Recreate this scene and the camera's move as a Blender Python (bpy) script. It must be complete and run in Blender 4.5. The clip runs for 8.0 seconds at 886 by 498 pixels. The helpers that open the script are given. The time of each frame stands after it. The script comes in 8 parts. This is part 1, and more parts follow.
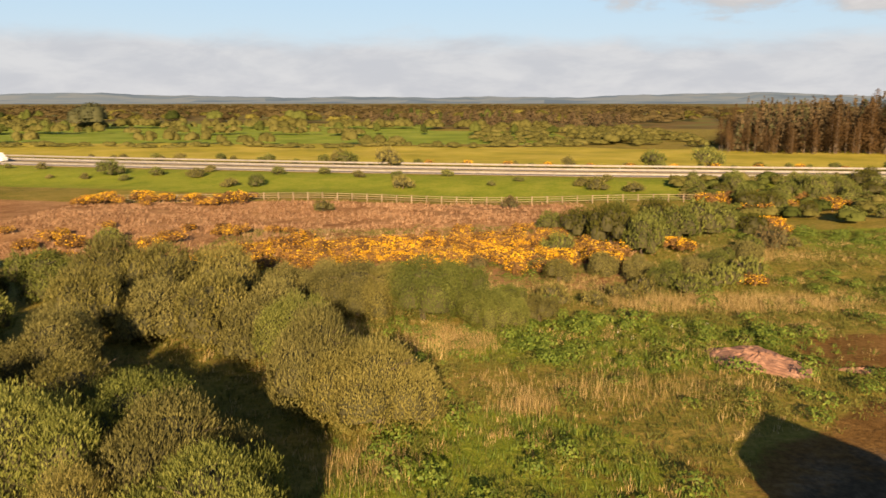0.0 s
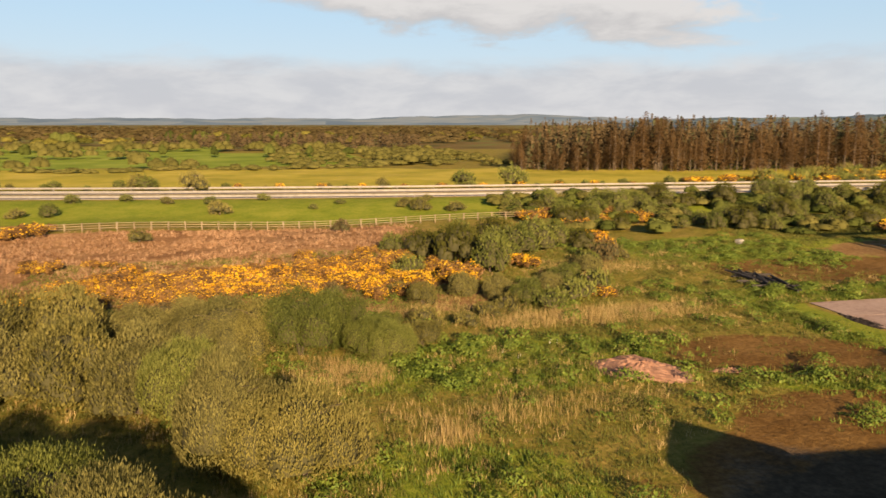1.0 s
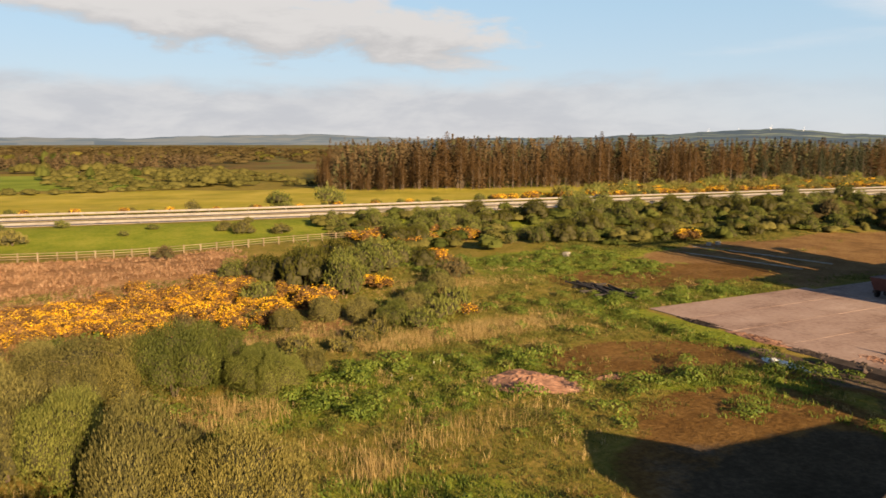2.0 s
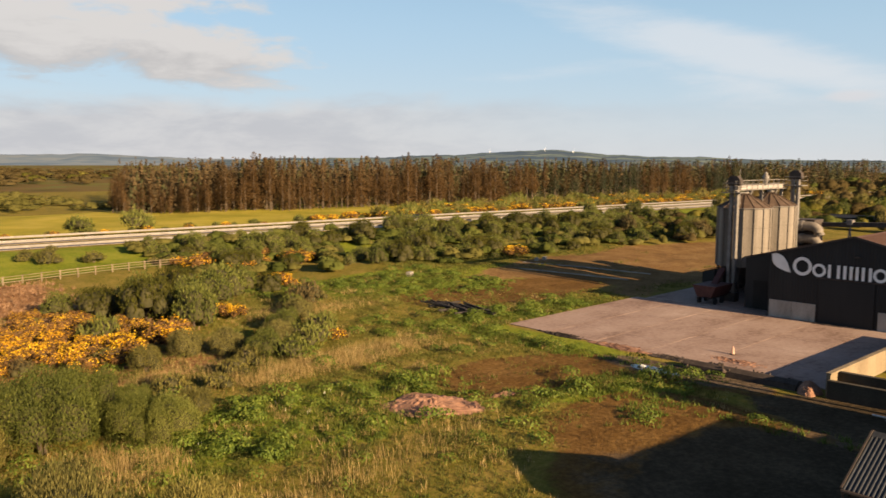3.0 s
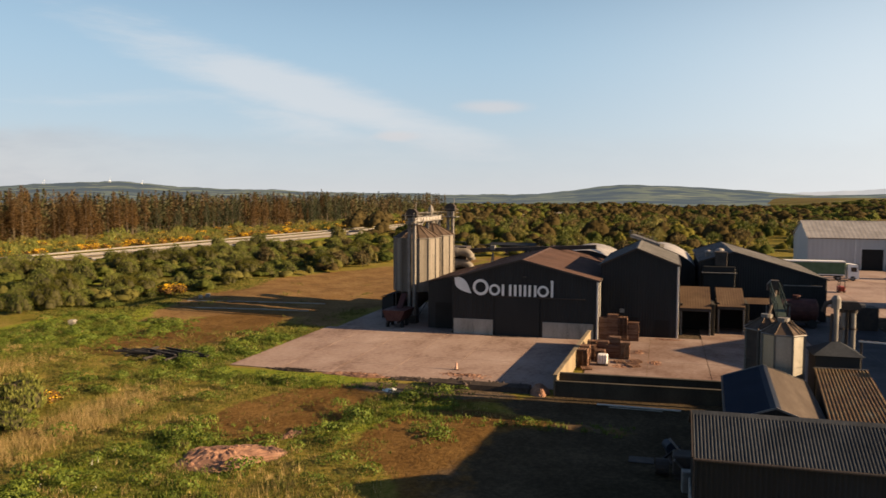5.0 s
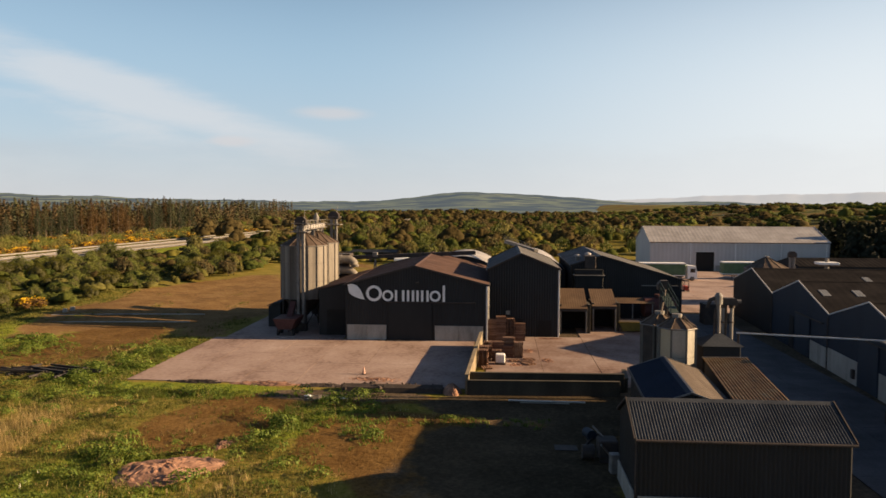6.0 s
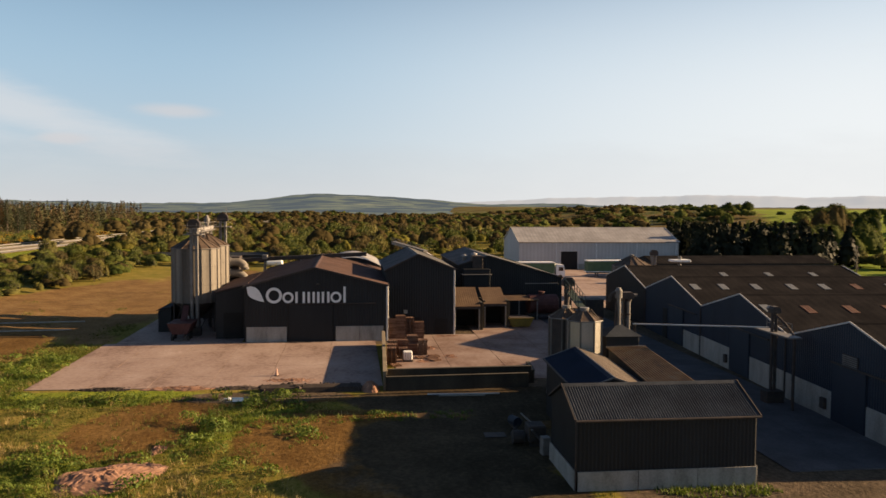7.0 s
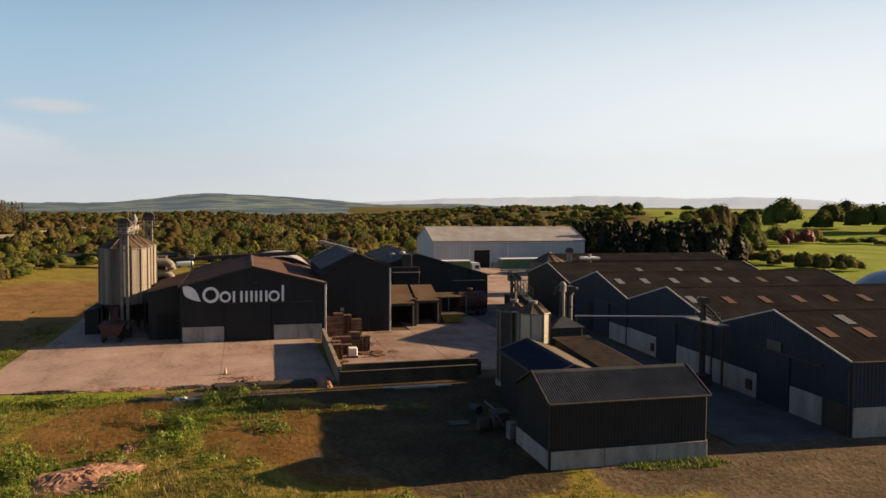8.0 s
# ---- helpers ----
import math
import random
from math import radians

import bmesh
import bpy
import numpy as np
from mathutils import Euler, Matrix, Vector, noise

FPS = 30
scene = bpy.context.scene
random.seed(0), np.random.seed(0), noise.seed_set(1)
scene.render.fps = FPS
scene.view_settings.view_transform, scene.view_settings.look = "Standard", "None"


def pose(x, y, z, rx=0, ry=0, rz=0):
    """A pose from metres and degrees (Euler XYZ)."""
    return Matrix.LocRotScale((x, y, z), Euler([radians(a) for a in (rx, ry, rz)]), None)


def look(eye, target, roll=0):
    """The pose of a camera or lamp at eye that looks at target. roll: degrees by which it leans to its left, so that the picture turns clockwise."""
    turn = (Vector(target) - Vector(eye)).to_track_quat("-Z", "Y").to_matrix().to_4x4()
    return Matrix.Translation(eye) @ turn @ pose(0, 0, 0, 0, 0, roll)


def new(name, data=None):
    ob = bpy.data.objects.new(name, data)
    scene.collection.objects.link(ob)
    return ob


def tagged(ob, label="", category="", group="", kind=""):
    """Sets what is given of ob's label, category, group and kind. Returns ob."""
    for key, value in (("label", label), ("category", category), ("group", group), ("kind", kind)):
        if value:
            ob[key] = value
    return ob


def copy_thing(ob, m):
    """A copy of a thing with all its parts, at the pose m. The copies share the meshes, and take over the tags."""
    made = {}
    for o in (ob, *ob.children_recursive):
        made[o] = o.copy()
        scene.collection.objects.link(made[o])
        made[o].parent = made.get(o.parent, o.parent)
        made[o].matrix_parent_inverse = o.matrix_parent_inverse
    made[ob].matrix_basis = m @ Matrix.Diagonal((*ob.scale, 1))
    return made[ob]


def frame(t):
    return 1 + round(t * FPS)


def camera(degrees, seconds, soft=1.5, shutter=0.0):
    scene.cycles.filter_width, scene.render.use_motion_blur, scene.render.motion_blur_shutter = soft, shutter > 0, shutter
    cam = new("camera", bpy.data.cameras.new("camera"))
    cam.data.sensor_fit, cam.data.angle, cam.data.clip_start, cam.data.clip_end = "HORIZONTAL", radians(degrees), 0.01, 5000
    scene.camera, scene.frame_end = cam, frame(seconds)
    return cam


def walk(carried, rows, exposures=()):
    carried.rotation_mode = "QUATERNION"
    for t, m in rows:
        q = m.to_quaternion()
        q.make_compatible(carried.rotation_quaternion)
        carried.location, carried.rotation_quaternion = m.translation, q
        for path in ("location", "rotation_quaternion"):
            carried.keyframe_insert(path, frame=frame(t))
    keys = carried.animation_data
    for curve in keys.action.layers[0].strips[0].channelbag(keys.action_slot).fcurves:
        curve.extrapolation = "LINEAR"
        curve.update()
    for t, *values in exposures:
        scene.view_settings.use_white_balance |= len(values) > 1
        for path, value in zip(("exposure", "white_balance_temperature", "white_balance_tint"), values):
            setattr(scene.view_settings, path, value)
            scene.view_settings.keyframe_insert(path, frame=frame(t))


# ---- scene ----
# ---------------------------------------------------------------- camera
cam = camera(58.6, 8.0, soft=1.5, shutter=0.25)
ROWS = [
    (0.0, 0.21, 2.75, 16.96, 2.19, -10.72, 0.01),
    (0.5, -3.19, 3.90, 16.99, -5.59, -9.96, 0.02),
    (1.0, -6.52, 5.28, 16.99, -13.44, -9.21, 0.04),
    (1.5, -9.67, 6.88, 16.98, -21.23, -8.49, 0.05),
    (2.0, -12.56, 8.91, 16.97, -28.85, -7.78, 0.07),
    (2.5, -15.23, 11.37, 16.97, -36.39, -7.06, 0.09),
    (3.0, -17.71, 14.17, 16.99, -44.00, -6.31, 0.11),
    (3.5, -20.03, 17.19, 17.02, -51.73, -5.57, 0.13),
    (4.0, -22.20, 20.24, 17.06, -59.38, -4.93, 0.15),
    (4.5, -24.19, 23.21, 17.12, -66.98, -4.36, 0.18),
    (5.0, -25.92, 26.21, 17.19, -74.35, -3.90, 0.20),
    (5.5, -27.69, 29.18, 17.26, -80.55, -3.57, 0.23),
    (6.0, -29.40, 32.12, 17.32, -85.90, -3.36, 0.25),
    (6.5, -30.86, 35.05, 17.35, -91.15, -3.24, 0.28),
    (7.0, -31.91, 37.97, 17.35, -96.53, -3.18, 0.31),
    (7.5, -32.74, 40.80, 17.29, -100.76, -3.15, 0.34),
    (8.0, -33.39, 43.65, 17.16, -104.11, -3.12, 0.37),
]
walk(cam, [(t, pose(x, y, z, 90 + pitch, -roll, yaw)) for t, x, y, z, yaw, pitch, roll in ROWS],
     exposures=[(0.0, 1.70, 6500, 10), (3.5, 1.58, 6500, 10), (8.0, 1.48, 6500, 10)])

# ---------------------------------------------------------------- world and sun
SUN_ELEV, SUN_ROT = radians(16.5), radians(177.5)
world = bpy.data.worlds.new("evening_sky")
scene.world = world
world.use_nodes = True
wt = world.node_tree
wt.nodes.clear()


def wnode(kind, **kw):
    n = wt.nodes.new(kind)
    for k, v in kw.items():
        n.inputs[k].default_value = v
    return n


def wmath(op, a, b=None, clamp=False):
    n = wt.nodes.new("ShaderNodeMath")
    n.operation = op
    n.use_clamp = clamp
    for i, v in enumerate((a, b)):
        if v is None:
            continue
        if isinstance(v, (int, float)):
            n.inputs[i].default_value = v
        else:
            wt.links.new(v, n.inputs[i])
    return n.outputs[0]


def wsmooth(value, lo, hi):
    n = wt.nodes.new("ShaderNodeMapRange")
    n.interpolation_type = "SMOOTHSTEP"
    wt.links.new(value, n.inputs["Value"])
    n.inputs["From Min"].default_value, n.inputs["From Max"].default_value = lo, hi
    return n.outputs["Result"]


def wmix(fac, a, b):
    n = wt.nodes.new("ShaderNodeMix")
    n.data_type = "RGBA"
    for sock, v in ((n.inputs[0], fac), (n.inputs[6], a), (n.inputs[7], b)):
        if isinstance(v, (int, float)):
            sock.default_value = v
        elif isinstance(v, tuple):
            sock.default_value = (*v, 1)
        else:
            wt.links.new(v, sock)
    return n.outputs[2]


sky = wt.nodes.new("ShaderNodeTexSky")
sky.sky_type = "NISHITA"
sky.sun_disc = False
sky.sun_elevation, sky.sun_rotation = SUN_ELEV, SUN_ROT
sky.air_density, sky.dust_density, sky.ozone_density = 0.75, 0.9, 1.8
wc = wt.nodes.new("ShaderNodeTexCoord")
sep = wt.nodes.new("ShaderNodeSeparateXYZ")
wt.links.new(wc.outputs["Generated"], sep.inputs[0])
sx, sy, sz = sep.outputs
up = wmath("MAXIMUM", sz, 0.0)
# bearing (degrees clockwise from north) and height (degrees) of a direction
bearing = wmath("MULTIPLY", wmath("ARCTAN2", sx, sy), 57.29578)
height = wmath("MULTIPLY", wmath("ARCSINE", sz), 57.29578)
comb = wt.nodes.new("ShaderNodeCombineXYZ")
wt.links.new(bearing, comb.inputs[0])
wt.links.new(height, comb.inputs[1])


def cloud_noise(scale, detail, rough, stretch, turn, offset):
    m = wt.nodes.new("ShaderNodeMapping")
    m.inputs["Scale"].default_value = (*stretch, 1)
    m.inputs["Rotation"].default_value = (0, 0, radians(turn))
    m.inputs["Location"].default_value = (*offset, 0)
    wt.links.new(comb.outputs[0], m.inputs[0])
    n = wnode("ShaderNodeTexNoise", Scale=scale, Detail=detail, Roughness=rough)
    n.inputs["Distortion"].default_value = 0.25
    wt.links.new(m.outputs[0], n.inputs["Vector"])
    return n.outputs["Fac"]


def patch(cx, cy, rx, ry, turn=0.0):
    """How near a direction lies to a cloud's middle: 1 there, 0 at its rim."""
    c, q = math.cos(radians(turn)), math.sin(radians(turn))
    dx, dy = wmath("SUBTRACT", bearing, cx), wmath("SUBTRACT", height, cy)
    a = wmath("DIVIDE", wmath("ADD", wmath("MULTIPLY", dx, c), wmath("MULTIPLY", dy, q)), rx)
    b = wmath("DIVIDE", wmath("SUBTRACT", wmath("MULTIPLY", dy, c), wmath("MULTIPLY", dx, q)), ry)
    d = wmath("SQRT", wmath("ADD", wmath("MULTIPLY", a, a), wmath("MULTIPLY", b, b)))
    return wmath("SUBTRACT", 1.0, d, clamp=True)


soft = cloud_noise(0.16, 8, 0.60, (0.45, 1.3), 0, (3.0, 1.0))
fluff = cloud_noise(0.30, 9, 0.62, (0.5, 1.5), 0, (7.0, 2.0))
wisp = cloud_noise(0.22, 8, 0.66, (0.30, 1.6), 16, (1.0, 4.0))
# low lilac-grey bank above the northern horizon
west_side = wmath("SUBTRACT", 1.0, wsmooth(bearing, 30.0, 66.0))
bank = wmath("MULTIPLY", wmath("SUBTRACT", 1.0, wsmooth(wmath("ADD", height, wmath("MULTIPLY", soft, -5.0)), 0.6, 2.4)), wmath("ADD", wmath("MULTIPLY", west_side, 0.75), 0.12))
tilted = wmath("ADD", height, wmath("MULTIPLY", bearing, 0.1))
# broken cumulus over the north-east, flat grey below and bright above
cum = wmath("MAXIMUM", patch(13.0, 8.8, 26.0, 3.7, -6.0), wmath("MAXIMUM", wmath("MAXIMUM", patch(25.0, 12.4, 12.0, 3.4), patch(26.0, 7.2, 12.0, 2.8, -4.0)), patch(-40.0, 12.0, 22.0, 5.0)))
cum = wmath("MAXIMUM", cum, wmath("MULTIPLY", patch(35.0, 12.8, 5.0, 1.6), 0.8))
puffs = wsmooth(wmath("ADD", wmath("MULTIPLY", cum, 0.9), wmath("MULTIPLY", wmath("SUBTRACT", fluff, 0.5), 1.5)), 0.14, 0.48)
puffs = wmath("MULTIPLY", wmath("MULTIPLY", puffs, wsmooth(cum, 0.0, 0.12)), wsmooth(wmath("ADD", tilted, wmath("MULTIPLY", soft, 1.6)), 6.9, 7.9))
# cirrus streaks over the east
cir = wmath("MAXIMUM", patch(65.0, 7.0, 23.0, 2.6, -17.0), wmath("MAXIMUM", wmath("MULTIPLY", patch(66.0, 4.6, 9.0, 2.4, -10.0), 0.7), wmath("MULTIPLY", patch(50.0, 6.0, 18.0, 1.2, 4.0), 0.5)))
cir = wmath("MULTIPLY", wsmooth(wmath("ADD", cir, wmath("MULTIPLY", wmath("SUBTRACT", wisp, 0.5), 1.3)), 0.15, 0.85), 0.62)
small = wmath("MULTIPLY", wsmooth(wmath("ADD", wmath("MAXIMUM", patch(78.0, 6.3, 4.5, 0.9), patch(71.0, 4.2, 3.0, 0.7)), wmath("MULTIPLY", wmath("SUBTRACT", fluff, 0.5), 0.5)), 0.22, 0.8), 0.6)
# haze towards the horizon, brighter on the sunward side
haze = wmath("MULTIPLY", wmath("POWER", wmath("SUBTRACT", 1.0, up), 9.0), 0.9)
sunward = wsmooth(wmath("ADD", wmath("MULTIPLY", sx, 0.45), wmath("MULTIPLY", sy, -0.9)), 0.20, 1.05)
veil = wmath("MULTIPLY", wmath("MULTIPLY", sunward, 0.85), wmath("SUBTRACT", 1.0, wsmooth(sz, 0.10, 0.40)))
c = wmix(wmath("MULTIPLY", wmath("SUBTRACT", 1.0, wsmooth(sz, 0.14, 0.40)), 0.7), sky.outputs[0], (3.4, 5.45, 7.0))
c = wmix(haze, c, (5.9, 5.9, 5.9))
c = wmix(veil, c, (8.5, 8.5, 8.4))
c = wmix(cir, c, (6.4, 6.4, 6.5))
c = wmix(bank, c, wmix(wsmooth(fluff, 0.36, 0.66), (4.4, 4.4, 4.6), (5.4, 5.3, 5.3)))
c = wmix(small, c, (6.0, 5.7, 5.7))
lit = wsmooth(wmath("ADD", tilted, wmath("MULTIPLY", wmath("SUBTRACT", fluff, 0.5), 9.0)), 7.2, 10.2)
c = wmix(puffs, c, wmix(lit, (4.2, 4.1, 4.1), (5.7, 5.5, 5.35)))
bgn = wnode("ShaderNodeBackground", Strength=0.041)
wt.links.new(c, bgn.inputs["Color"])
wo = wt.nodes.new("ShaderNodeOutputWorld")
wt.links.new(bgn.outputs[0], wo.inputs["Surface"])

sun_data = bpy.data.lights.new("sun", "SUN")
sun_data.energy, sun_data.angle, sun_data.color = 5.0, radians(0.6), (1.0, 0.69, 0.385)
sun = new("sun", sun_data)
sun_dir = Vector((0.045, -1.0, 0)).normalized() * math.cos(SUN_ELEV) + Vector((0, 0, math.sin(SUN_ELEV)))
sun.matrix_world = look((0, 0, 60), Vector((0, 0, 60)) - sun_dir)

# ---------------------------------------------------------------- materials
def surface(name, tints, scale=0.6, fine=9.0, rough=0.85, metal=0.0, bump=0.25, bump_scale=14.0, spread=0.5,
            coat=0.0, rnd=0.0, streak=None, island=False, spec=0.3, ribs=None, two_sided=0.0, tone=0.0):
    """A procedural surface: tints blended by large stains and fine grain in world metres."""
    m = bpy.data.materials.new(name)
    m.use_nodes = True
    nt = m.node_tree
    b = nt.nodes["Principled BSDF"]
    geo = nt.nodes.new("ShaderNodeNewGeometry")
    pos = geo.outputs["Position"]
    if streak:
        mp = nt.nodes.new("ShaderNodeMapping")
        mp.inputs["Scale"].default_value = streak
        nt.links.new(pos, mp.inputs[0])
        pos_a = mp.outputs[0]
    else:
        pos_a = pos

    def nz(vec, s, d=4.0, r=0.6):
        n = nt.nodes.new("ShaderNodeTexNoise")
        n.inputs["Scale"].default_value, n.inputs["Detail"].default_value, n.inputs["Roughness"].default_value = s, d, r
        nt.links.new(vec, n.inputs["Vector"])
        return n.outputs["Fac"]

    def mth(op, a, v, clamp=False):
        n = nt.nodes.new("ShaderNodeMath")
        n.operation, n.use_clamp = op, clamp
        nt.links.new(a, n.inputs[0])
        if isinstance(v, (int, float)):
            n.inputs[1].default_value = v
        else:
            nt.links.new(v, n.inputs[1])
        return n.outputs[0]

    big, small = nz(pos_a, scale), nz(pos, fine, 5.0, 0.65)
    mixed = mth("ADD", mth("MULTIPLY", big, 0.62), mth("MULTIPLY", small, 0.38))
    if rnd:
        oi = nt.nodes.new("ShaderNodeObjectInfo")
        mixed = mth("ADD", mixed, mth("MULTIPLY", mth("SUBTRACT", oi.outputs["Random"], 0.5), rnd))
    if tone:
        at = nt.nodes.new("ShaderNodeAttribute")
        at.attribute_name = "tone"
        mixed = mth("ADD", mixed, mth("MULTIPLY", mth("SUBTRACT", at.outputs["Fac"], 0.5), tone))
    if island:
        mixed = mth("ADD", mixed, mth("MULTIPLY", mth("SUBTRACT", geo.outputs["Random Per Island"], 0.5), island))
    ramp = nt.nodes.new("ShaderNodeValToRGB")
    nt.links.new(mixed, ramp.inputs[0])
    e = ramp.color_ramp.elements
    while len(e) < len(tints):
        e.new(0.5)
    for i, col in enumerate(tints):
        e[i].position = 0.5 - spread / 2 + spread * i / max(1, len(tints) - 1)
        e[i].color = (*col, 1)
    nt.links.new(ramp.outputs[0], b.inputs["Base Color"])
    rr = nt.nodes.new("ShaderNodeMapRange")
    nt.links.new(small, rr.inputs["Value"])
    rr.inputs["To Min"].default_value, rr.inputs["To Max"].default_value = max(0.0, rough - 0.12), min(1.0, rough + 0.12)
    nt.links.new(rr.outputs[0], b.inputs["Roughness"])
    b.inputs["Metallic"].default_value = metal
    b.inputs["Specular IOR Level"].default_value = spec
    b.inputs["Coat Weight"].default_value = coat
    if bump:
        bn = nt.nodes.new("ShaderNodeBump")
        bn.inputs["Strength"].default_value = bump
        bn.inputs["Distance"].default_value = 0.4 / bump_scale
        nt.links.new(nz(pos, bump_scale, 5.0, 0.65), bn.inputs["Height"])
        nt.links.new(bn.outputs[0], b.inputs["Normal"])
    if two_sided:
        tr = nt.nodes.new("ShaderNodeBsdfTranslucent")
        nt.links.new(ramp.outputs[0], tr.inputs["Color"])
        mx = nt.nodes.new("ShaderNodeMixShader")
        mx.inputs[0].default_value = two_sided
        nt.links.new(b.outputs[0], mx.inputs[1])
        nt.links.new(tr.outputs[0], mx.inputs[2])
        nt.links.new(mx.outputs[0], nt.nodes["Material Output"].inputs["Surface"])
    return m


# ---------------------------------------------------------------- mesh tools
class Shape:
    """Collects boxes, sheets and tubes into one mesh."""

    def __init__(self):
        self.v, self.f = [], []

    def add(self, verts, faces):
        o = len(self.v)
        self.v += [tuple(p) for p in verts]
        self.f += [tuple(i + o for i in q) for q in faces]
        return self

    def box(self, x0, y0, z0, x1, y1, z1, chamfer=0.0, m=None):
        if chamfer:
            c = chamfer
            vs, quads = [], []
            for z, s in ((z0, c), (z0 + c, 0), (z1 - c, 0), (z1, c)):
                vs += [(x0 + s + c, y0 + s, z), (x1 - s - c, y0 + s, z), (x1 - s, y0 + s + c, z), (x1 - s, y1 - s - c, z),
                       (x1 - s - c, y1 - s, z), (x0 + s + c, y1 - s, z), (x0 + s, y1 - s - c, z), (x0 + s, y0 + s + c, z)]
            for r in range(3):
                for k in range(8):
                    a, b2 = r * 8 + k, r * 8 + (k + 1) % 8
                    quads.append((a, b2, b2 + 8, a + 8))
            quads += [tuple(range(7, -1, -1)), tuple(range(24, 32))]
        else:
            vs = [(x, y, z) for z in (z0, z1) for y in (y0, y1) for x in (x0, x1)]
            quads = [(0, 2, 3, 1), (4, 5, 7, 6), (0, 1, 5, 4), (2, 6, 7, 3), (0, 4, 6, 2), (1, 3, 7, 5)]
        if m is not None:
            vs = [m @ Vector(p) for p in vs]
        return self.add(vs, quads)

    def beam(self, a, b, w, h=None):
        """A square bar from a to b."""
        a, b = Vector(a), Vector(b)
        d = (b - a).normalized()
        side = d.cross(Vector((0, 0, 1)))
        side = side.normalized() if side.length > 1e-4 else Vector((1, 0, 0))
        top = side.cross(d).normalized()
        s, t = side * w / 2, top * (h or w) / 2
        vs = [p + q for p in (a, b) for q in (-s - t, s - t, s + t, -s + t)]
        return self.add(vs, [(3, 2, 1, 0), (4, 5, 6, 7), (0, 1, 5, 4), (1, 2, 6, 5), (2, 3, 7, 6), (3, 0, 4, 7)])

    def tube(self, path, radius, n=12, cap=True):
        """A round tube along points; radius may be a list."""
        pts = [Vector(p) for p in path]
        rad = radius if isinstance(radius, (list, tuple)) else [radius] * len(pts)
        o, ref = len(self.v), None
        for i, p in enumerate(pts):
            d = (pts[min(i + 1, len(pts) - 1)] - pts[max(i - 1, 0)]).normalized()
            if ref is None or abs(ref.dot(d)) > 0.95:
                ref = Vector((0, 0, 1)) if abs(d.z) < 0.9 else Vector((1, 0, 0))
            u = d.cross(ref).normalized()
            w = u.cross(d).normalized()
            for k in range(n):
                a = 2 * math.pi * k / n
                self.v.append(tuple(p + (u * math.cos(a) + w * math.sin(a)) * rad[i]))
        for i in range(len(pts) - 1):
            for k in range(n):
                a, b = o + i * n + k, o + i * n + (k + 1) % n
                self.f.append((a, a + n, b + n, b))
        if cap:
            self.f.append(tuple(o + k for k in range(n)))
            self.f.append(tuple(o + (len(pts) - 1) * n + k for k in range(n - 1, -1, -1)))
        return self

    def sheet(self, p, u, w, pitch=0.2, amp=0.03, thick=0.02):
        """A corrugated sheet: corner p, width vector u (across the ribs), length vector w (along them)."""
        p, u, w = Vector(p), Vector(u), Vector(w)
        nrm = u.cross(w).normalized()
        n = max(2, int(round(u.length / pitch)) * 4)
        o = len(self.v)
        for i in range(n + 1):
            h = amp * (0, 1, 1, 0)[i % 4] if amp else 0
            base = p + u * (i / n) + nrm * h
            for q in (base, base + w, base - nrm * thick, base + w - nrm * thick):
                self.v.append(tuple(q))
        for i in range(n):
            a, b = o + 4 * i, o + 4 * i + 4
            self.f += [(a, b, b + 1, a + 1), (a + 2, a + 3, b + 3, b + 2), (a, a + 2, b + 2, b), (a + 1, b + 1, b + 3, a + 3)]
        self.f += [(o, o + 1, o + 3, o + 2), (o + 4 * n, o + 4 * n + 2, o + 4 * n + 3, o + 4 * n + 1)]
        return self

    def prism(self, poly, axis, a, b):
        """A polygon of 2D points drawn out along an axis from a to b."""
        put = {"x": lambda q, s: (s, q[0], q[1]), "y": lambda q, s: (q[0], s, q[1]), "z": lambda q, s: (q[0], q[1], s)}[axis]
        n = len(poly)
        vs = [put(q, a) for q in poly] + [put(q, b) for q in poly]
        return self.add(vs, [tuple(range(n)), tuple(range(2 * n - 1, n - 1, -1))] + [(i, i + n, (i + 1) % n + n, (i + 1) % n) for i in range(n)])

    def mesh(self, name, fix=True):
        me = bpy.data.meshes.new(name)
        me.from_pydata(self.v, [], self.f)
        if fix:
            bm = bmesh.new()
            bm.from_mesh(me)
            bmesh.ops.recalc_face_normals(bm, faces=bm.faces)
            bm.to_mesh(me)
            bm.free()
        return me


def part(name, shape, material, parent=None, label="", smooth=False):
    """Links a Shape (or a mesh) as one mesh object, under a thing or part if one is given."""
    me = shape if isinstance(shape, bpy.types.Mesh) else shape.mesh(name)
    if material is not None and not me.materials:
        me.materials.append(material)
    if smooth:
        me.polygons.foreach_set("use_smooth", [True] * len(me.polygons))
    ob = new(name, me)
    if parent is not None:
        ob.parent = parent
    if label:
        tagged(ob, label)
    return ob


def thing(name, label, category, m=None, group="", kind=""):
    """An empty at a thing's base that will hold its parts."""
    ob = new(name)
    ob.empty_display_size = 0.3
    if m is not None:
        ob.matrix_basis = m
    return tagged(ob, label, category, group, kind)


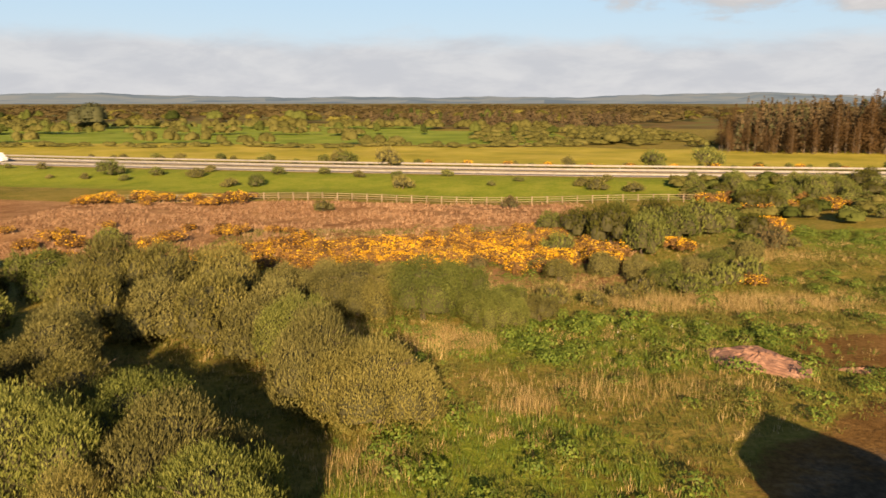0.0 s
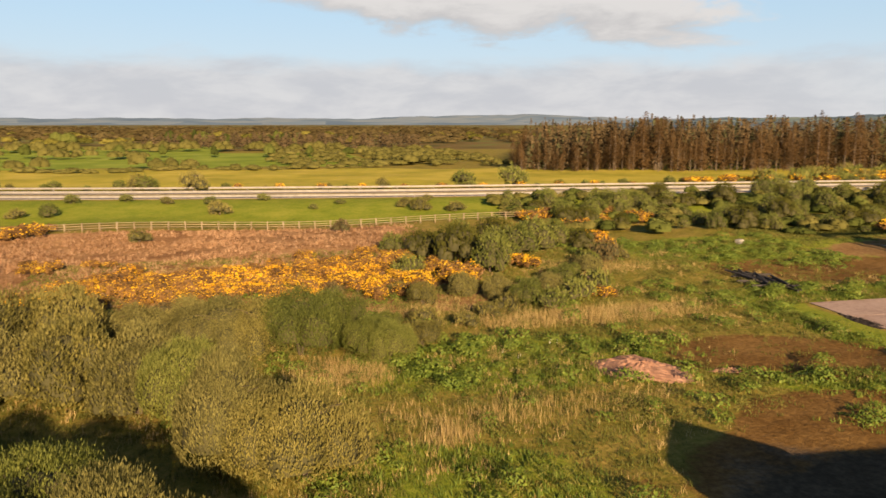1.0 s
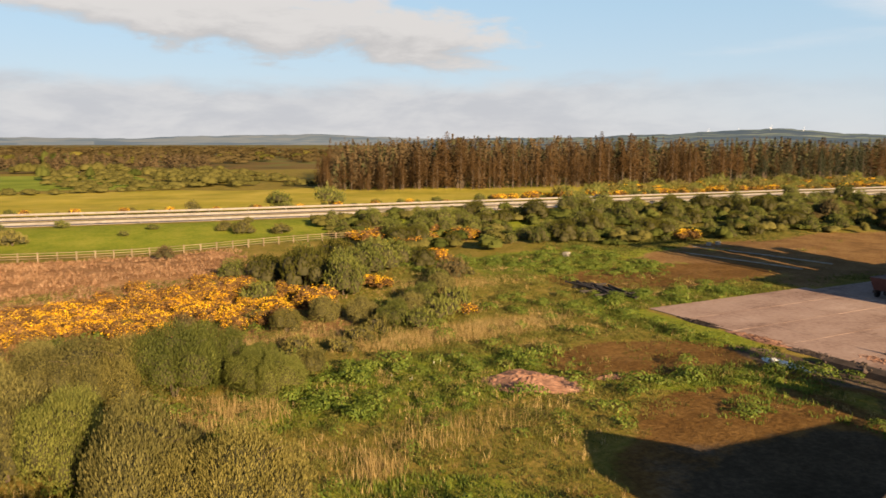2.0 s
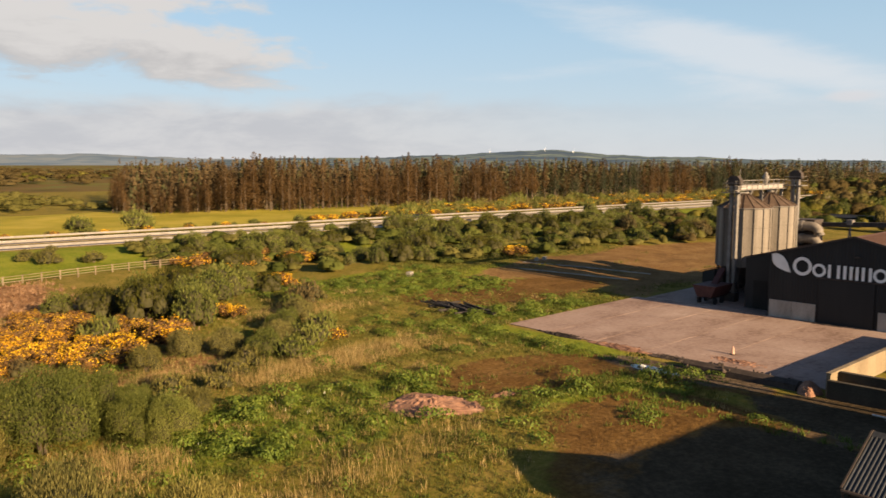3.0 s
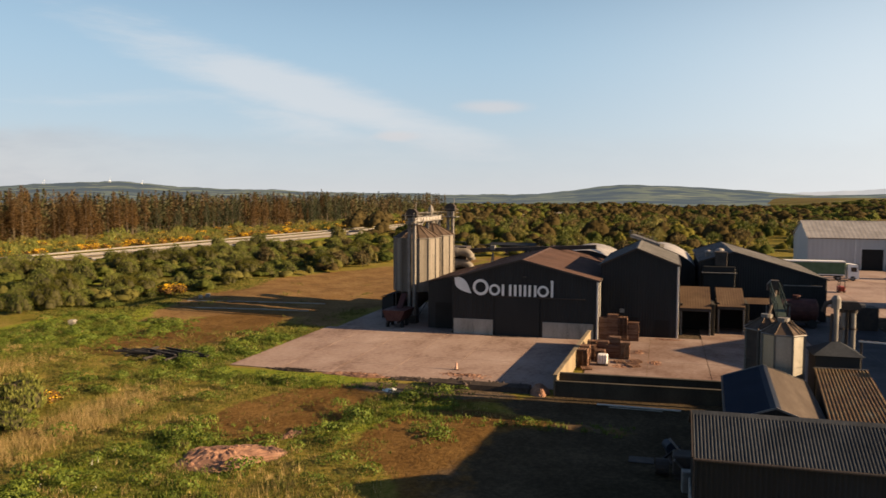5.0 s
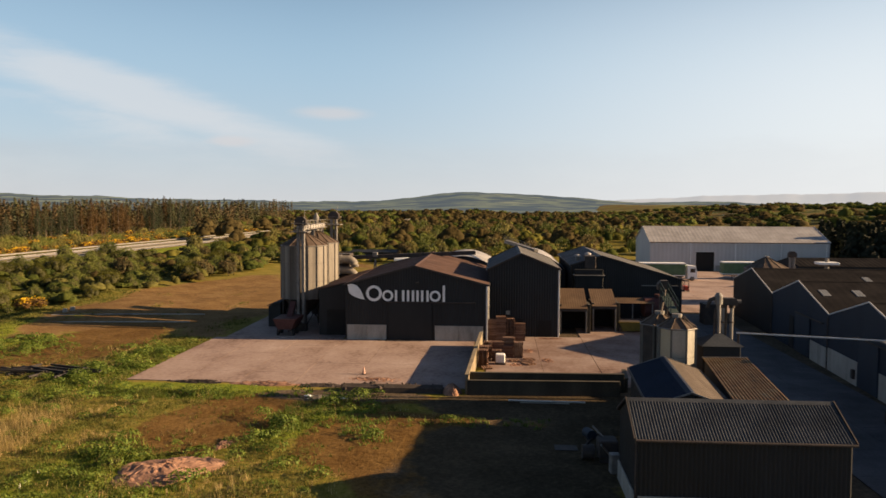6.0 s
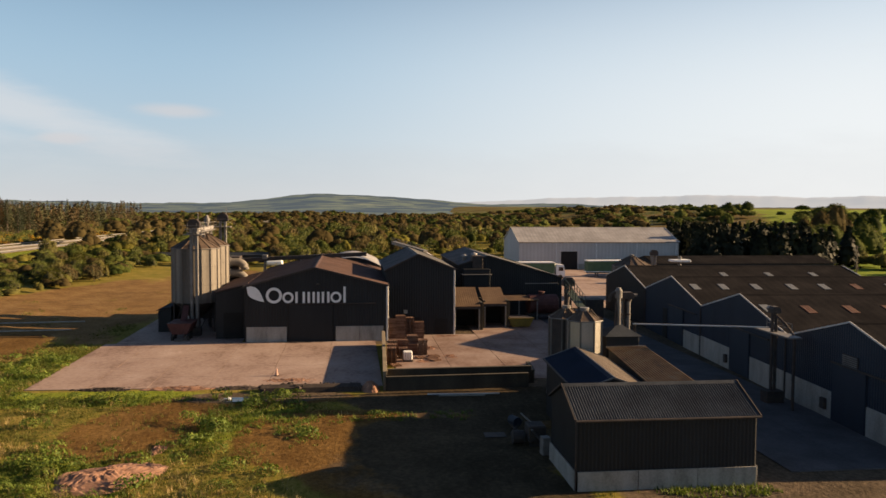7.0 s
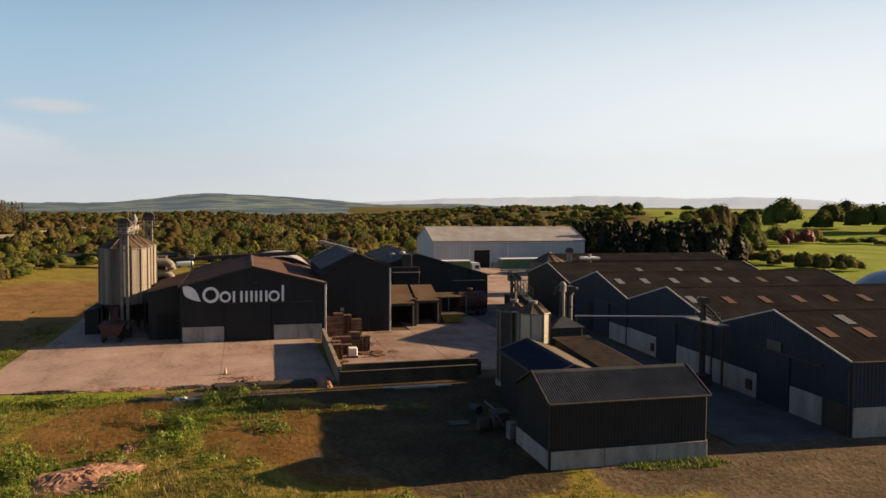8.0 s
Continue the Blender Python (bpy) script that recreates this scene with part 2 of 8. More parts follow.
def np_mesh(name, verts, quads):
    me = bpy.data.meshes.new(name)
    k = quads.shape[1]
    me.vertices.add(len(verts))
    me.vertices.foreach_set("co", np.ascontiguousarray(verts, dtype=np.float32).ravel())
    me.loops.add(quads.size)
    me.loops.foreach_set("vertex_index", np.ascontiguousarray(quads, dtype=np.int32).ravel())
    me.polygons.add(len(quads))
    me.polygons.foreach_set("loop_start", np.arange(0, quads.size, k, dtype=np.int32))
    me.update(calc_edges=True)
    return me


def smooth01(v, lo, hi):
    t = np.clip((np.asarray(v, dtype=float) - lo) / (hi - lo), 0, 1)
    return t * t * (3 - 2 * t)


# centre line of the motorway, west to east
ROAD_X = np.array([-4000.0, -700.0, -300.0, -115.0, -6.0, 80.0, 165.0, 260.0, 340.0, 500.0, 900.0, 4000.0])
ROAD_Y = np.array([1900.0, 400.0, 245.0, 191.0, 169.0, 162.0, 156.0, 148.0, 141.0, 127.0, 95.0, -150.0])


def road_y(x):
    a = np.interp(np.asarray(x) - 25.0, ROAD_X, ROAD_Y)
    b = np.interp(np.asarray(x) + 25.0, ROAD_X, ROAD_Y)
    return (a + b) / 2


def ground_z(x, y):
    """Height of the land: level at the yard, a little higher to the north, a low bank under the motorway."""
    x, y = np.asarray(x, dtype=float), np.asarray(y, dtype=float)
    d = np.abs(y - road_y(x))
    z = 0.75 * smooth01(y, 70, 104) * smooth01(y - road_y(x), 200, 60)
    z = z + 0.35 * np.sin(x * 0.11 + 1.3) * np.sin(y * 0.13) * smooth01(y, 70, 95) * smooth01(d, 14, 40)
    bank = smooth01(d, 34, 13)
    rise = 13.0 * smooth01(0.78 * x - 0.62 * y, 330, 760) * smooth01(-y, 110, 330)
    return z * (1 - bank) + 2.2 * bank + rise

# ---------------------------------------------------------------- the materials of this place
CONCRETE = surface("weathered_yard_concrete", [(0.085, 0.050, 0.036), (0.195, 0.130, 0.103), (0.275, 0.197, 0.162), (0.31, 0.231, 0.194), (0.38, 0.296, 0.252)], 0.13, 2.2, 0.9, bump=0.12, spread=0.33, streak=(0.8, 1.25, 1))
PANEL = surface("stained_concrete_panel", [(0.12, 0.11, 0.095), (0.28, 0.265, 0.235), (0.40, 0.38, 0.34)], 0.9, 8.0, 0.85, bump=0.15, spread=0.45, streak=(1, 1, 0.25))
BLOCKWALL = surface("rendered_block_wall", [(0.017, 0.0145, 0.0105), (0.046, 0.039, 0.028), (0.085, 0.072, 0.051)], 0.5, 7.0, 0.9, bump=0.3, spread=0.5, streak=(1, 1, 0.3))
# the same walling as BLOCKWALL, coloured lighter for the face in the sun
SUNLIT_RENDER = surface("sunlit_wall_render", [(0.09, 0.07, 0.046), (0.20, 0.16, 0.105), (0.30, 0.245, 0.165)], 0.5, 7.0, 0.9, bump=0.3, spread=0.5, streak=(1, 1, 0.3))
BLACK = surface("black_profiled_cladding", [(0.008, 0.0085, 0.009), (0.014, 0.015, 0.016), (0.024, 0.025, 0.026)], 0.4, 9.0, 0.62, bump=0.05, spread=0.5, streak=(1, 1, 0.15))
NAVY = surface("dark_blue_profiled_cladding", [(0.010, 0.016, 0.026), (0.016, 0.025, 0.040), (0.024, 0.035, 0.052)], 0.5, 9.0, 0.6, bump=0.05, spread=0.5, streak=(1, 1, 0.15))
ROOF_WORN = surface("worn_pale_grey_sheet_roof", [(0.06, 0.059, 0.058), (0.105, 0.102, 0.10), (0.16, 0.155, 0.15)], 0.4, 6.0, 0.75, bump=0.15, spread=0.45, spec=0.1)
ROOF_GREY = surface("grey_fibre_cement_roof", [(0.022, 0.025, 0.030), (0.046, 0.051, 0.059), (0.080, 0.087, 0.098)], 0.35, 6.0, 0.8, bump=0.2, spread=0.45, spec=0.03)
ROOF_BROWN = surface("lichen_brown_sheet_roof", [(0.012, 0.0115, 0.0118), (0.021, 0.0195, 0.0195), (0.036, 0.0325, 0.031)], 0.3, 7.0, 0.9, bump=0.2, spread=0.45, spec=0.0)
ROOF_RED = surface("rusty_red_brown_sheet_roof", [(0.0408, 0.02244, 0.01776), (0.0816, 0.04488, 0.03404), (0.1224, 0.0714, 0.0555)], 0.3, 7.0, 0.85, bump=0.2, spread=0.45)
CONE = surface("rust_streaked_silo_cone", [(0.036, 0.024, 0.017), (0.08, 0.055, 0.039), (0.14, 0.102, 0.075)], 1.2, 9.0, 0.75, bump=0.1, spread=0.45)
DUSTY = surface("red_dusty_concrete", [(0.085, 0.042, 0.028), (0.175, 0.112, 0.086), (0.235, 0.168, 0.138), (0.30, 0.228, 0.194)], 0.2, 2.5, 0.9, bump=0.12, spread=0.34)
ROOF_RUST = surface("rusted_corrugated_roof", [(0.018, 0.016, 0.014), (0.070, 0.033, 0.011), (0.088, 0.058, 0.026), (0.080, 0.073, 0.058)], 0.9, 5.0, 0.85, bump=0.2, spread=0.30)
# used on one slope of the blue-roofed shed, lighter than ROOF_BLUE
ROOF_TAN = surface("tan_sheet_roof", [(0.05, 0.038, 0.030), (0.10, 0.077, 0.060), (0.16, 0.128, 0.10)], 0.7, 7.0, 0.8, bump=0.15, spread=0.45, streak=(0.25, 1.5, 1))
CANOPY = surface("rusty_canopy_sheet", [(0.055, 0.032, 0.018), (0.10, 0.060, 0.032), (0.15, 0.10, 0.058)], 0.5, 7.0, 0.85, bump=0.2, spread=0.5)
ROOF_PALE = surface("pale_galvanised_roof", [(0.17, 0.1591, 0.1496), (0.272, 0.258, 0.2508), (0.3825, 0.3698, 0.3608)], 0.3, 7.0, 0.6, 0.0, bump=0.1, spread=0.45)
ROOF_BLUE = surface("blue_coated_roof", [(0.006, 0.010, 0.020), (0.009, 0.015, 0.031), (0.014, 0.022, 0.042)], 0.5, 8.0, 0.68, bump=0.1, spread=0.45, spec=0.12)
ROOFLIGHT = surface("clouded_roof_light", [(0.1, 0.104, 0.104), (0.16, 0.164, 0.164), (0.2, 0.2, 0.196)], 0.8, 9.0, 0.5, bump=0.05, spec=0.1)
ROOFLIGHT_OLD = surface("yellowed_rusty_roof_light", [(0.08, 0.04, 0.025), (0.13, 0.07, 0.045), (0.165, 0.1, 0.07)], 0.8, 9.0, 0.6, bump=0.05, spec=0.1)
GALV = surface("galvanised_silo_steel", [(0.05, 0.044, 0.037), (0.14, 0.125, 0.107), (0.29, 0.262, 0.225)], 0.55, 8.0, 0.7, 0.0, bump=0.08, spread=0.5, streak=(1.6, 1.6, 0.10))
STEEL = surface("dull_grey_steel", [(0.09, 0.085, 0.08), (0.17, 0.16, 0.15), (0.27, 0.26, 0.245)], 1.5, 14.0, 0.6, 0.2, bump=0.08)
DARKSTEEL = surface("dark_rusty_steel", [(0.03, 0.027, 0.025), (0.06, 0.05, 0.045), (0.11, 0.075, 0.055)], 1.5, 14.0, 0.75, 0.3, bump=0.15)
VERGE = surface("pale_verge_trim", [(0.36, 0.34, 0.32), (0.52, 0.50, 0.47), (0.62, 0.60, 0.57)], 1.0, 8.0, 0.6, bump=0.05)
WHITECLAD = surface("off_white_sheet_cladding", [(0.36, 0.35, 0.34), (0.44, 0.43, 0.42), (0.52, 0.51, 0.50)], 0.25, 6.0, 0.6, bump=0.03, spread=0.5, streak=(1, 1, 0.3))
WHITE = surface("white_paint", [(0.62, 0.62, 0.60), (0.74, 0.74, 0.72), (0.8, 0.8, 0.79)], 1.0, 9.0, 0.55, bump=0.03)
GREENPAINT = surface("faded_green_curtain", [(0.045, 0.0806, 0.042), (0.0675, 0.1178, 0.063), (0.0975, 0.1488, 0.091)], 1.0, 8.0, 0.7, bump=0.05)
YELLOW = surface("chipped_yellow_paint", [(0.08, 0.052, 0.010), (0.155, 0.105, 0.014), (0.21, 0.15, 0.025)], 1.3, 9.0, 0.6, bump=0.1)
MAROON = surface("faded_maroon_paint", [(0.035, 0.014, 0.012), (0.07, 0.025, 0.021), (0.115, 0.05, 0.04)], 1.3, 9.0, 0.65, bump=0.15)
WOOD = surface("weathered_pallet_wood", [(0.075, 0.0351, 0.02125), (0.15, 0.078, 0.04675), (0.2325, 0.1404, 0.0935)], 1.2, 10.0, 0.85, bump=0.25, rnd=0.35)
OLDWOOD = surface("grey_fence_timber", [(0.105, 0.07875, 0.0525), (0.18, 0.1387, 0.09375), (0.2475, 0.1988, 0.1425)], 1.2, 10.0, 0.85, bump=0.2, rnd=0.3)
TARRED = surface("tarred_timber", [(0.015, 0.013, 0.012), (0.03, 0.026, 0.024), (0.06, 0.05, 0.045)], 1.2, 10.0, 0.8, bump=0.25)
RUBBLE = surface("broken_concrete_rubble", [(0.022, 0.017, 0.014), (0.055, 0.042, 0.034), (0.12, 0.092, 0.078)], 1.5, 12.0, 0.95, bump=0.5, rnd=0.3)
CHIPS = surface("wood_chip_heap", [(0.11, 0.058, 0.038), (0.235, 0.128, 0.085), (0.37, 0.225, 0.155)], 1.4, 22.0, 0.95, bump=1.0, bump_scale=20.0, spread=0.4)
ASPHALT = surface("pale_worn_asphalt", [(0.17, 0.145, 0.125), (0.24, 0.205, 0.175), (0.30, 0.26, 0.225)], 0.08, 5.0, 0.9, bump=0.08)
RUBBER = surface("black_rubber", [(0.012, 0.012, 0.012), (0.022, 0.022, 0.022), (0.035, 0.034, 0.033)], 3.0, 20.0, 0.8, bump=0.1)
GLASS = surface("dark_vehicle_glass", [(0.01, 0.012, 0.014), (0.016, 0.018, 0.02)], 1.0, 5.0, 0.1, bump=0, spec=0.6)
BARK = surface("grey_brown_bark", [(0.045, 0.035, 0.026), (0.09, 0.07, 0.05), (0.14, 0.11, 0.085)], 2.0, 12.0, 0.95, bump=0.4)
# yard concrete toned darker to stand in for the shade over the lane
DARKLANE = surface("shade_toned_concrete", [(0.040, 0.038, 0.039), (0.085, 0.081, 0.083), (0.14, 0.132, 0.135)], 0.25, 5.0, 0.8, bump=0.12, spread=0.45, spec=0.08)
# near-black colour standing in for the darkness inside doorways, bays and ducts
INTERIOR_DARK = surface("painted_interior_dark", [(0.012, 0.011, 0.010), (0.022, 0.02, 0.018)], 1.0, 6.0, 0.9, bump=0.05)

LEAF_OLIVE = surface("olive_willow_leaves", [(0.060, 0.058, 0.0125), (0.122, 0.112, 0.024), (0.195, 0.170, 0.046)], 0.30, 3.0, 0.7, bump=0, rnd=0.35, island=0.5, spread=0.6, two_sided=0.28)
# dark colour of the inner hull, standing in for shade between the leaves
TWIG_SHADE = surface("dark_twigs_and_shade", [(0.022, 0.022, 0.008), (0.042, 0.040, 0.014), (0.07, 0.062, 0.024)], 0.8, 7.0, 0.9, bump=0.5, bump_scale=6.0)
LEAF_GREEN = surface("fresh_green_leaves", [(0.047, 0.060, 0.0088), (0.096, 0.112, 0.0175), (0.168, 0.176, 0.038)], 0.30, 3.0, 0.7, bump=0, rnd=0.35, island=0.5, spread=0.6, two_sided=0.28)
FAR_OLIVE = surface("far_olive_crowns", [(0.055, 0.058, 0.0125), (0.115, 0.110, 0.0225), (0.185, 0.165, 0.038)], 0.05, 0.8, 0.85, bump=0, island=0.12, spread=0.6, two_sided=0.38, tone=0.5, spec=0.05)
FAR_GREEN = surface("far_green_crowns", [(0.030, 0.042, 0.0105), (0.068, 0.082, 0.0185), (0.120, 0.135, 0.034)], 0.05, 0.8, 0.85, bump=0, island=0.12, spread=0.6, two_sided=0.38, tone=0.5, spec=0.05)
LEAF_DARK = surface("dark_evergreen_needles", [(0.008, 0.0144, 0.0056), (0.0176, 0.0256, 0.0088), (0.032, 0.04, 0.0144)], 0.35, 6.0, 0.75, bump=0, rnd=0.3, island=0.4, spread=0.6, two_sided=0.15)
LEAF_BROWN = surface("brown_spring_twigs", [(0.045, 0.034, 0.013), (0.085, 0.064, 0.024), (0.13, 0.10, 0.038)], 0.3, 6.0, 0.85, bump=0, rnd=0.35, island=0.4, spread=0.6, two_sided=0.2)
FAR_BROWN = surface("far_brown_crowns", [(0.043, 0.034, 0.0145), (0.076, 0.058, 0.024), (0.112, 0.090, 0.040)], 0.03, 0.6, 0.9, bump=0, island=0.12, spread=0.6, two_sided=0.35, tone=0.35, spec=0.03)
HEDGE = surface("far_hedge_leaves", [(0.060, 0.060, 0.017), (0.105, 0.100, 0.028), (0.15, 0.138, 0.044)], 0.05, 0.8, 0.85, bump=0, island=0.12, spread=0.6, two_sided=0.3, tone=0.2, spec=0.05)
FAR_DARK = surface("far_dark_conifers", [(0.0054, 0.0081, 0.00315), (0.0117, 0.0153, 0.00495), (0.0216, 0.02475, 0.0081)], 0.05, 0.8, 0.8, bump=0, island=0.2, spread=0.6, two_sided=0.1, tone=0.4)
FAR_SPRUCE = surface("far_green_spruces", [(0.020, 0.024, 0.009), (0.042, 0.045, 0.016), (0.072, 0.070, 0.026)], 0.05, 0.8, 0.8, bump=0, island=0.2, spread=0.6, two_sided=0.1, tone=0.4)
FAR_NEEDLE = surface("far_red_brown_conifers", [(0.032, 0.024, 0.0105), (0.058, 0.040, 0.0168), (0.092, 0.065, 0.029)], 0.05, 0.8, 0.85, bump=0, island=0.2, spread=0.6, two_sided=0.1, tone=0.45)
LEAF_RED = surface("copper_red_leaves", [(0.06, 0.015, 0.014), (0.13, 0.03, 0.025), (0.19, 0.06, 0.04)], 0.5, 6.0, 0.7, bump=0, island=0.4, two_sided=0.2)
NEEDLE_BROWN = surface("red_brown_spruce_needles", [(0.033, 0.021, 0.0094), (0.066, 0.040, 0.0165), (0.102, 0.064, 0.028)], 0.1, 4.0, 0.9, bump=0, rnd=0.45, island=0.25, spread=0.7, two_sided=0.15, spec=0.05)
GORSE_GREEN = surface("brown_green_gorse_spines", [(0.06, 0.032, 0.010), (0.13, 0.07, 0.020), (0.20, 0.11, 0.035)], 0.4, 6.0, 0.85, bump=0, rnd=0.3, island=0.4, spread=0.6, two_sided=0.15)
GORSE_GOLD = surface("golden_gorse_flowers", [(0.44, 0.21, 0.006), (0.62, 0.36, 0.010), (0.78, 0.52, 0.02)], 0.4, 6.0, 0.75, bump=0, rnd=0.3, island=0.5, spread=0.6, two_sided=0.2)
GRASS = surface("rough_green_grass", [(0.046, 0.058, 0.0085), (0.098, 0.106, 0.0165), (0.170, 0.158, 0.036)], 0.15, 4.0, 0.8, bump=0, island=0.5, spread=0.6, two_sided=0.3)
WEED = surface("lush_weed_leaves", [(0.046, 0.078, 0.008), (0.096, 0.142, 0.015), (0.165, 0.200, 0.030)], 0.3, 4.0, 0.7, bump=0, island=0.5, spread=0.6, two_sided=0.3)
STRAW = surface("dry_straw_grass", [(0.185, 0.130, 0.046), (0.32, 0.235, 0.092), (0.45, 0.35, 0.16)], 0.3, 4.0, 0.85, bump=0, island=0.5, spread=0.6, two_sided=0.25)


def ground_material():
    """Land cover: rough grass, heath, bare earth, grazed fields and gravel, each with its own stains and grain, plus a
    dark tint painted where the yard's shadow lies.
    """
    m = bpy.data.materials.new("land_cover")
    m.use_nodes = True
    nt = m.node_tree
    b = nt.nodes["Principled BSDF"]
    b.inputs["Roughness"].default_value = 0.95
    b.inputs["Specular IOR Level"].default_value = 0.03
    geo = nt.nodes.new("ShaderNodeNewGeometry")

    def nz(s, d=5.0, r=0.62):
        n = nt.nodes.new("ShaderNodeTexNoise")
        n.inputs["Scale"].default_value, n.inputs["Detail"].default_value, n.inputs["Roughness"].default_value = s, d, r
        nt.links.new(geo.outputs["Position"], n.inputs["Vector"])
        return n.outputs["Fac"]

    def ramp(fac, *stops):
        n = nt.nodes.new("ShaderNodeValToRGB")
        nt.links.new(fac, n.inputs[0])
        e = n.color_ramp.elements
        while len(e) < len(stops):
            e.new(0.5)
        for i, (p, col) in enumerate(stops):
            e[i].position, e[i].color = p, (*col, 1)
        return n.outputs[0]

    def mix(fac, a, c):
        n = nt.nodes.new("ShaderNodeMix")
        n.data_type = "RGBA"
        nt.links.new(fac, n.inputs[0])
        nt.links.new(a, n.inputs[6])
        nt.links.new(c, n.inputs[7])
        return n.outputs[2]

    def weight(name, lo=0.38, hi=0.62, wobble=0.5, s=0.5):
        at = nt.nodes.new("ShaderNodeAttribute")
        at.attribute_name = name
        n1 = nt.nodes.new("ShaderNodeMath")
        n1.operation = "MULTIPLY_ADD"
        nt.links.new(nz(s, 6.0, 0.7), n1.inputs[0])
        n1.inputs[1].default_value = wobble
        n1.inputs[2].default_value = -wobble / 2
        n2 = nt.nodes.new("ShaderNodeMath")
        n2.operation = "ADD"
        nt.links.new(at.outputs["Fac"], n2.inputs[0])
        nt.links.new(n1.outputs[0], n2.inputs[1])
        mr = nt.nodes.new("ShaderNodeMapRange")
        mr.interpolation_type = "SMOOTHSTEP"
        nt.links.new(n2.outputs[0], mr.inputs["Value"])
        mr.inputs["From Min"].default_value, mr.inputs["From Max"].default_value = lo, hi
        return mr.outputs[0]

    patch, grain, large = nz(0.22, 7.0, 0.68), nz(2.6, 6.0, 0.72), nz(0.05, 5.0)
    blend = nt.nodes.new("ShaderNodeMath")
    blend.operation = "MULTIPLY_ADD"
    nt.links.new(grain, blend.inputs[0])
    blend.inputs[1].default_value = 0.55
    half = nt.nodes.new("ShaderNodeMath")
    half.operation = "MULTIPLY"
    nt.links.new(patch, half.inputs[0])
    half.inputs[1].default_value = 0.5
    nt.links.new(half.outputs[0], blend.inputs[2])
    v = blend.outputs[0]
    rough_grass = ramp(v, (0.33, (0.0702, 0.0714, 0.0115)), (0.46, (0.14, 0.128, 0.0213)), (0.57, (0.216, 0.168, 0.041)), (0.70, (0.324, 0.23, 0.0738)))
    lush = ramp(v, (0.35, (0.081, 0.112, 0.0107)), (0.50, (0.151, 0.184, 0.0197)), (0.68, (0.238, 0.235, 0.0369)))
    heath = ramp(v, (0.34, (0.09, 0.045, 0.020)), (0.48, (0.205, 0.108, 0.048)), (0.58, (0.31, 0.180, 0.084)), (0.70, (0.42, 0.285, 0.145)))
    earth = ramp(v, (0.35, (0.048, 0.0275, 0.0095)), (0.50, (0.118, 0.0655, 0.0205)), (0.68, (0.21, 0.128, 0.044)))
    # near-black earth tint, painted in to deepen the shadow by the yard wall
    ground_shade = ramp(v, (0.35, (0.026, 0.0205, 0.0122)), (0.50, (0.056, 0.042, 0.025)), (0.66, (0.108, 0.080, 0.049)))
    gravel = ramp(v, (0.36, (0.0421, 0.0331, 0.0224)), (0.50, (0.0871, 0.0663, 0.0447)), (0.66, (0.169, 0.126, 0.0853)))
    sandy = ramp(v, (0.35, (0.085, 0.05, 0.020)), (0.50, (0.165, 0.098, 0.040)), (0.68, (0.27, 0.175, 0.076)))
    meadow = ramp(large, (0.36, (0.238, 0.214, 0.0287)), (0.50, (0.313, 0.27, 0.041)), (0.64, (0.389, 0.316, 0.0615)))
    pasture = ramp(large, (0.36, (0.140, 0.188, 0.0230)), (0.50, (0.178, 0.225, 0.0305)), (0.64, (0.228, 0.264, 0.0420)))
    far = ramp(nz(0.012, 8.0, 0.65), (0.36, (0.085, 0.075, 0.025)), (0.47, (0.14, 0.095, 0.036)), (0.55, (0.12, 0.12, 0.036)), (0.66, (0.16, 0.16, 0.042)))
    col = rough_grass
    for name, tint, w in (("lush", lush, 0.6), ("meadow", meadow, 0.25), ("pasture", pasture, 0.2), ("far", far, 0.3),
                          ("heath", heath, 0.6), ("sandy", sandy, 0.7), ("earth", earth, 0.7), ("gravel", gravel, 0.6), ("ground_shade", ground_shade, 0.8)):
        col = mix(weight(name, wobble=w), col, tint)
    nt.links.new(col, b.inputs["Base Color"])
    bn = nt.nodes.new("ShaderNodeBump")
    bn.inputs["Strength"].default_value, bn.inputs["Distance"].default_value = 0.7, 0.25
    nt.links.new(nz(1.9, 8.0, 0.7), bn.inputs["Height"])
    nt.links.new(bn.outputs[0], b.inputs["Normal"])
    return m


# ---------------------------------------------------------------- the land, one sheet to the horizon
def spaced(lo, hi, step, reach, grow):
    mid = list(np.arange(lo, hi + 1e-6, step))
    a, s = [], step
    p = lo
    while p > -reach:
        s *= grow
        p -= s
        a.append(p)
    c, s = [], step
    p = hi
    while p < reach:
        s *= grow
        p += s
        c.append(p)
    return np.array(sorted(a) + mid + c)


def oval(x, y, cx, cy, rx, ry, turn=0.0, soft=0.35):
    c, s = math.cos(radians(turn)), math.sin(radians(turn))
    u, w = (x - cx) * c + (y - cy) * s, -(x - cx) * s + (y - cy) * c
    return 1 - smooth01(np.sqrt((u / rx) ** 2 + (w / ry) ** 2), 1 - soft, 1 + soft)


def strip(v, lo, hi, soft):
    return smooth01(v, lo - soft, lo + soft) * (1 - smooth01(v, hi - soft, hi + soft))


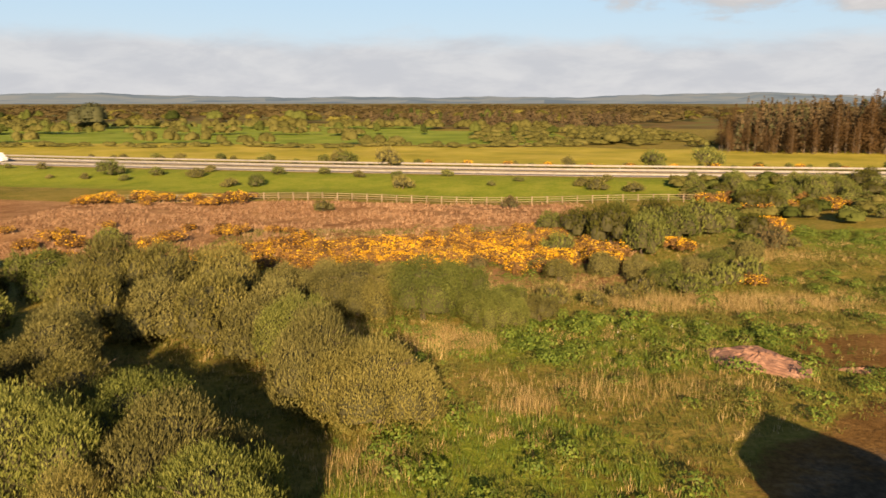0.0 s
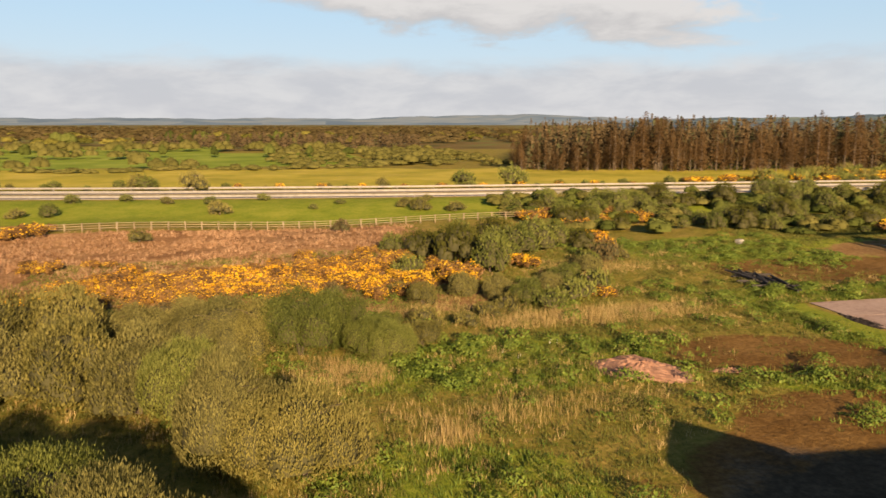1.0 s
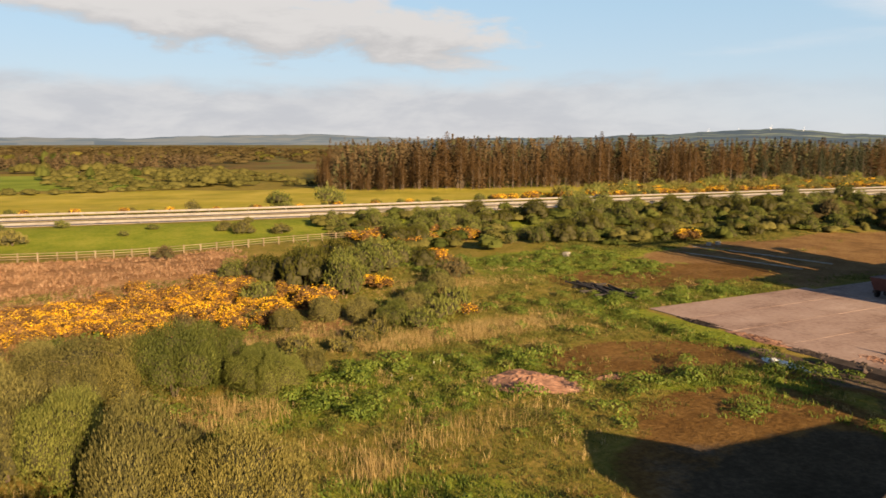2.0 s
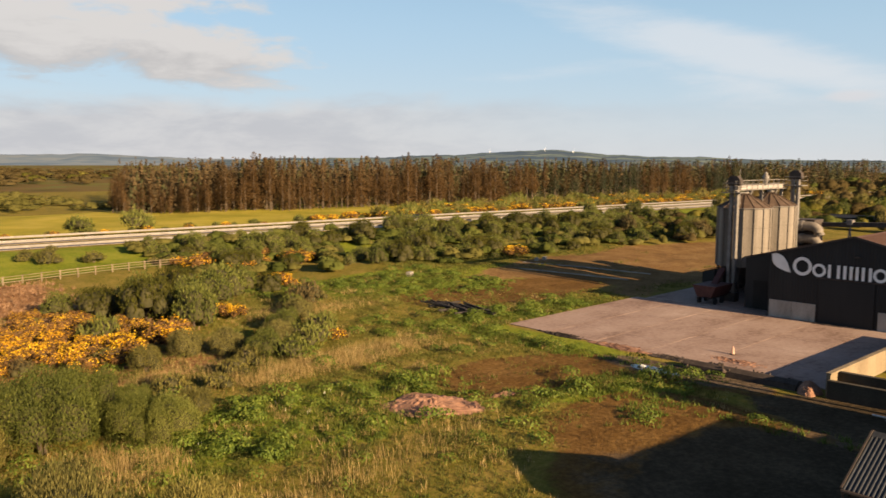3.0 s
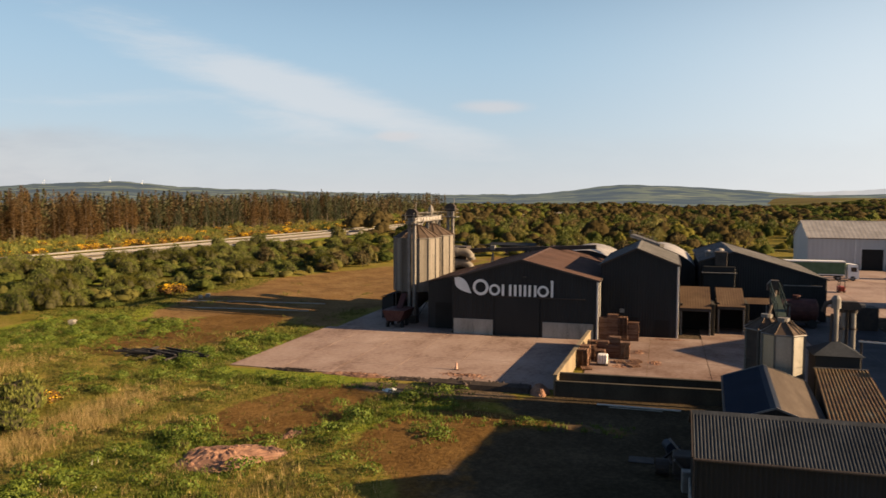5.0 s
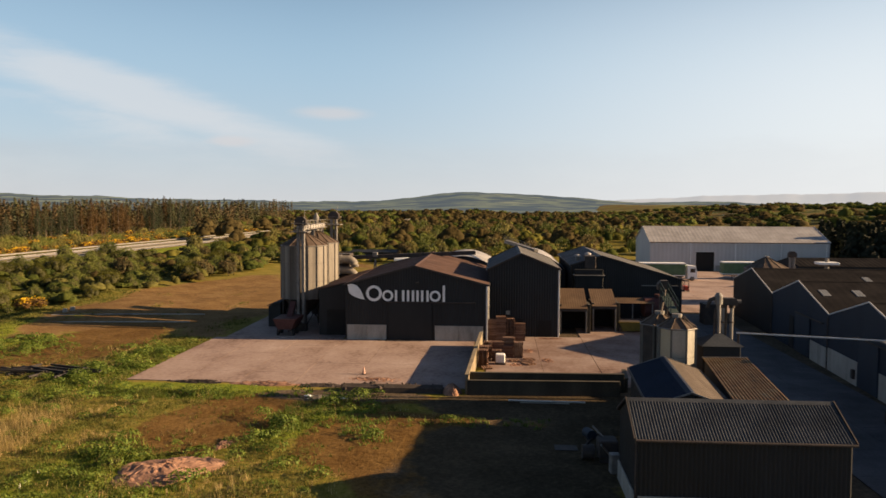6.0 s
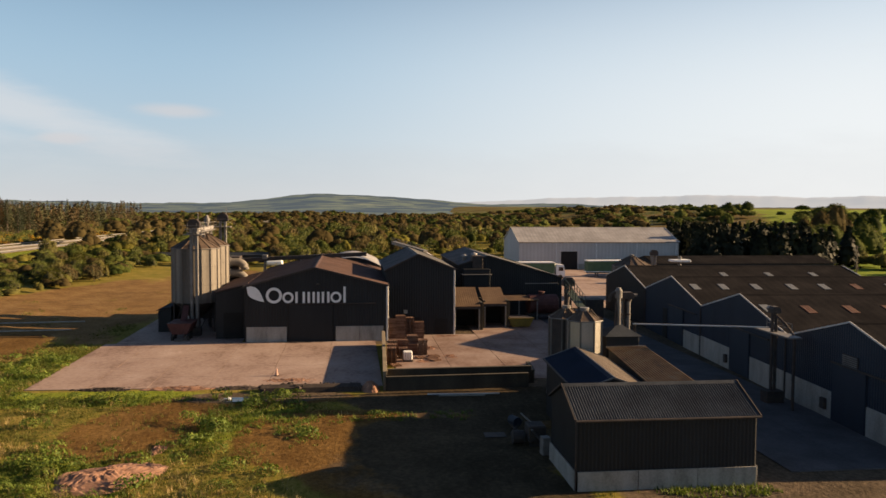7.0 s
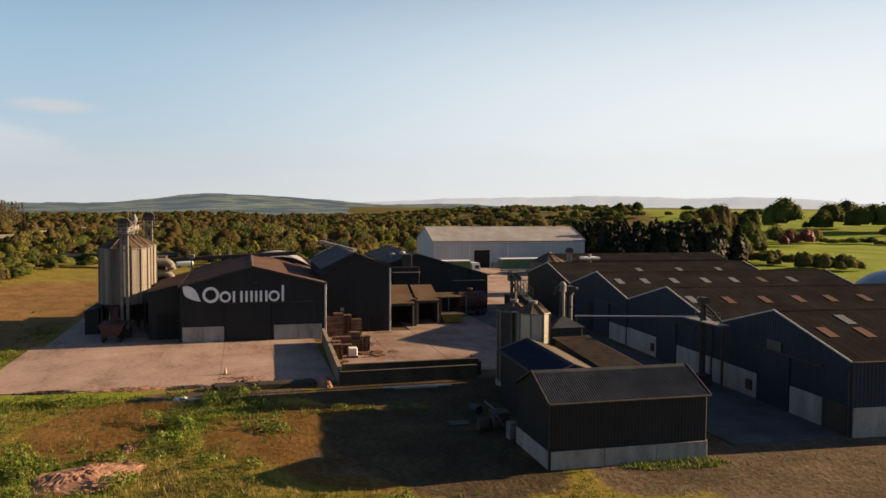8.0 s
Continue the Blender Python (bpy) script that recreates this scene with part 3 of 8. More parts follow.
def cover(x, y):
    """Weights of the kinds of land cover, and of the painted yard shade, at a place."""
    dr = y - road_y(x)
    top = np.maximum
    w = {}
    w["heath"] = top(strip(y, 84, 127.5, 2.5) * strip(x, -140, 17, 5), oval(x, y, -4, 80, 20, 8)) * (1 - oval(x, y, 40, 112, 26, 22))
    w["heath"] = top(w["heath"], 0.8 * oval(x, y, 9, 76, 7, 3.5))
    w["earth"] = top(top(oval(x, y, 31, 54, 9, 5.5, -12), oval(x, y, 27, 41, 8, 6)), top(oval(x, y, 60, 82, 18, 8, -8) * 0.75, oval(x, y, 27, 36, 8, 6) * 0.8))
    w["earth"] = top(w["earth"], 0.45 * oval(x, y, 8, 31, 7, 12))
    w["earth"] = top(w["earth"], top(top(oval(x, y, 19, 33, 7, 9) * 0.8, oval(x, y, 29, 28, 9, 7)), top(oval(x, y, 39, 46, 2.6, 9), oval(x, y, 37.5, 27, 4.5, 9))))
    w["sandy"] = top(oval(x, y, 108, 82, 46, 17, -6) * 1.25, oval(x, y, 55, 101, 14, 2.2, -8) * 0.6)
    w["sandy"] = top(top(w["sandy"], 0.9 * strip(x, 68, 130, 3) * strip(y, 67, 98, 3)), 0.7 * oval(x, y, 160, 70, 40, 12)) * (0.72 + 0.28 * np.sin(x * 0.21 + 0.6 * np.sin(y * 0.3)) * np.sin(y * 0.55 + 1.0))
    w["lush"] = top(top(oval(x, y, 11, 57, 13, 6), oval(x, y, 50, 71.5, 16, 3.6, -4)), top(strip(dr, -36, -11, 2.5), oval(x, y, 60, 94, 26, 9, -8)))
    w["lush"] = top(w["lush"], top(top(oval(x, y, 33, 47, 9, 3, -20), oval(x, y, 2, 35, 8, 9)), top(oval(x, y, 40.5, 62, 3, 12), oval(x, y, 31, 42.5, 6, 1.8, 10))))
    # shade painted on the ground between the yard wall and the low shed
    w["ground_shade"] = top(top(oval(x, y, 25, 30.5, 12, 7.5, -4), oval(x, y, 37.5, 27, 5, 12)), top(oval(x, y, 14, 29, 5, 6) * 0.8, strip(x, 30, 41, 1) * strip(y, 14, 28, 1)))
    # gravel lane and track; the half-weight ovals also darken the shaded ground
    w["gravel"] = top(top(oval(x, y, 4, 1, 15, 15), strip(x, 8, 110, 2) * strip(y, -12, 22, 2)), top(top(oval(x, y, 37.5, 28, 4.5, 9), oval(x, y, 39.8, 46, 2.2, 8)), 0.5 * top(oval(x, y, 19, 33, 7, 9), oval(x, y, 29, 29, 9, 8))))
    w["gravel"] = top(w["gravel"], strip(x, 66, 185, 3) * strip(y, -70, 50, 4))
    # sunlit grass strip between the shadows: the painted shade is left off here
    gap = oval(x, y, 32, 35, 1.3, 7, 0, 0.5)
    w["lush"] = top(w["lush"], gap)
    w["ground_shade"] = w["ground_shade"] * (1 - gap)
    w["meadow"] = strip(dr, 13, 115, 5) * (1 - smooth01(x, 150, 260)) * smooth01(x, -1200, -400)
    west_fields = smooth01(x, -420, -330) * (1 - smooth01(x, 40, 90))
    w["pasture"] = top(strip(y, 300, 440, 6) * strip(x, -240, 42, 8), strip(y, 395, 560, 8) * strip(x, -420, -25, 10)) * west_fields
    w["pasture"] = top(w["pasture"], top(0.9 * oval(x, y, 330, -250, 170, 120, 20, 0.2), oval(x, y, 215, -165, 115, 70, -38, 0.15)))
    w["pasture"] = top(w["pasture"], 0.9 * smooth01(-y - 0.45 * x, 0, 60) * smooth01(x, 330, 380) * strip(np.hypot(x, y), 380, 1500, 60))
    w["far"] = smooth01(np.hypot(x, y - 60), 420, 640) * (1 - w["pasture"])
    w["far"] = top(w["far"], smooth01(y, 440, 500) * (1 - w["pasture"]) * 0.9)
    return w


GX, GY = spaced(-46, 96, 1.5, 4700, 1.085), spaced(-14, 140, 1.5, 4700, 1.085)
gx, gy = np.meshgrid(GX, GY)
gz = ground_z(gx, gy)
rng = np.random.default_rng(4)
near = (1 - smooth01(np.hypot(gx - 25, gy - 55), 60, 140))
flat = np.maximum(strip(gx, 39, 190, 2) * strip(gy, -70, 72, 2), strip(gx, 8, 60, 2) * strip(gy, -14, 26, 2))
gz = gz + rng.normal(0, 0.05, gz.shape) * near * (1 - flat) - 0.02 * flat
n_x, n_y = len(GX), len(GY)
idx = np.arange(n_x * n_y).reshape(n_y, n_x)
quads = np.stack([idx[:-1, :-1], idx[:-1, 1:], idx[1:, 1:], idx[1:, :-1]], -1).reshape(-1, 4)
land = np_mesh("ground", np.stack([gx.ravel(), gy.ravel(), gz.ravel()], 1), quads)
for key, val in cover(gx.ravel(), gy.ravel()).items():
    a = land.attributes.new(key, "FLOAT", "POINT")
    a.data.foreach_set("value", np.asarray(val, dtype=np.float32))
land.polygons.foreach_set("use_smooth", [True] * len(land.polygons))
tagged(part("ground", land, ground_material()), "rough grass, heath and bare earth running to the horizon", "ground", kind="structure")


def land_at(x, y):
    return float(ground_z(x, y))


# ---------------------------------------------------------------- motorway
def ribbon(name, xs, off_a, off_b, z_off, material, thick=0.06):
    s = Shape()
    ys = road_y(xs)
    dx, dy = np.gradient(xs), np.gradient(ys)
    ln = np.hypot(dx, dy)
    nx, ny = -dy / ln, dx / ln
    pts = []
    for i in range(len(xs)):
        z = 2.2 + z_off
        pts += [(xs[i] + nx[i] * off_a, ys[i] + ny[i] * off_a, z), (xs[i] + nx[i] * off_b, ys[i] + ny[i] * off_b, z),
                (xs[i] + nx[i] * off_a, ys[i] + ny[i] * off_a, z - thick), (xs[i] + nx[i] * off_b, ys[i] + ny[i] * off_b, z - thick)]
    f = []
    for i in range(len(xs) - 1):
        a, b = 4 * i, 4 * i + 4
        f += [(a, a + 1, b + 1, b), (a + 2, b + 2, b + 3, a + 3), (a, b, b + 2, a + 2), (a + 1, a + 3, b + 3, b + 1)]
    s.add(pts, f)
    return s


RX = np.arange(-420, 700, 8.0)
motorway = thing("road", "pale asphalt motorway on a low grass bank", "road", kind="structure")
part("carriageway", ribbon("c", RX, -8.8, -1.1, 0.06, ASPHALT), ASPHALT, motorway)
part("carriageway", ribbon("c", RX, 1.1, 8.8, 0.06, ASPHALT), ASPHALT, motorway)
part("edge_line", ribbon("e", RX, -8.45, -8.1, 0.075, WHITE, 0.01), WHITE, motorway)
part("edge_line", ribbon("e", RX, 8.1, 8.45, 0.075, WHITE, 0.01), WHITE, motorway)
part("lane_line", ribbon("e", RX, -4.9, -4.75, 0.075, WHITE, 0.01), WHITE, motorway)
part("lane_line", ribbon("e", RX, 4.75, 4.9, 0.075, WHITE, 0.01), WHITE, motorway)
barrier = thing("crash_barrier", "low steel crash barrier along the motorway", "barrier", group="motorway barriers")
for off in (-9.6, 0.0, 9.6):
    part("rail", ribbon("rail", RX, off - 0.05, off + 0.05, 0.78, STEEL, 0.38), STEEL, barrier)
post_me = Shape().box(-0.06, -0.06, 0, 0.06, 0.06, 0.72, 0.01).mesh("barrier_post")
post_me.materials.append(STEEL)
for off in (-9.6, 9.6):
    for px in np.arange(-120, 300, 8.0):
        p = part("post", post_me, None, barrier)
        p.location = (px, float(road_y(px)) + off, 2.15)

# ---------------------------------------------------------------- hills and far distance
def hill_material(name, tints, haze_glow, amount, cell=0.0045):
    """Far farmland: hedged fields and woods; blue haze is put in as tint and emission."""
    m = bpy.data.materials.new(name)
    m.use_nodes = True
    nt = m.node_tree
    bs = nt.nodes["Principled BSDF"]
    bs.inputs["Roughness"].default_value, bs.inputs["Specular IOR Level"].default_value = 0.95, 0.0
    geo = nt.nodes.new("ShaderNodeNewGeometry")
    warp = nt.nodes.new("ShaderNodeTexNoise")
    warp.inputs["Scale"].default_value, warp.inputs["Detail"].default_value = 0.004, 4.0
    nt.links.new(geo.outputs["Position"], warp.inputs["Vector"])
    field = nt.nodes.new("ShaderNodeTexVoronoi")
    field.inputs["Scale"].default_value = cell
    nt.links.new(geo.outputs["Position"], field.inputs["Vector"])
    one = nt.nodes.new("ShaderNodeSeparateColor")
    nt.links.new(field.outputs["Color"], one.inputs[0])
    v = nt.nodes.new("ShaderNodeMath")
    v.operation = "MULTIPLY_ADD"
    nt.links.new(warp.outputs["Fac"], v.inputs[0])
    v.inputs[1].default_value = 1.6
    half = nt.nodes.new("ShaderNodeMath")
    half.operation = "MULTIPLY_ADD"
    nt.links.new(one.outputs[0], half.inputs[0])
    half.inputs[1].default_value, half.inputs[2].default_value = 0.55, -0.58
    nt.links.new(half.outputs[0], v.inputs[2])
    ramp = nt.nodes.new("ShaderNodeValToRGB")
    ramp.color_ramp.interpolation = "LINEAR"
    nt.links.new(v.outputs[0], ramp.inputs[0])
    e = ramp.color_ramp.elements
    while len(e) < len(tints):
        e.new(0.5)
    for i, col in enumerate(tints):
        e[i].position, e[i].color = 0.18 + 0.64 * i / (len(tints) - 1), (*col, 1)
    nt.links.new(ramp.outputs[0], bs.inputs["Base Color"])
    bs.inputs["Emission Color"].default_value = (*haze_glow, 1)
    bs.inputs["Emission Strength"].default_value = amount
    return m


# haze sits in these colours: pale bluish tints plus a faint emission
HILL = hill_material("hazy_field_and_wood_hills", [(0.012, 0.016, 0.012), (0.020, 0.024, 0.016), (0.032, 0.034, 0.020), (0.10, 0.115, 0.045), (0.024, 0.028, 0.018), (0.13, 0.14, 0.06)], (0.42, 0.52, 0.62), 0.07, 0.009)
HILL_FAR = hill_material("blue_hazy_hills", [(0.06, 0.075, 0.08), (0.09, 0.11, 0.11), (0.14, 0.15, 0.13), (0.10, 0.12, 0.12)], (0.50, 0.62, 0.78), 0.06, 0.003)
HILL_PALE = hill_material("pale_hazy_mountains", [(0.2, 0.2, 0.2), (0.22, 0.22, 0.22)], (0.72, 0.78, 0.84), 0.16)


def ridge(name, label, dist, az0, az1, humps, base, material, seed, foot=0.22):
    """A range of hills: azimuth in degrees clockwise from north, each hump (azimuth, width, height)."""
    r = np.random.default_rng(seed)
    az = np.linspace(az0, az1, 160)
    h = np.full_like(az, base)
    for a, w, hh in humps:
        h = h + hh * np.exp(-((az - a) / w) ** 2)
    for k in range(1, 6):
        h = h + base * 0.10 * np.sin(az * (0.35 * 1.9 ** k) + r.uniform(0, 6)) / k ** 0.7
    h = h * smooth01(az, az0, az0 + 5) * (1 - smooth01(az, az1 - 5, az1))
    V = []
    prof = [(-foot, 0.0), (-foot * 0.72, 0.10), (-foot * 0.48, 0.30), (-foot * 0.3, 0.55), (-foot * 0.15, 0.82), (0.0, 1.0), (0.05, 0.8), (0.10, 0.0)]
    for d, k in prof:
        rr = dist * (1 + d)
        V.append(np.stack([rr * np.sin(np.radians(az)), rr * np.cos(np.radians(az)) + 20, h * k - 0.6], 1))
    V = np.concatenate(V)
    n = len(az)
    ii = np.arange(len(prof) * n).reshape(len(prof), n)
    q = np.stack([ii[:-1, :-1], ii[:-1, 1:], ii[1:, 1:], ii[1:, :-1]], -1).reshape(-1, 4)
    tagged(part(name, np_mesh(name, V, q), material, smooth=True), label, "hills", kind="structure")


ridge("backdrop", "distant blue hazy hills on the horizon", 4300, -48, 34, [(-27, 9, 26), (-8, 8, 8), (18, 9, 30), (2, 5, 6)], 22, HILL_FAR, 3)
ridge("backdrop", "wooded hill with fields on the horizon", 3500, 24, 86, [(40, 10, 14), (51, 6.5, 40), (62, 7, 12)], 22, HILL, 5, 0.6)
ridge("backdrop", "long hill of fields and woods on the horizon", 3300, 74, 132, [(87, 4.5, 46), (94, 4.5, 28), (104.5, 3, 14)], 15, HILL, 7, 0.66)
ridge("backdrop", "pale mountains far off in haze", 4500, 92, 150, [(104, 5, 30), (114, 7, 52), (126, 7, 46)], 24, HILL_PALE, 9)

# ---------------------------------------------------------------- sheds
def clad(shape, p, u, length, z0, ztop, out, pitch=0.33, amp=0.035):
    """Upright ribbed sheeting from p along unit u; ztop gives the height of its top edge; out is the way it faces."""
    p, u, out = Vector(p), Vector(u), Vector(out)
    n = max(2, int(round(length / pitch))) * 4
    vs, fs = [], []
    for i in range(n + 1):
        s = length * i / n
        q = p + u * s + out * (0.01 + amp * (0, 1, 1, 0)[i % 4])
        vs += [(q.x, q.y, z0), (q.x, q.y, ztop(s))]
        if i:
            a = 2 * i - 2
            fs.append((a, a + 2, a + 3, a + 1))
    shape.add(vs, fs)


def shed(name, label, m, length, width, eave0, eave1, ridge, ry, wall, roof, pitch=0.3, amp=0.035, over=0.18, base=0.0, trim=None, rib=0.33, edge=0.2, south=None):
    """A gabled shed: gables at local x = 0 and length, ridge along x at y = ry."""
    ob = thing(name, label, "building", m)
    t = 0.16

    def top(y):
        return (eave0 + (ridge - eave0) * y / ry if y <= ry else ridge + (eave1 - ridge) * (y - ry) / (width - ry)) - 0.05

    outline = [(0, base), (width, base), (width, eave1 - 0.05), (ry, ridge - 0.05), (0, eave0 - 0.05)]
    for x0, out in ((0.0, -1), (length - t, 1)):
        s = Shape().prism(outline, "x", x0, x0 + t)
        clad(s, (x0 if out < 0 else x0 + t, 0, 0), (0, 1, 0), width, base, top, (out, 0, 0), rib)
        part("gable_wall", s, wall, ob)
    for y0, e, out in ((0.0, eave0, -1), (width - t, eave1, 1)):
        s = Shape().box(t, y0, base, length - t, y0 + t, e - 0.06)
        clad(s, (0, y0 if out < 0 else y0 + t, 0), (1, 0, 0), length, base, lambda q: e - 0.08, (0, out, 0), rib)
        part("side_wall", s, wall, ob)
    o = over
    k0, k1 = (ridge - eave0) / ry, (ridge - eave1) / (width - ry)
    part("roof_slope", Shape().sheet((-o, -o, eave0 - o * k0), (length + 2 * o, 0, 0), (0, ry + o, ridge - eave0 + o * k0), pitch, amp, 0.05), south or roof, ob)
    part("roof_slope", Shape().sheet((length + o, width + o, eave1 - o * k1), (-length - 2 * o, 0, 0), (0, ry - width - o, ridge - eave1 + o * k1), pitch, amp, 0.05), roof, ob)
    part("ridge_cap", Shape().prism([(ry - 0.3, ridge - 0.3 * k0 + 0.045), (ry, ridge + 0.075), (ry + 0.3, ridge - 0.3 * k1 + 0.045), (ry, ridge + 0.03)], "x", -o, length + o), roof, ob)
    if trim:
        for x in (-o - 0.03, length + o + 0.03):
            part("verge_trim", Shape().beam((x, -o, eave0 - o * k0 + 0.02), (x, ry, ridge + 0.05), 0.07, edge), trim, ob)
            part("verge_trim", Shape().beam((x, width + o, eave1 - o * k1 + 0.02), (x, ry, ridge + 0.05), 0.07, edge), trim, ob)
        for y, e in ((-o - 0.08, eave0 - o * k0), (width + o + 0.08, eave1 - o * k1)):
            part("gutter", Shape().tube([(-o, y, e - 0.03), (length + o, y, e - 0.03)], 0.08, 8), DARKSTEEL, ob)
    return ob


def panels(parent, p, u, out, spans, z0, z1, material=PANEL, thick=0.09, joint=0.03, module=3.0):
    """Precast concrete panels at the foot of a wall, side by side along u."""
    p, u, out = Vector(p), Vector(u), Vector(out)
    for a, b in spans:
        n = max(1, int(round((b - a) / module)))
        for i in range(n):
            s0, s1 = a + (b - a) * i / n + joint / 2, a + (b - a) * (i + 1) / n - joint / 2
            q0, q1 = p + u * s0 + out * 0.06, p + u * s1 + out * (0.06 + thick)
            part("panel", Shape().box(min(q0.x, q1.x), min(q0.y, q1.y), z0, max(q0.x, q1.x), max(q0.y, q1.y), z1, 0.012), material, parent)


# --- the low shed by the gravel, ridge along y
low_shed = shed("shed", "low black corrugated shed on a pale concrete plinth", pose(20.3, 12.95, 0, 0, 0, 90), 11.45, 6.2, 4.45, 4.45, 5.85, 3.1,
                BLACK, ROOF_GREY, pitch=0.17, amp=0.05, base=1.15, trim=DARKSTEEL, rib=0.25, edge=0.12)
part("plinth_core", Shape().box(0.05, 0.05, -0.05, 11.4, 6.15, 1.14), BLOCKWALL, low_shed)
panels(low_shed, (0, 6.2, 0), (1, 0, 0), (0, 1, 0), [(0, 11.45)], -0.05, 1.18, module=3.8)
panels(low_shed, (0, 0, 0), (1, 0, 0), (0, -1, 0), [(0, 11.45)], -0.05, 1.18, module=3.8)
panels(low_shed, (11.45, 0, 0), (0, 1, 0), (1, 0, 0), [(0, 6.2)], -0.05, 1.18, module=3.1)
panels(low_shed, (0, 0, 0), (0, 1, 0), (-1, 0, 0), [(0, 6.2)], -0.05, 1.18, module=3.1)
part("downpipe", Shape().tube([(11.6, 6.36, 4.35), (11.6, 6.36, 0.05)], 0.05, 8), DARKSTEEL, low_shed)

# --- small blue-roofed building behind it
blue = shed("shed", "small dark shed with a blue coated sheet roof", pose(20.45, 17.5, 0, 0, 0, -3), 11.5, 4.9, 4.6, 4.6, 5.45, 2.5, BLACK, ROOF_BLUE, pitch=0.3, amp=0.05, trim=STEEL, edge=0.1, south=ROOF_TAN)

# --- lean-to with a rusty roof
rust = thing("lean_to", "long lean-to with a rusty corrugated roof", "building", pose(20.5, 13.8, 0, 0, 0, -6.5))
part("roof_slope", Shape().sheet((0, 3.45, 4.8), (0, -3.45, 0.12), (14.7, 0, 0.02), 0.21, 0.045, 0.05), ROOF_RUST, rust)
s = Shape().box(0.1, 0.1, 0, 14.5, 0.25, 4.84).box(0.1, 3.15, 0, 14.5, 3.3, 4.74).box(0.1, 0.25, 0, 0.25, 3.15, 4.74).box(14.35, 0.25, 0, 14.5, 3.15, 4.74)
part("wall", s, BLACK, rust)
part("verge_trim", Shape().beam((14.75, -0.05, 4.95), (14.75, 3.5, 4.84), 0.06, 0.12), STEEL, rust)
part("verge_trim", Shape().beam((-0.05, -0.05, 4.93), (-0.05, 3.5, 4.82), 0.06, 0.1), STEEL, rust)

# --- the shed with the leaf sign
sign_shed = shed("grain_store", "black clad grain store with rusty roof and white sign", pose(68.5, 33.6, 0), 28.5, 17.8, 7.1, 7.0, 9.35, 9.1,
                 BLACK, ROOF_RED, pitch=0.5, amp=0.05, trim=DARKSTEEL)
panels(sign_shed, (0, 0, 0), (0, 1, 0), (-1, 0, 0), [(0.45, 6.5), (12.6, 17.6)], -0.03, 1.95)
part("sliding_door", Shape().box(-0.17, 6.9, 0.05, -0.07, 12.3, 4.75, 0.02), BLACK, sign_shed)
part("door_track", Shape().box(-0.24, 1.5, 4.78, -0.06, 12.7, 4.92, 0.02), DARKSTEEL, sign_shed)
part("corner_trim", Shape().box(-0.12, -0.12, 0, 0.1, 0.1, 7.0, 0.02), VERGE, sign_shed)
part("downpipe", Shape().tube([(1.2, -0.2, 6.9), (1.2, -0.2, 0.1)], 0.06, 8), VERGE, sign_shed)
part("small_lamp", Shape().box(-0.32, 8.5, 7.25, -0.06, 8.9, 7.42, 0.02), DARKSTEEL, sign_shed)

# the sign: a leaf and a row of plain rounded shapes in white
sign = thing("wall_sign", "white leaf emblem with a row of plain white shapes", "sign", pose(68.42, 51.15, 5.0))
SIGN_X0, SIGN_X1 = -0.09, -0.045


def outline_plate(points, name="plate"):
    part(name, Shape().prism([(-y, z) for y, z in points], "x", SIGN_X0, SIGN_X1), WHITE, sign)


def ring(cy, cz, r, w, name="ring"):
    s, n = Shape(), 28
    vs, fs = [], []
    for k in range(n):
        a = 2 * math.pi * k / n
        for x in (SIGN_X0, SIGN_X1):
            for rr in (r, r - w):
                vs.append((x, -(cy + rr * math.cos(a)), cz + rr * math.sin(a)))
    for k in range(n):
        a, b = 4 * k, 4 * ((k + 1) % n)
        fs += [(a, b, b + 1, a + 1), (a + 2, a + 3, b + 3, b + 2), (a, a + 2, b + 2, b), (a + 1, b + 1, b + 3, a + 3)]
    part(name, s.add(vs, fs), WHITE, sign)


def bar(y0, z0, y1, z1, name="bar"):
    part(name, Shape().box(SIGN_X0, -y1, z0, SIGN_X1, -y0, z1, 0.012), WHITE, sign)


leaf = [(0.0, 2.15)]
for k in range(1, 13):
    a = k / 13
    leaf.append((2.15 * a ** 0.75, 2.15 - 0.25 * a - 1.75 * a ** 3.0))
leaf.append((2.2, 0.12))
for k in range(12, 0, -1):
    a = k / 13
    leaf.append((0.10 + 2.05 * a ** 2.6, 2.0 - 1.9 * a ** 0.62))
outline_plate(leaf, "leaf_plate")
ring(3.38, 0.92, 1.0, 0.34)
ring(5.12, 0.65, 0.70, 0.28)
K = 0.905
for y, z in ((6.42, 1.55), (7.42, 1.55), (8.10, 1.55), (8.78, 1.55), (9.42, 1.55), (10.06, 1.55), (10.80, 1.55), (13.05, 2.2)):
    bar(2.2 + (y - 2.2) * K, -0.05, 2.2 + (y - 2.2) * K + 0.30, z - 0.2)
ring(2.2 + 9.82 * K, 0.65, 0.70, 0.28)

# --- the taller block beside it
tall = shed("grain_store", "tall black clad store with a grey sheet roof", pose(72.6, 24.4, 0), 19.5, 9.1, 8.85, 8.75, 10.75, 4.9, BLACK, ROOF_WORN, pitch=0.4, amp=0.045, trim=DARKSTEEL)
part("corner_trim", Shape().box(-0.1, -0.1, 0, 0.12, 0.12, 8.7, 0.02), VERGE, tall)
# near-black plates on the solid wall stand in for dark open doorways
part("doorway", Shape().box(-0.08, 1.0, 0, -0.03, 2.6, 2.2), INTERIOR_DARK, tall)
part("doorway", Shape().box(-0.08, 4.6, 0, -0.03, 6.3, 2.4), INTERIOR_DARK, tall)
part("notice_plate", Shape().box(-0.1, 6.3, 2.9, -0.045, 6.8, 3.4, 0.01), PANEL, tall)

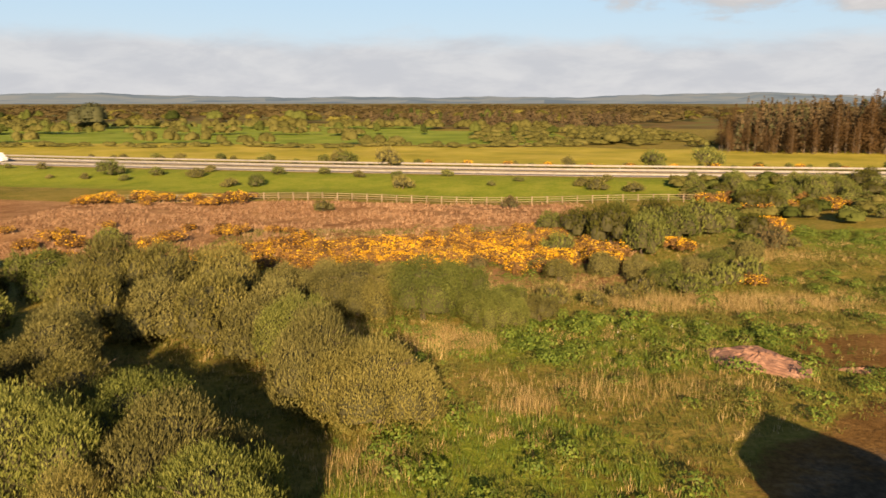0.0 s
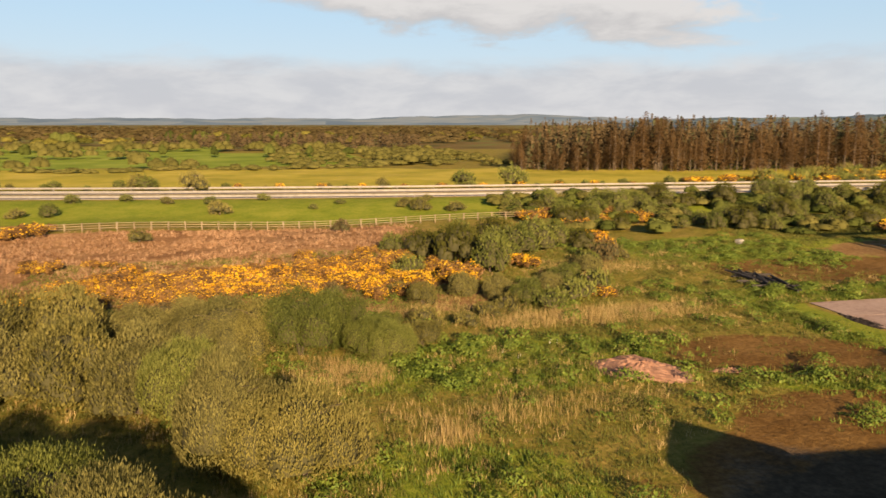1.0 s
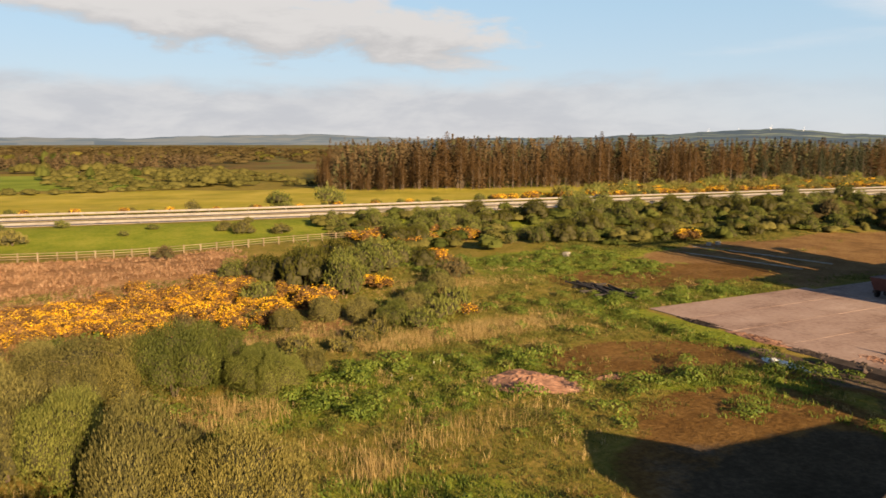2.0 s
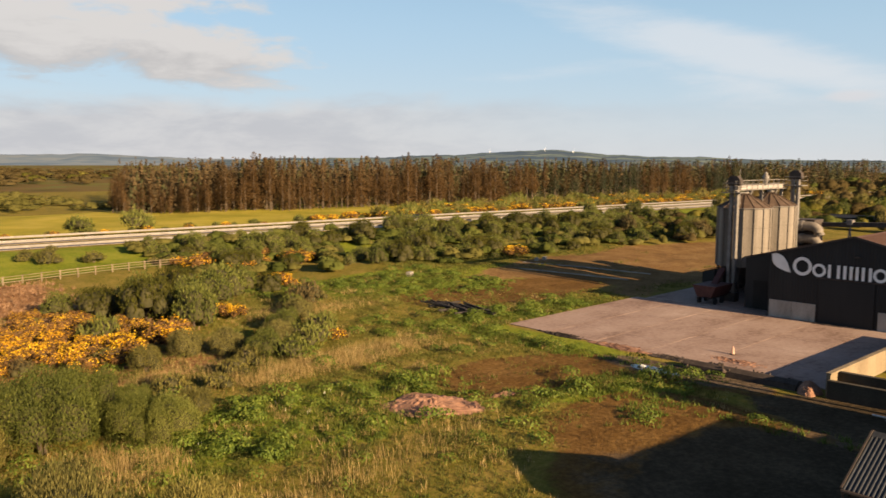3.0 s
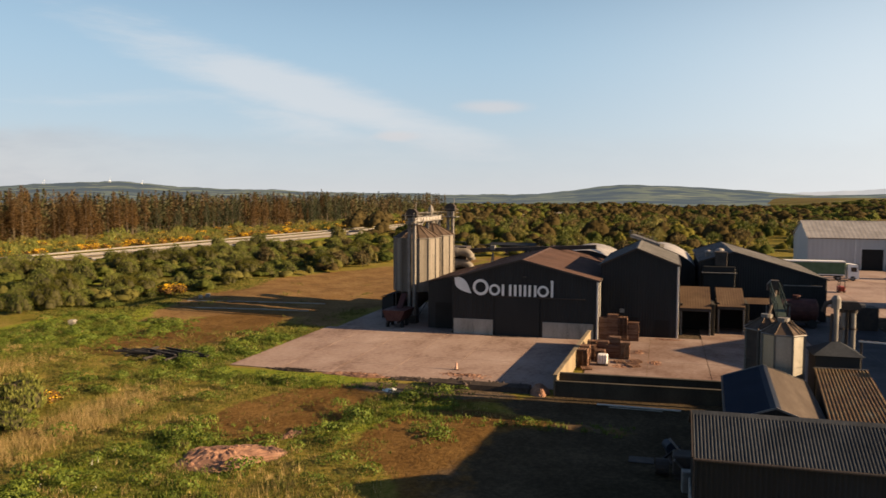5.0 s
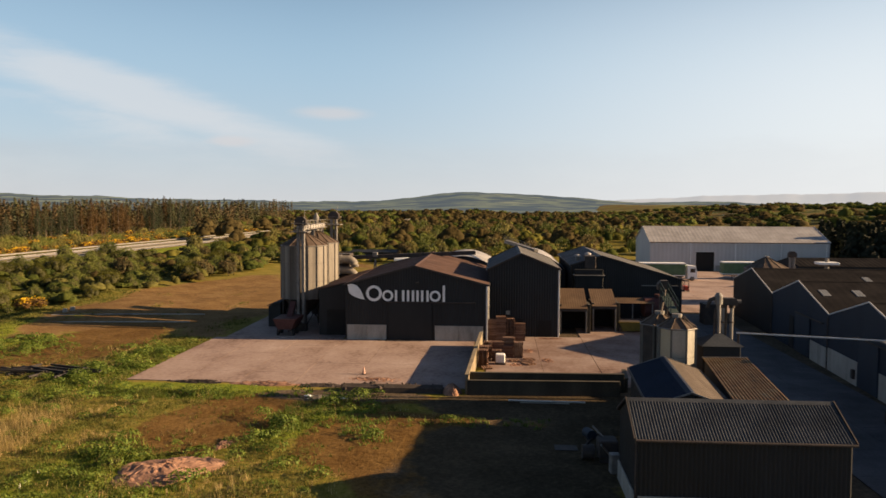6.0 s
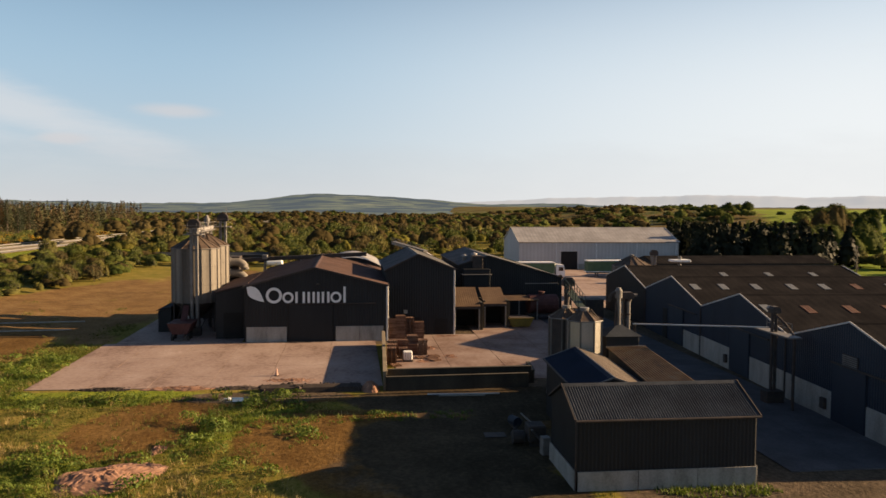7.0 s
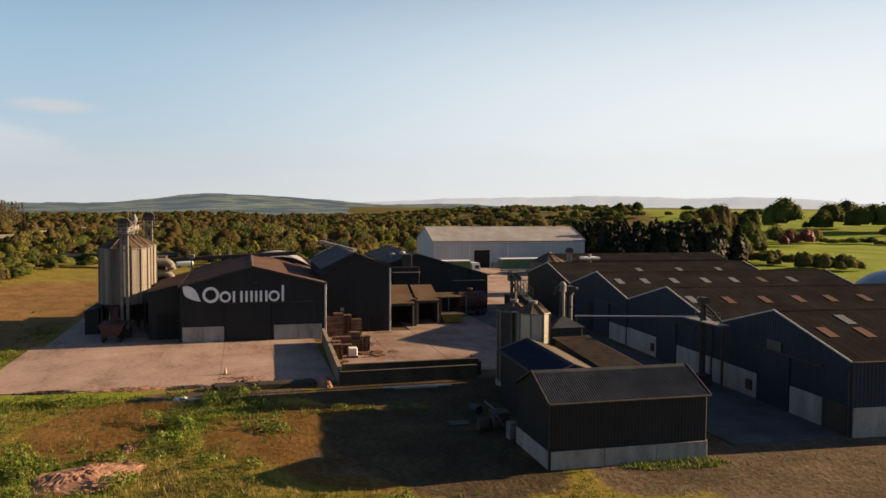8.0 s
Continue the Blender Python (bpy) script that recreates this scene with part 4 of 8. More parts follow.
# --- barrel-roofed stores behind
def barrel_store(label, x0, x1, y0, y1, spring, crown, roof):
    ob = thing("barrel_store", label, "building", pose(x0, y0, 0))
    w, ln, n = y1 - y0, x1 - x0, 20
    prof = [(w * k / n, spring + (crown - spring) * math.sin(math.pi * k / n) ** 0.8) for k in range(n + 1)]
    for a, b in ((0, 0.2), (ln - 0.2, ln)):
        part("end_wall", Shape().prism([(0, 0)] + [(y, z - 0.05) for y, z in prof] + [(w, 0)], "x", a, b), BLACK, ob)
    s = Shape().box(0.2, 0, 0, ln - 0.2, 0.2, spring - 0.05).box(0.2, w - 0.2, 0, ln - 0.2, w, spring - 0.05)
    part("side_wall", s, BLACK, ob)
    bands = int(ln / 2.2)
    for j in range(bands):
        a, b = ln * j / bands - 0.1, ln * (j + 1) / bands - 0.16
        vs, fs = [], []
        for y, z in prof:
            vs += [(a, y, z + 0.02), (b, y, z + 0.02), (a, y, z - 0.04), (b, y, z - 0.04)]
        for k in range(n):
            q = 4 * k
            fs += [(q, q + 1, q + 5, q + 4), (q + 2, q + 6, q + 7, q + 3), (q, q + 4, q + 6, q + 2), (q + 1, q + 3, q + 7, q + 5)]
        fs += [(0, 2, 3, 1), (4 * n, 4 * n + 1, 4 * n + 3, 4 * n + 2)]
        part("roof_band", Shape().add(vs, fs), roof, ob)
    return ob


barrel_store("barrel-roofed store with pale curved roof sheets", 97.5, 116, 32.2, 43.8, 6.4, 8.75, ROOF_PALE)
barrel_store("barrel-roofed store with dull curved roof sheets", 98, 118, 21.5, 31.8, 6.6, 9.1, ROOF_PALE)

# --- black barn across the yard
barn = shed("barn", "dark barn with a broad shallow sheet roof", pose(91, 4.7, 0), 26, 16.4, 5.9, 8.0, 9.35, 12.0, BLACK, ROOF_WORN, pitch=0.5, amp=0.05, trim=DARKSTEEL)
part("door_track", Shape().box(-0.2, 0.6, 4.9, -0.06, 6.0, 5.05, 0.02), STEEL, barn)
for dy in (13.6, 15.2):
    vent = thing("roof_cowl", "small pale roof cowl on the barn", "vent", pose(95, 4.7 + dy, 7.6 + (1.0 if dy < 14 else 0.7)), group="roof cowls")
    part("stack", Shape().tube([(0, 0, -0.6), (0, 0, 0.7)], 0.35, 12), STEEL, vent)
    part("cap", Shape().tube([(0, 0, 0.75), (0, 0, 0.95), (0, 0, 1.1)], [0.55, 0.5, 0.05], 12), ROOF_PALE, vent)

# --- machinery tower between block and barn
tower = thing("plant_tower", "dark sheeted machinery tower with a rooftop unit", "building", pose(89.5, 16.6, 0))
part("body", Shape().box(0, 0, 0, 5.0, 4.2, 7.4, 0.04), BLACK, tower)
part("rooftop_unit", Shape().box(1.0, 1.0, 7.4, 3.2, 2.6, 9.4, 0.04), DARKSTEEL, tower)
part("ledge", Shape().box(-0.4, -0.2, 6.5, 5.2, 4.4, 6.62, 0.02), STEEL, tower)

# --- open loading bays with sloping rusty canopies
for label, x0, y0, w, zb, zf in (("open loading bay with a sloping rusty canopy", 75.3, 20.4, 3.7, 5.55, 3.4),
                                 ("open loading bay with a sloping brown canopy", 77.3, 16.3, 3.3, 5.3, 3.5)):
    bay = thing("loading_bay", label, "canopy", pose(x0, y0, 0), group="loading bays")
    part("canopy", Shape().sheet((0, w, zf), (0, -w, 0), (5.2, 0, zb - zf), 0.3, 0.012, 0.05), CANOPY, bay)
    part("side_wall", Shape().box(0.5, -0.45, 0, 5.2, -0.05, 3.9, 0.02), BLOCKWALL, bay)
    part("side_wall", Shape().box(0.5, w - 0.3, 0, 5.2, w - 0.05, 3.9, 0.02), BLOCKWALL, bay)
    # back wall coloured near-black for the shade inside the bay
    part("back_wall", Shape().box(5.0, -0.05, 0, 5.3, w - 0.3, 5.0, 0.02), INTERIOR_DARK, bay)
    part("fascia", Shape().box(0.02, 0, zf - 0.38, 0.1, w, zf - 0.06, 0.01), DARKSTEEL, bay)
    for y in (0.15, w - 0.2):
        part("post", Shape().box(0.1, y - 0.08, 0, 0.28, y + 0.08, zf - 0.1, 0.01), STEEL, bay)
low_roof = thing("low_canopy", "low rusty canopy strip over the stores", "canopy", pose(84, 12.0, 0))
part("canopy", Shape().sheet((0, 4.2, 3.1), (0, -6.2, 0), (2.6, 0, 0.5), 0.3, 0.03, 0.05), CANOPY, low_roof)
for y in (-1.8, 1.0, 4.0):
    part("post", Shape().box(0.1, y, 0, 0.25, y + 0.15, 3.05, 0.01), STEEL, low_roof)

# --- the row of blue sheds, one behind the other
BX, BY, BA = 15.3, -0.3, -3.2
EX, EY = math.cos(radians(BA)), math.sin(radians(BA))
bays = []
for k, (start, bw, rz, ez) in enumerate(((0.5, 19.7, 8.3, 5.7), (20.25, 20.2, 8.28, 5.75), (40.5, 20.6, 8.28, 5.75), (61.15, 21.6, 8.05, 5.6))):
    mk = pose(BX + start * EX, BY + start * EY, 0, 0, 0, BA - 90)
    lab = ("dark blue clad shed with brown roof and pale wall panels", "dark blue clad shed with several roof lights",
           "dark blue clad shed with rusty and clear roof lights", "brown shed at the end of the blue row")[k]
    b = shed("shed", lab, mk, 35.0, bw, ez, ez, rz, bw / 2, NAVY if k < 3 else BLACK, ROOF_BROWN, pitch=0.9, amp=0.006, over=0.02, trim=VERGE, edge=0.13)
    b["group"] = "row of blue sheds"
    bays.append((b, rz, ez, bw))


def rooflight(bay, rz, ez, bw, x, y, material, w=0.9, ln=2.0):
    half = bw / 2
    kk = (rz - ez) / half
    z = ez + kk * y if y < half else rz - kk * (y - half)
    sgn = 1 if y < half else -1
    s = Shape().sheet((x - w / 2, y, z + 0.05), (w * 1, 0, 0), (0, ln * 0.96, sgn * kk * ln * 0.96), 0.3, 0.015, 0.03)
    part("roof_light", s, material, bay)


for k, spots in enumerate((((1.7, 4.2, 1), (5.0, 4.0, 1), (5.2, 6.6, 0), (10.0, 4.0, 0), (16, 4.0, 1), (22, 4.0, 1), (28, 4.0, 1)),
                           ((1.0, 5.2, 0), (5.1, 4.9, 1), (9.4, 4.9, 1), (13.5, 4.9, 1), (17.4, 4.9, 1), (21.7, 4.9, 1), (26.5, 4.9, 1), (31, 4.9, 1)),
                           ((1.6, 5.4, 0), (5.2, 5.4, 0), (9.4, 5.4, 0), (14.0, 5.4, 0), (18.2, 5.4, 0), (22.4, 5.4, 1), (27.0, 5.4, 0)),
                           ((14, 5.4, 0), (21, 5.4, 0), (28, 5.4, 0)))):
    b, rz, ez, bw = bays[k]
    for x, y, old in spots:
        rooflight(b, rz, ez, bw, x, y, ROOFLIGHT_OLD if old else ROOFLIGHT)
b0, b1, b2, b3 = [q[0] for q in bays]
P0, OUT, UP = (0, 0, 0), (-1, 0, 0), (0, 1, 0)
panels(b0, P0, UP, OUT, [(3.1, 7.2), (12.0, 19.6)], -0.04, 2.3, module=3.9)
panels(b0, P0, UP, OUT, [(0.3, 3.0)], -0.04, 2.3, material=BLOCKWALL, module=4.0)
panels(b0, P0, (1, 0, 0), (0, -1, 0), [(0.1, 34.8)], -0.04, 2.25, module=4.6)
panels(b1, P0, UP, OUT, [(0.2, 7.25), (12.1, 20.1)], -0.04, 2.3, module=3.9)
panels(b2, P0, UP, OUT, [(0.2, 5.4)], -0.04, 2.15, module=2.8)
for b, a, c, h in ((b0, 7.3, 11.9, 4.7), (b1, 7.4, 12.0, 4.6), (b2, 5.6, 10.6, 4.5)):
    part("sliding_door", Shape().box(-0.2, a, 0.03, -0.07, c, h, 0.02), NAVY, b)
    part("door_track", Shape().box(-0.28, a - 4.2, h + 0.02, -0.06, c + 0.2, h + 0.16, 0.02), DARKSTEEL, b)
part("doorway", Shape().box(-0.1, 11.6, 0.03, -0.03, 13.2, 3.9), INTERIOR_DARK, b2)
louvre = part("louvre_frame", Shape().box(-0.12, 8.5, 4.75, -0.05, 10.6, 5.75, 0.015), DARKSTEEL, b0)
for i in range(6):
    part("slat", Shape().box(-0.2, 8.56, 4.8 + i * 0.16, -0.125, 10.54, 4.88 + i * 0.16, 0.01), STEEL, louvre)
for b, y in ((b0, 0.05), (b0, 19.7), (b1, 20.2), (b2, 20.6)):
    part("downpipe", Shape().tube([(-0.18, y, 5.45), (-0.18, y, 0.05)], 0.07, 8), DARKSTEEL, b)
part("meter_box", Shape().box(-0.42, 12.6, 0.7, -0.16, 13.3, 1.6, 0.02), DARKSTEEL, b0)
part("meter_box", Shape().box(-0.42, 12.5, 0.6, -0.16, 13.0, 1.5, 0.02), DARKSTEEL, b1)

# --- blue-grey dome roof beyond the row
dome = thing("dome_tank", "blue-grey domed cover beyond the sheds", "tank", pose(56, -50, 0))
n = 20
vs = []
for j in range(8):
    a = math.pi / 2 * j / 7
    vs += [(11 * math.cos(a) * math.cos(2 * math.pi * k / n), 11 * math.cos(a) * math.sin(2 * math.pi * k / n), 5.0 + 4.3 * math.sin(a)) for k in range(n)]
part("cover", Shape().add(vs, [(j * n + k, j * n + (k + 1) % n, (j + 1) * n + (k + 1) % n, (j + 1) * n + k) for j in range(7) for k in range(n)]),
     surface("blue_grey_membrane", [(0.10, 0.14, 0.19), (0.16, 0.21, 0.27), (0.22, 0.27, 0.33)], 0.3, 6.0, 0.5, bump=0.05), dome, smooth=True)
part("tank_wall", Shape().tube([(0, 0, 0), (0, 0, 5.0)], 11.0, 28), PANEL, dome)

# --- big pale warehouse
wh = shed("warehouse", "large off-white clad warehouse with a pale roof", pose(178, -6.9, 0, 0, 0, -90), 45.0, 21.5, 7.45, 7.45, 11.2, 10.75,
          WHITECLAD, ROOF_PALE, pitch=1.0, amp=0.015, trim=VERGE, rib=1.0)
part("doorway", Shape().box(11.6, -0.12, 0.0, 16.2, -0.02, 4.9), INTERIOR_DARK, wh)
part("door_frame", Shape().box(11.35, -0.16, 0, 11.58, -0.02, 5.1, 0.01).box(16.22, -0.16, 0, 16.45, -0.02, 5.1, 0.01).box(11.6, -0.16, 4.92, 16.2, -0.02, 5.1, 0.01), VERGE, wh)
for x in (10.2, 21.5, 33.0, 44.2):
    part("downpipe", Shape().tube([(x, -0.16, 7.3), (x, -0.16, 0.1)], 0.09, 8), WHITE, wh)
panels(wh, (0, 0, 0), (1, 0, 0), (0, -1, 0), [(0.2, 11.2), (16.6, 44.8)], -0.03, 1.5, module=5.0)
# long low brown building beside the warehouse
lowb = shed("store", "long low dark store behind the sheds", pose(150, -34, 0, 0, 0, -90), 46, 14, 3.6, 3.6, 5.0, 7, BLACK, ROOF_BROWN, pitch=1.0, amp=0.05)

# ---------------------------------------------------------------- paved yards
def slab_field(x0, x1, y0, y1, nx, ny, name, label, skip=lambda cx, cy: False, z=0.0, skew=0.0, material=None):
    """Cast concrete bays with open joints, each a piece of its own."""
    ob = thing(name, label, "pavement", kind="structure")
    for i in range(nx):
        for j in range(ny):
            a, b = x0 + (x1 - x0) * i / nx, x0 + (x1 - x0) * (i + 1) / nx
            c, d = y0 + (y1 - y0) * j / ny, y0 + (y1 - y0) * (j + 1) / ny
            if skip((a + b) / 2, (c + d) / 2):
                continue
            g = 0.018
            dz = 0.003 * math.sin(i * 2.1 + j * 1.7)
            s = Shape().box(a + g, c + g, -0.15, b - g, d - g, z + 0.05 + dz, 0.004)
            s.v = [(p[0] + skew * (p[1] - y0) * (x1 - p[0]) / (x1 - x0), p[1], p[2]) for p in s.v]
            part("slab", s, material or CONCRETE, ob)
    return ob


slab_field(43.2, 68.6, 35.08, 68.2, 5, 6, "pavement", "large pale weathered concrete yard slab", skew=0.03)
slab_field(43.4, 72.5, 21.6, 33.4, 6, 2, "pavement", "stained concrete floor of the walled pallet yard", material=DUSTY)
slab_field(16.0, 96, -1.0, 9.4, 14, 2, "pavement", "dark concrete lane along the blue sheds", material=DARKLANE)
slab_field(45.0, 90, 9.5, 21.58, 7, 2, "pavement", "concrete yard between the stores", material=DUSTY)
slab_field(98, 176, -30, 4, 8, 4, "pavement", "dusty concrete apron before the warehouse")
slab_field(68.8, 95, 51.8, 67, 4, 2, "pavement", "concrete apron round the silos")

# ---------------------------------------------------------------- walled enclosure
def block_wall(name, label, a, b, h, t=0.3, material=None):
    a, b = Vector((*a, 0)), Vector((*b, 0))
    d = (b - a)
    ang = math.degrees(math.atan2(d.y, d.x))
    ob = thing(name, label, "wall", pose(a.x, a.y, 0, 0, 0, ang), group="yard walls")
    part("wall", Shape().box(0, -t / 2, -0.1, d.length, t / 2, h - 0.12, 0.01), material or BLOCKWALL, ob)
    n = max(1, int(d.length / 2.4))
    for i in range(n):
        part("coping", Shape().box(d.length * i / n + 0.006, -t / 2 - 0.05, h - 0.12, d.length * (i + 1) / n - 0.006, t / 2 + 0.05, h, 0.012), material or BLOCKWALL, ob)
    return ob


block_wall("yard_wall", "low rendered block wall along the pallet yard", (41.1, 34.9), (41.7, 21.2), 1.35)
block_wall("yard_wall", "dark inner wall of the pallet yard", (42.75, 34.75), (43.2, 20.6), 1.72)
block_wall("yard_wall", "rendered block wall dividing the yard, coloured lighter as sunlit", (41.3, 34.95), (65.2, 34.2), 1.8, material=SUNLIT_RENDER)
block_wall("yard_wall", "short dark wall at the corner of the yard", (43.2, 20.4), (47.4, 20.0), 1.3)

# ---------------------------------------------------------------- silos and conveying plant
def panel_silo(ob, cx, cy, r, z0, z1, sides=16, cone=1.5, turn=0.0, steel=None):
    """A bolted steel bin of upright panels with ribs and a conical roof."""
    def pt(k, rr, z):
        a = 2 * math.pi * (k + turn) / sides
        return (cx + rr * math.cos(a), cy + rr * math.sin(a), z)
    for k in range(sides):
        s = Shape()
        rows = 3
        for j in range(rows):
            a, b = z0 + (z1 - z0) * j / rows + 0.012, z0 + (z1 - z0) * (j + 1) / rows - 0.012
            s.add([pt(k + 0.02, r, a), pt(k + 0.98, r, a), pt(k + 0.98, r, b), pt(k + 0.02, r, b),
                   pt(k + 0.02, r - 0.06, a), pt(k + 0.98, r - 0.06, a), pt(k + 0.98, r - 0.06, b), pt(k + 0.02, r - 0.06, b)],
                  [(0, 1, 2, 3), (7, 6, 5, 4), (0, 4, 5, 1), (1, 5, 6, 2), (2, 6, 7, 3), (3, 7, 4, 0)])
        part("panel", s, steel or GALV, ob)
        part("rib", Shape().beam(pt(k, r + 0.04, z0 - 0.05), pt(k, r + 0.04, z1), 0.13, 0.13), GALV, ob)
    part("core", Shape().tube([(cx, cy, z0), (cx, cy, z1)], r - 0.1, sides), DARKSTEEL, ob)
    for k in range(sides):
        roof = Shape()
        a, b = pt(k, r + 0.15, z1 - 0.02), pt(k + 1, r + 0.15, z1 - 0.02)
        c, d = pt(k + 1, 0.35, z1 + cone), pt(k, 0.35, z1 + cone)
        roof.add([a, b, c, d], [(0, 1, 2, 3)])
        roof.beam((a[0], a[1], a[2] + 0.03), (d[0], d[1], d[2] + 0.03), 0.06, 0.08)
        part("roof_sheet", roof, CONE, ob)
    part("cap", Shape().tube([(cx, cy, z1 + cone - 0.1), (cx, cy, z1 + cone + 0.25)], 0.42, 12), STEEL, ob)
    part("eave_ring", Shape().tube([pt(k, r + 0.1, z1 - 0.04) for k in range(sides + 1)], 0.06, 6), STEEL, ob)


def stilts(ob, cx, cy, r, z, n=8, turn=0.3):
    for k in range(n):
        a = 2 * math.pi * k / n + turn
        part("leg", Shape().box(cx + r * math.cos(a) - 0.11, cy + r * math.sin(a) - 0.11, 0, cx + r * math.cos(a) + 0.11, cy + r * math.sin(a) + 0.11, z, 0.015), DARKSTEEL, ob)
        b = 2 * math.pi * (k + 1) / n + turn
        part("brace", Shape().beam((cx + r * math.cos(a), cy + r * math.sin(a), 0.6), (cx + r * math.cos(b), cy + r * math.sin(b), z - 0.3), 0.08), DARKSTEEL, ob)


def elevator(ob, x, y, z1, w=0.55, head=1.0, casing=None):
    part("leg_casing", Shape().box(x - w / 2, y - w * 0.95, 0, x + w / 2, y - w * 0.3, z1, 0.02).box(x - w / 2, y + w * 0.3, 0, x + w / 2, y + w * 0.95, z1, 0.02), casing or STEEL, ob)
    part("boot", Shape().box(x - 0.6, y - 0.8, 0, x + 0.6, y + 0.8, 1.1, 0.04), DARKSTEEL, ob)
    s = Shape()
    s.prism([(y - head * 0.8, z1), (y + head * 0.8, z1), (y + head * 0.8, z1 + head * 0.7), (y + head * 0.4, z1 + head * 1.15), (y - head * 0.4, z1 + head * 1.15), (y - head * 0.8, z1 + head * 0.7)], "x", x - 0.4, x + 0.4)
    part("head", s, DARKSTEEL, ob)
    part("motor", Shape().tube([(x + 0.42, y, z1 + head * 0.6), (x + 0.95, y, z1 + head * 0.6)], 0.24, 10), STEEL, ob)


def railing(ob, pts, h=1.1):
    for a, b in zip(pts[:-1], pts[1:]):
        a, b = Vector(a), Vector(b)
        n = max(1, int((b - a).length / 1.4))
        for i in range(n + 1):
            q = a + (b - a) * i / n
            part("rail_post", Shape().beam(q, q + Vector((0, 0, h)), 0.05), STEEL, ob)
        for k in (h, h * 0.55):
            part("hand_rail", Shape().tube([a + Vector((0, 0, k)), b + Vector((0, 0, k))], 0.028, 6), STEEL, ob)


# twin silos on stilts
SX, SY, SR = 78.4, 59.1, 3.2
silos = thing("grain_silo", "twin panelled galvanised silos on a dark steel frame", "silo")
for cx in (SX, SX + 7.3):
    panel_silo(silos, cx, SY, SR, 4.1, 11.4, 16, 1.7)
    stilts(silos, cx, SY, SR - 0.25, 4.15)
    hop = Shape().tube([(cx, SY, 4.15), (cx, SY, 1.6)], [SR - 0.15, 0.4], 16)
    part("hopper", hop, DARKSTEEL, silos)
gantry = thing("silo_gantry", "steel walkway and conveyor over the twin silos", "gantry")
part("deck", Shape().box(73.6, 58.1, 13.55, 88.6, 59.3, 13.65, 0.01), STEEL, gantry)
part("conveyor", Shape().box(74.4, 58.4, 13.66, 88.0, 59.0, 14.15, 0.03), ROOF_PALE, gantry)
railing(gantry, [(73.6, 58.12, 13.65), (88.6, 58.12, 13.65)])
railing(gantry, [(73.6, 59.28, 13.65), (88.6, 59.28, 13.65)])
for x in (75.9, 78.6, 82.2, 85.9, 88.2):
    part("strut", Shape().box(x - 0.08, 58.6, 11.7, x + 0.08, 59.0, 13.55, 0.01), STEEL, gantry)
for x in (78.6, 85.9):
    part("drop_pipe", Shape().tube([(x, 58.3, 13.7), (x, 58.6, 13.0)], 0.18, 8), STEEL, gantry)
for x, y, z in ((74.4, 58.6, 14.6), (88.9, 57.2, 15.2)):
    el = thing("bucket_elevator", "grey bucket elevator beside the silos with a dark head", "elevator", group="silo elevators")
    elevator(el, x, y, z - 0.4)
    railing(el, [(x - 0.9, y - 1.1, z - 1.2), (x + 0.9, y - 1.1, z - 1.2), (x + 0.9, y + 1.1, z - 1.2), (x - 0.9, y + 1.1, z - 1.2), (x - 0.9, y - 1.1, z - 1.2)])
    part("platform", Shape().box(x - 1.0, y - 1.2, z - 1.3, x + 1.0, y + 1.2, z - 1.2, 0.01), STEEL, el)
    part("mast", Shape().tube([(x + 0.2, y - 0.5, z), (x + 0.2, y - 0.5, z + 1.6)], 0.04, 6), STEEL, el)
vent = thing("cyclone", "small steel cyclone above the silos", "vent")
part("body", Shape().tube([(82.2, 58.3, 14.1), (82.2, 58.3, 14.9), (82.2, 58.3, 15.3)], [0.15, 0.4, 0.4], 12), STEEL, vent)
part("cap", Shape().tube([(82.2, 58.3, 15.3), (82.2, 58.3, 15.8)], [0.3, 0.12], 12), STEEL, vent)

# fat curved air ducts on the flank of the silos
for z, r in ((8.6, 0.62), (6.9, 0.6)):
    duct = thing("air_duct", "fat curved galvanised air duct on the silo flank", "duct", group="air ducts")
    bend = [(89.6, 56.2, z), (89.6, 55.2, z)]
    for k in range(1, 9):
        a = radians(90 * k / 8)
        bend.append((89.6, 55.2 - 1.1 * math.sin(a), z - 1.1 + 1.1 * math.cos(a)))
    part("elbow", Shape().tube(bend, r, 16, cap=False), GALV, duct, smooth=True)
    part("collar", Shape().tube([(89.6, 56.6, z), (89.6, 56.15, z)], r + 0.1, 16), STEEL, duct)
    part("mouth", Shape().tube([(89.6, 54.1, z - 1.02), (89.6, 54.1, z - 1.15)], r - 0.08, 16), INTERIOR_DARK, duct)
fan = thing("fan_house", "dark sheeted fan house beside the silos", "building", pose(90.2, 55.0, 0))
part("body", Shape().box(0, 0, 0, 3.0, 6.0, 9.4, 0.04), DARKSTEEL, fan)
annex = thing("lean_to", "small black lean-to against the silos", "building", pose(77.5, 62.3, 0))
part("body", Shape().prism([(0, 0), (1.7, 0), (1.7, 2.9), (0, 3.4)], "x", 0, 8.0), BLACK, annex)
part("roof_slope", Shape().sheet((-0.2, 1.9, 2.96), (8.4, 0, 0), (0, -1.9, 0.52), 0.3, 0.03, 0.05), ROOF_GREY, annex)

link = thing("lean_to", "black lean-to joining the grain store to the silos", "building", pose(71.5, 51.55, 0))
part("body", Shape().prism([(0, 0), (3.9, 0), (3.9, 5.95), (0, 6.9)], "x", 0, 20.0), BLACK, link)
part("roof_slope", Shape().sheet((-0.15, 4.1, 6.0), (20.3, 0, 0), (0, -4.1, 1.0), 0.4, 0.04, 0.05), ROOF_RED, link)
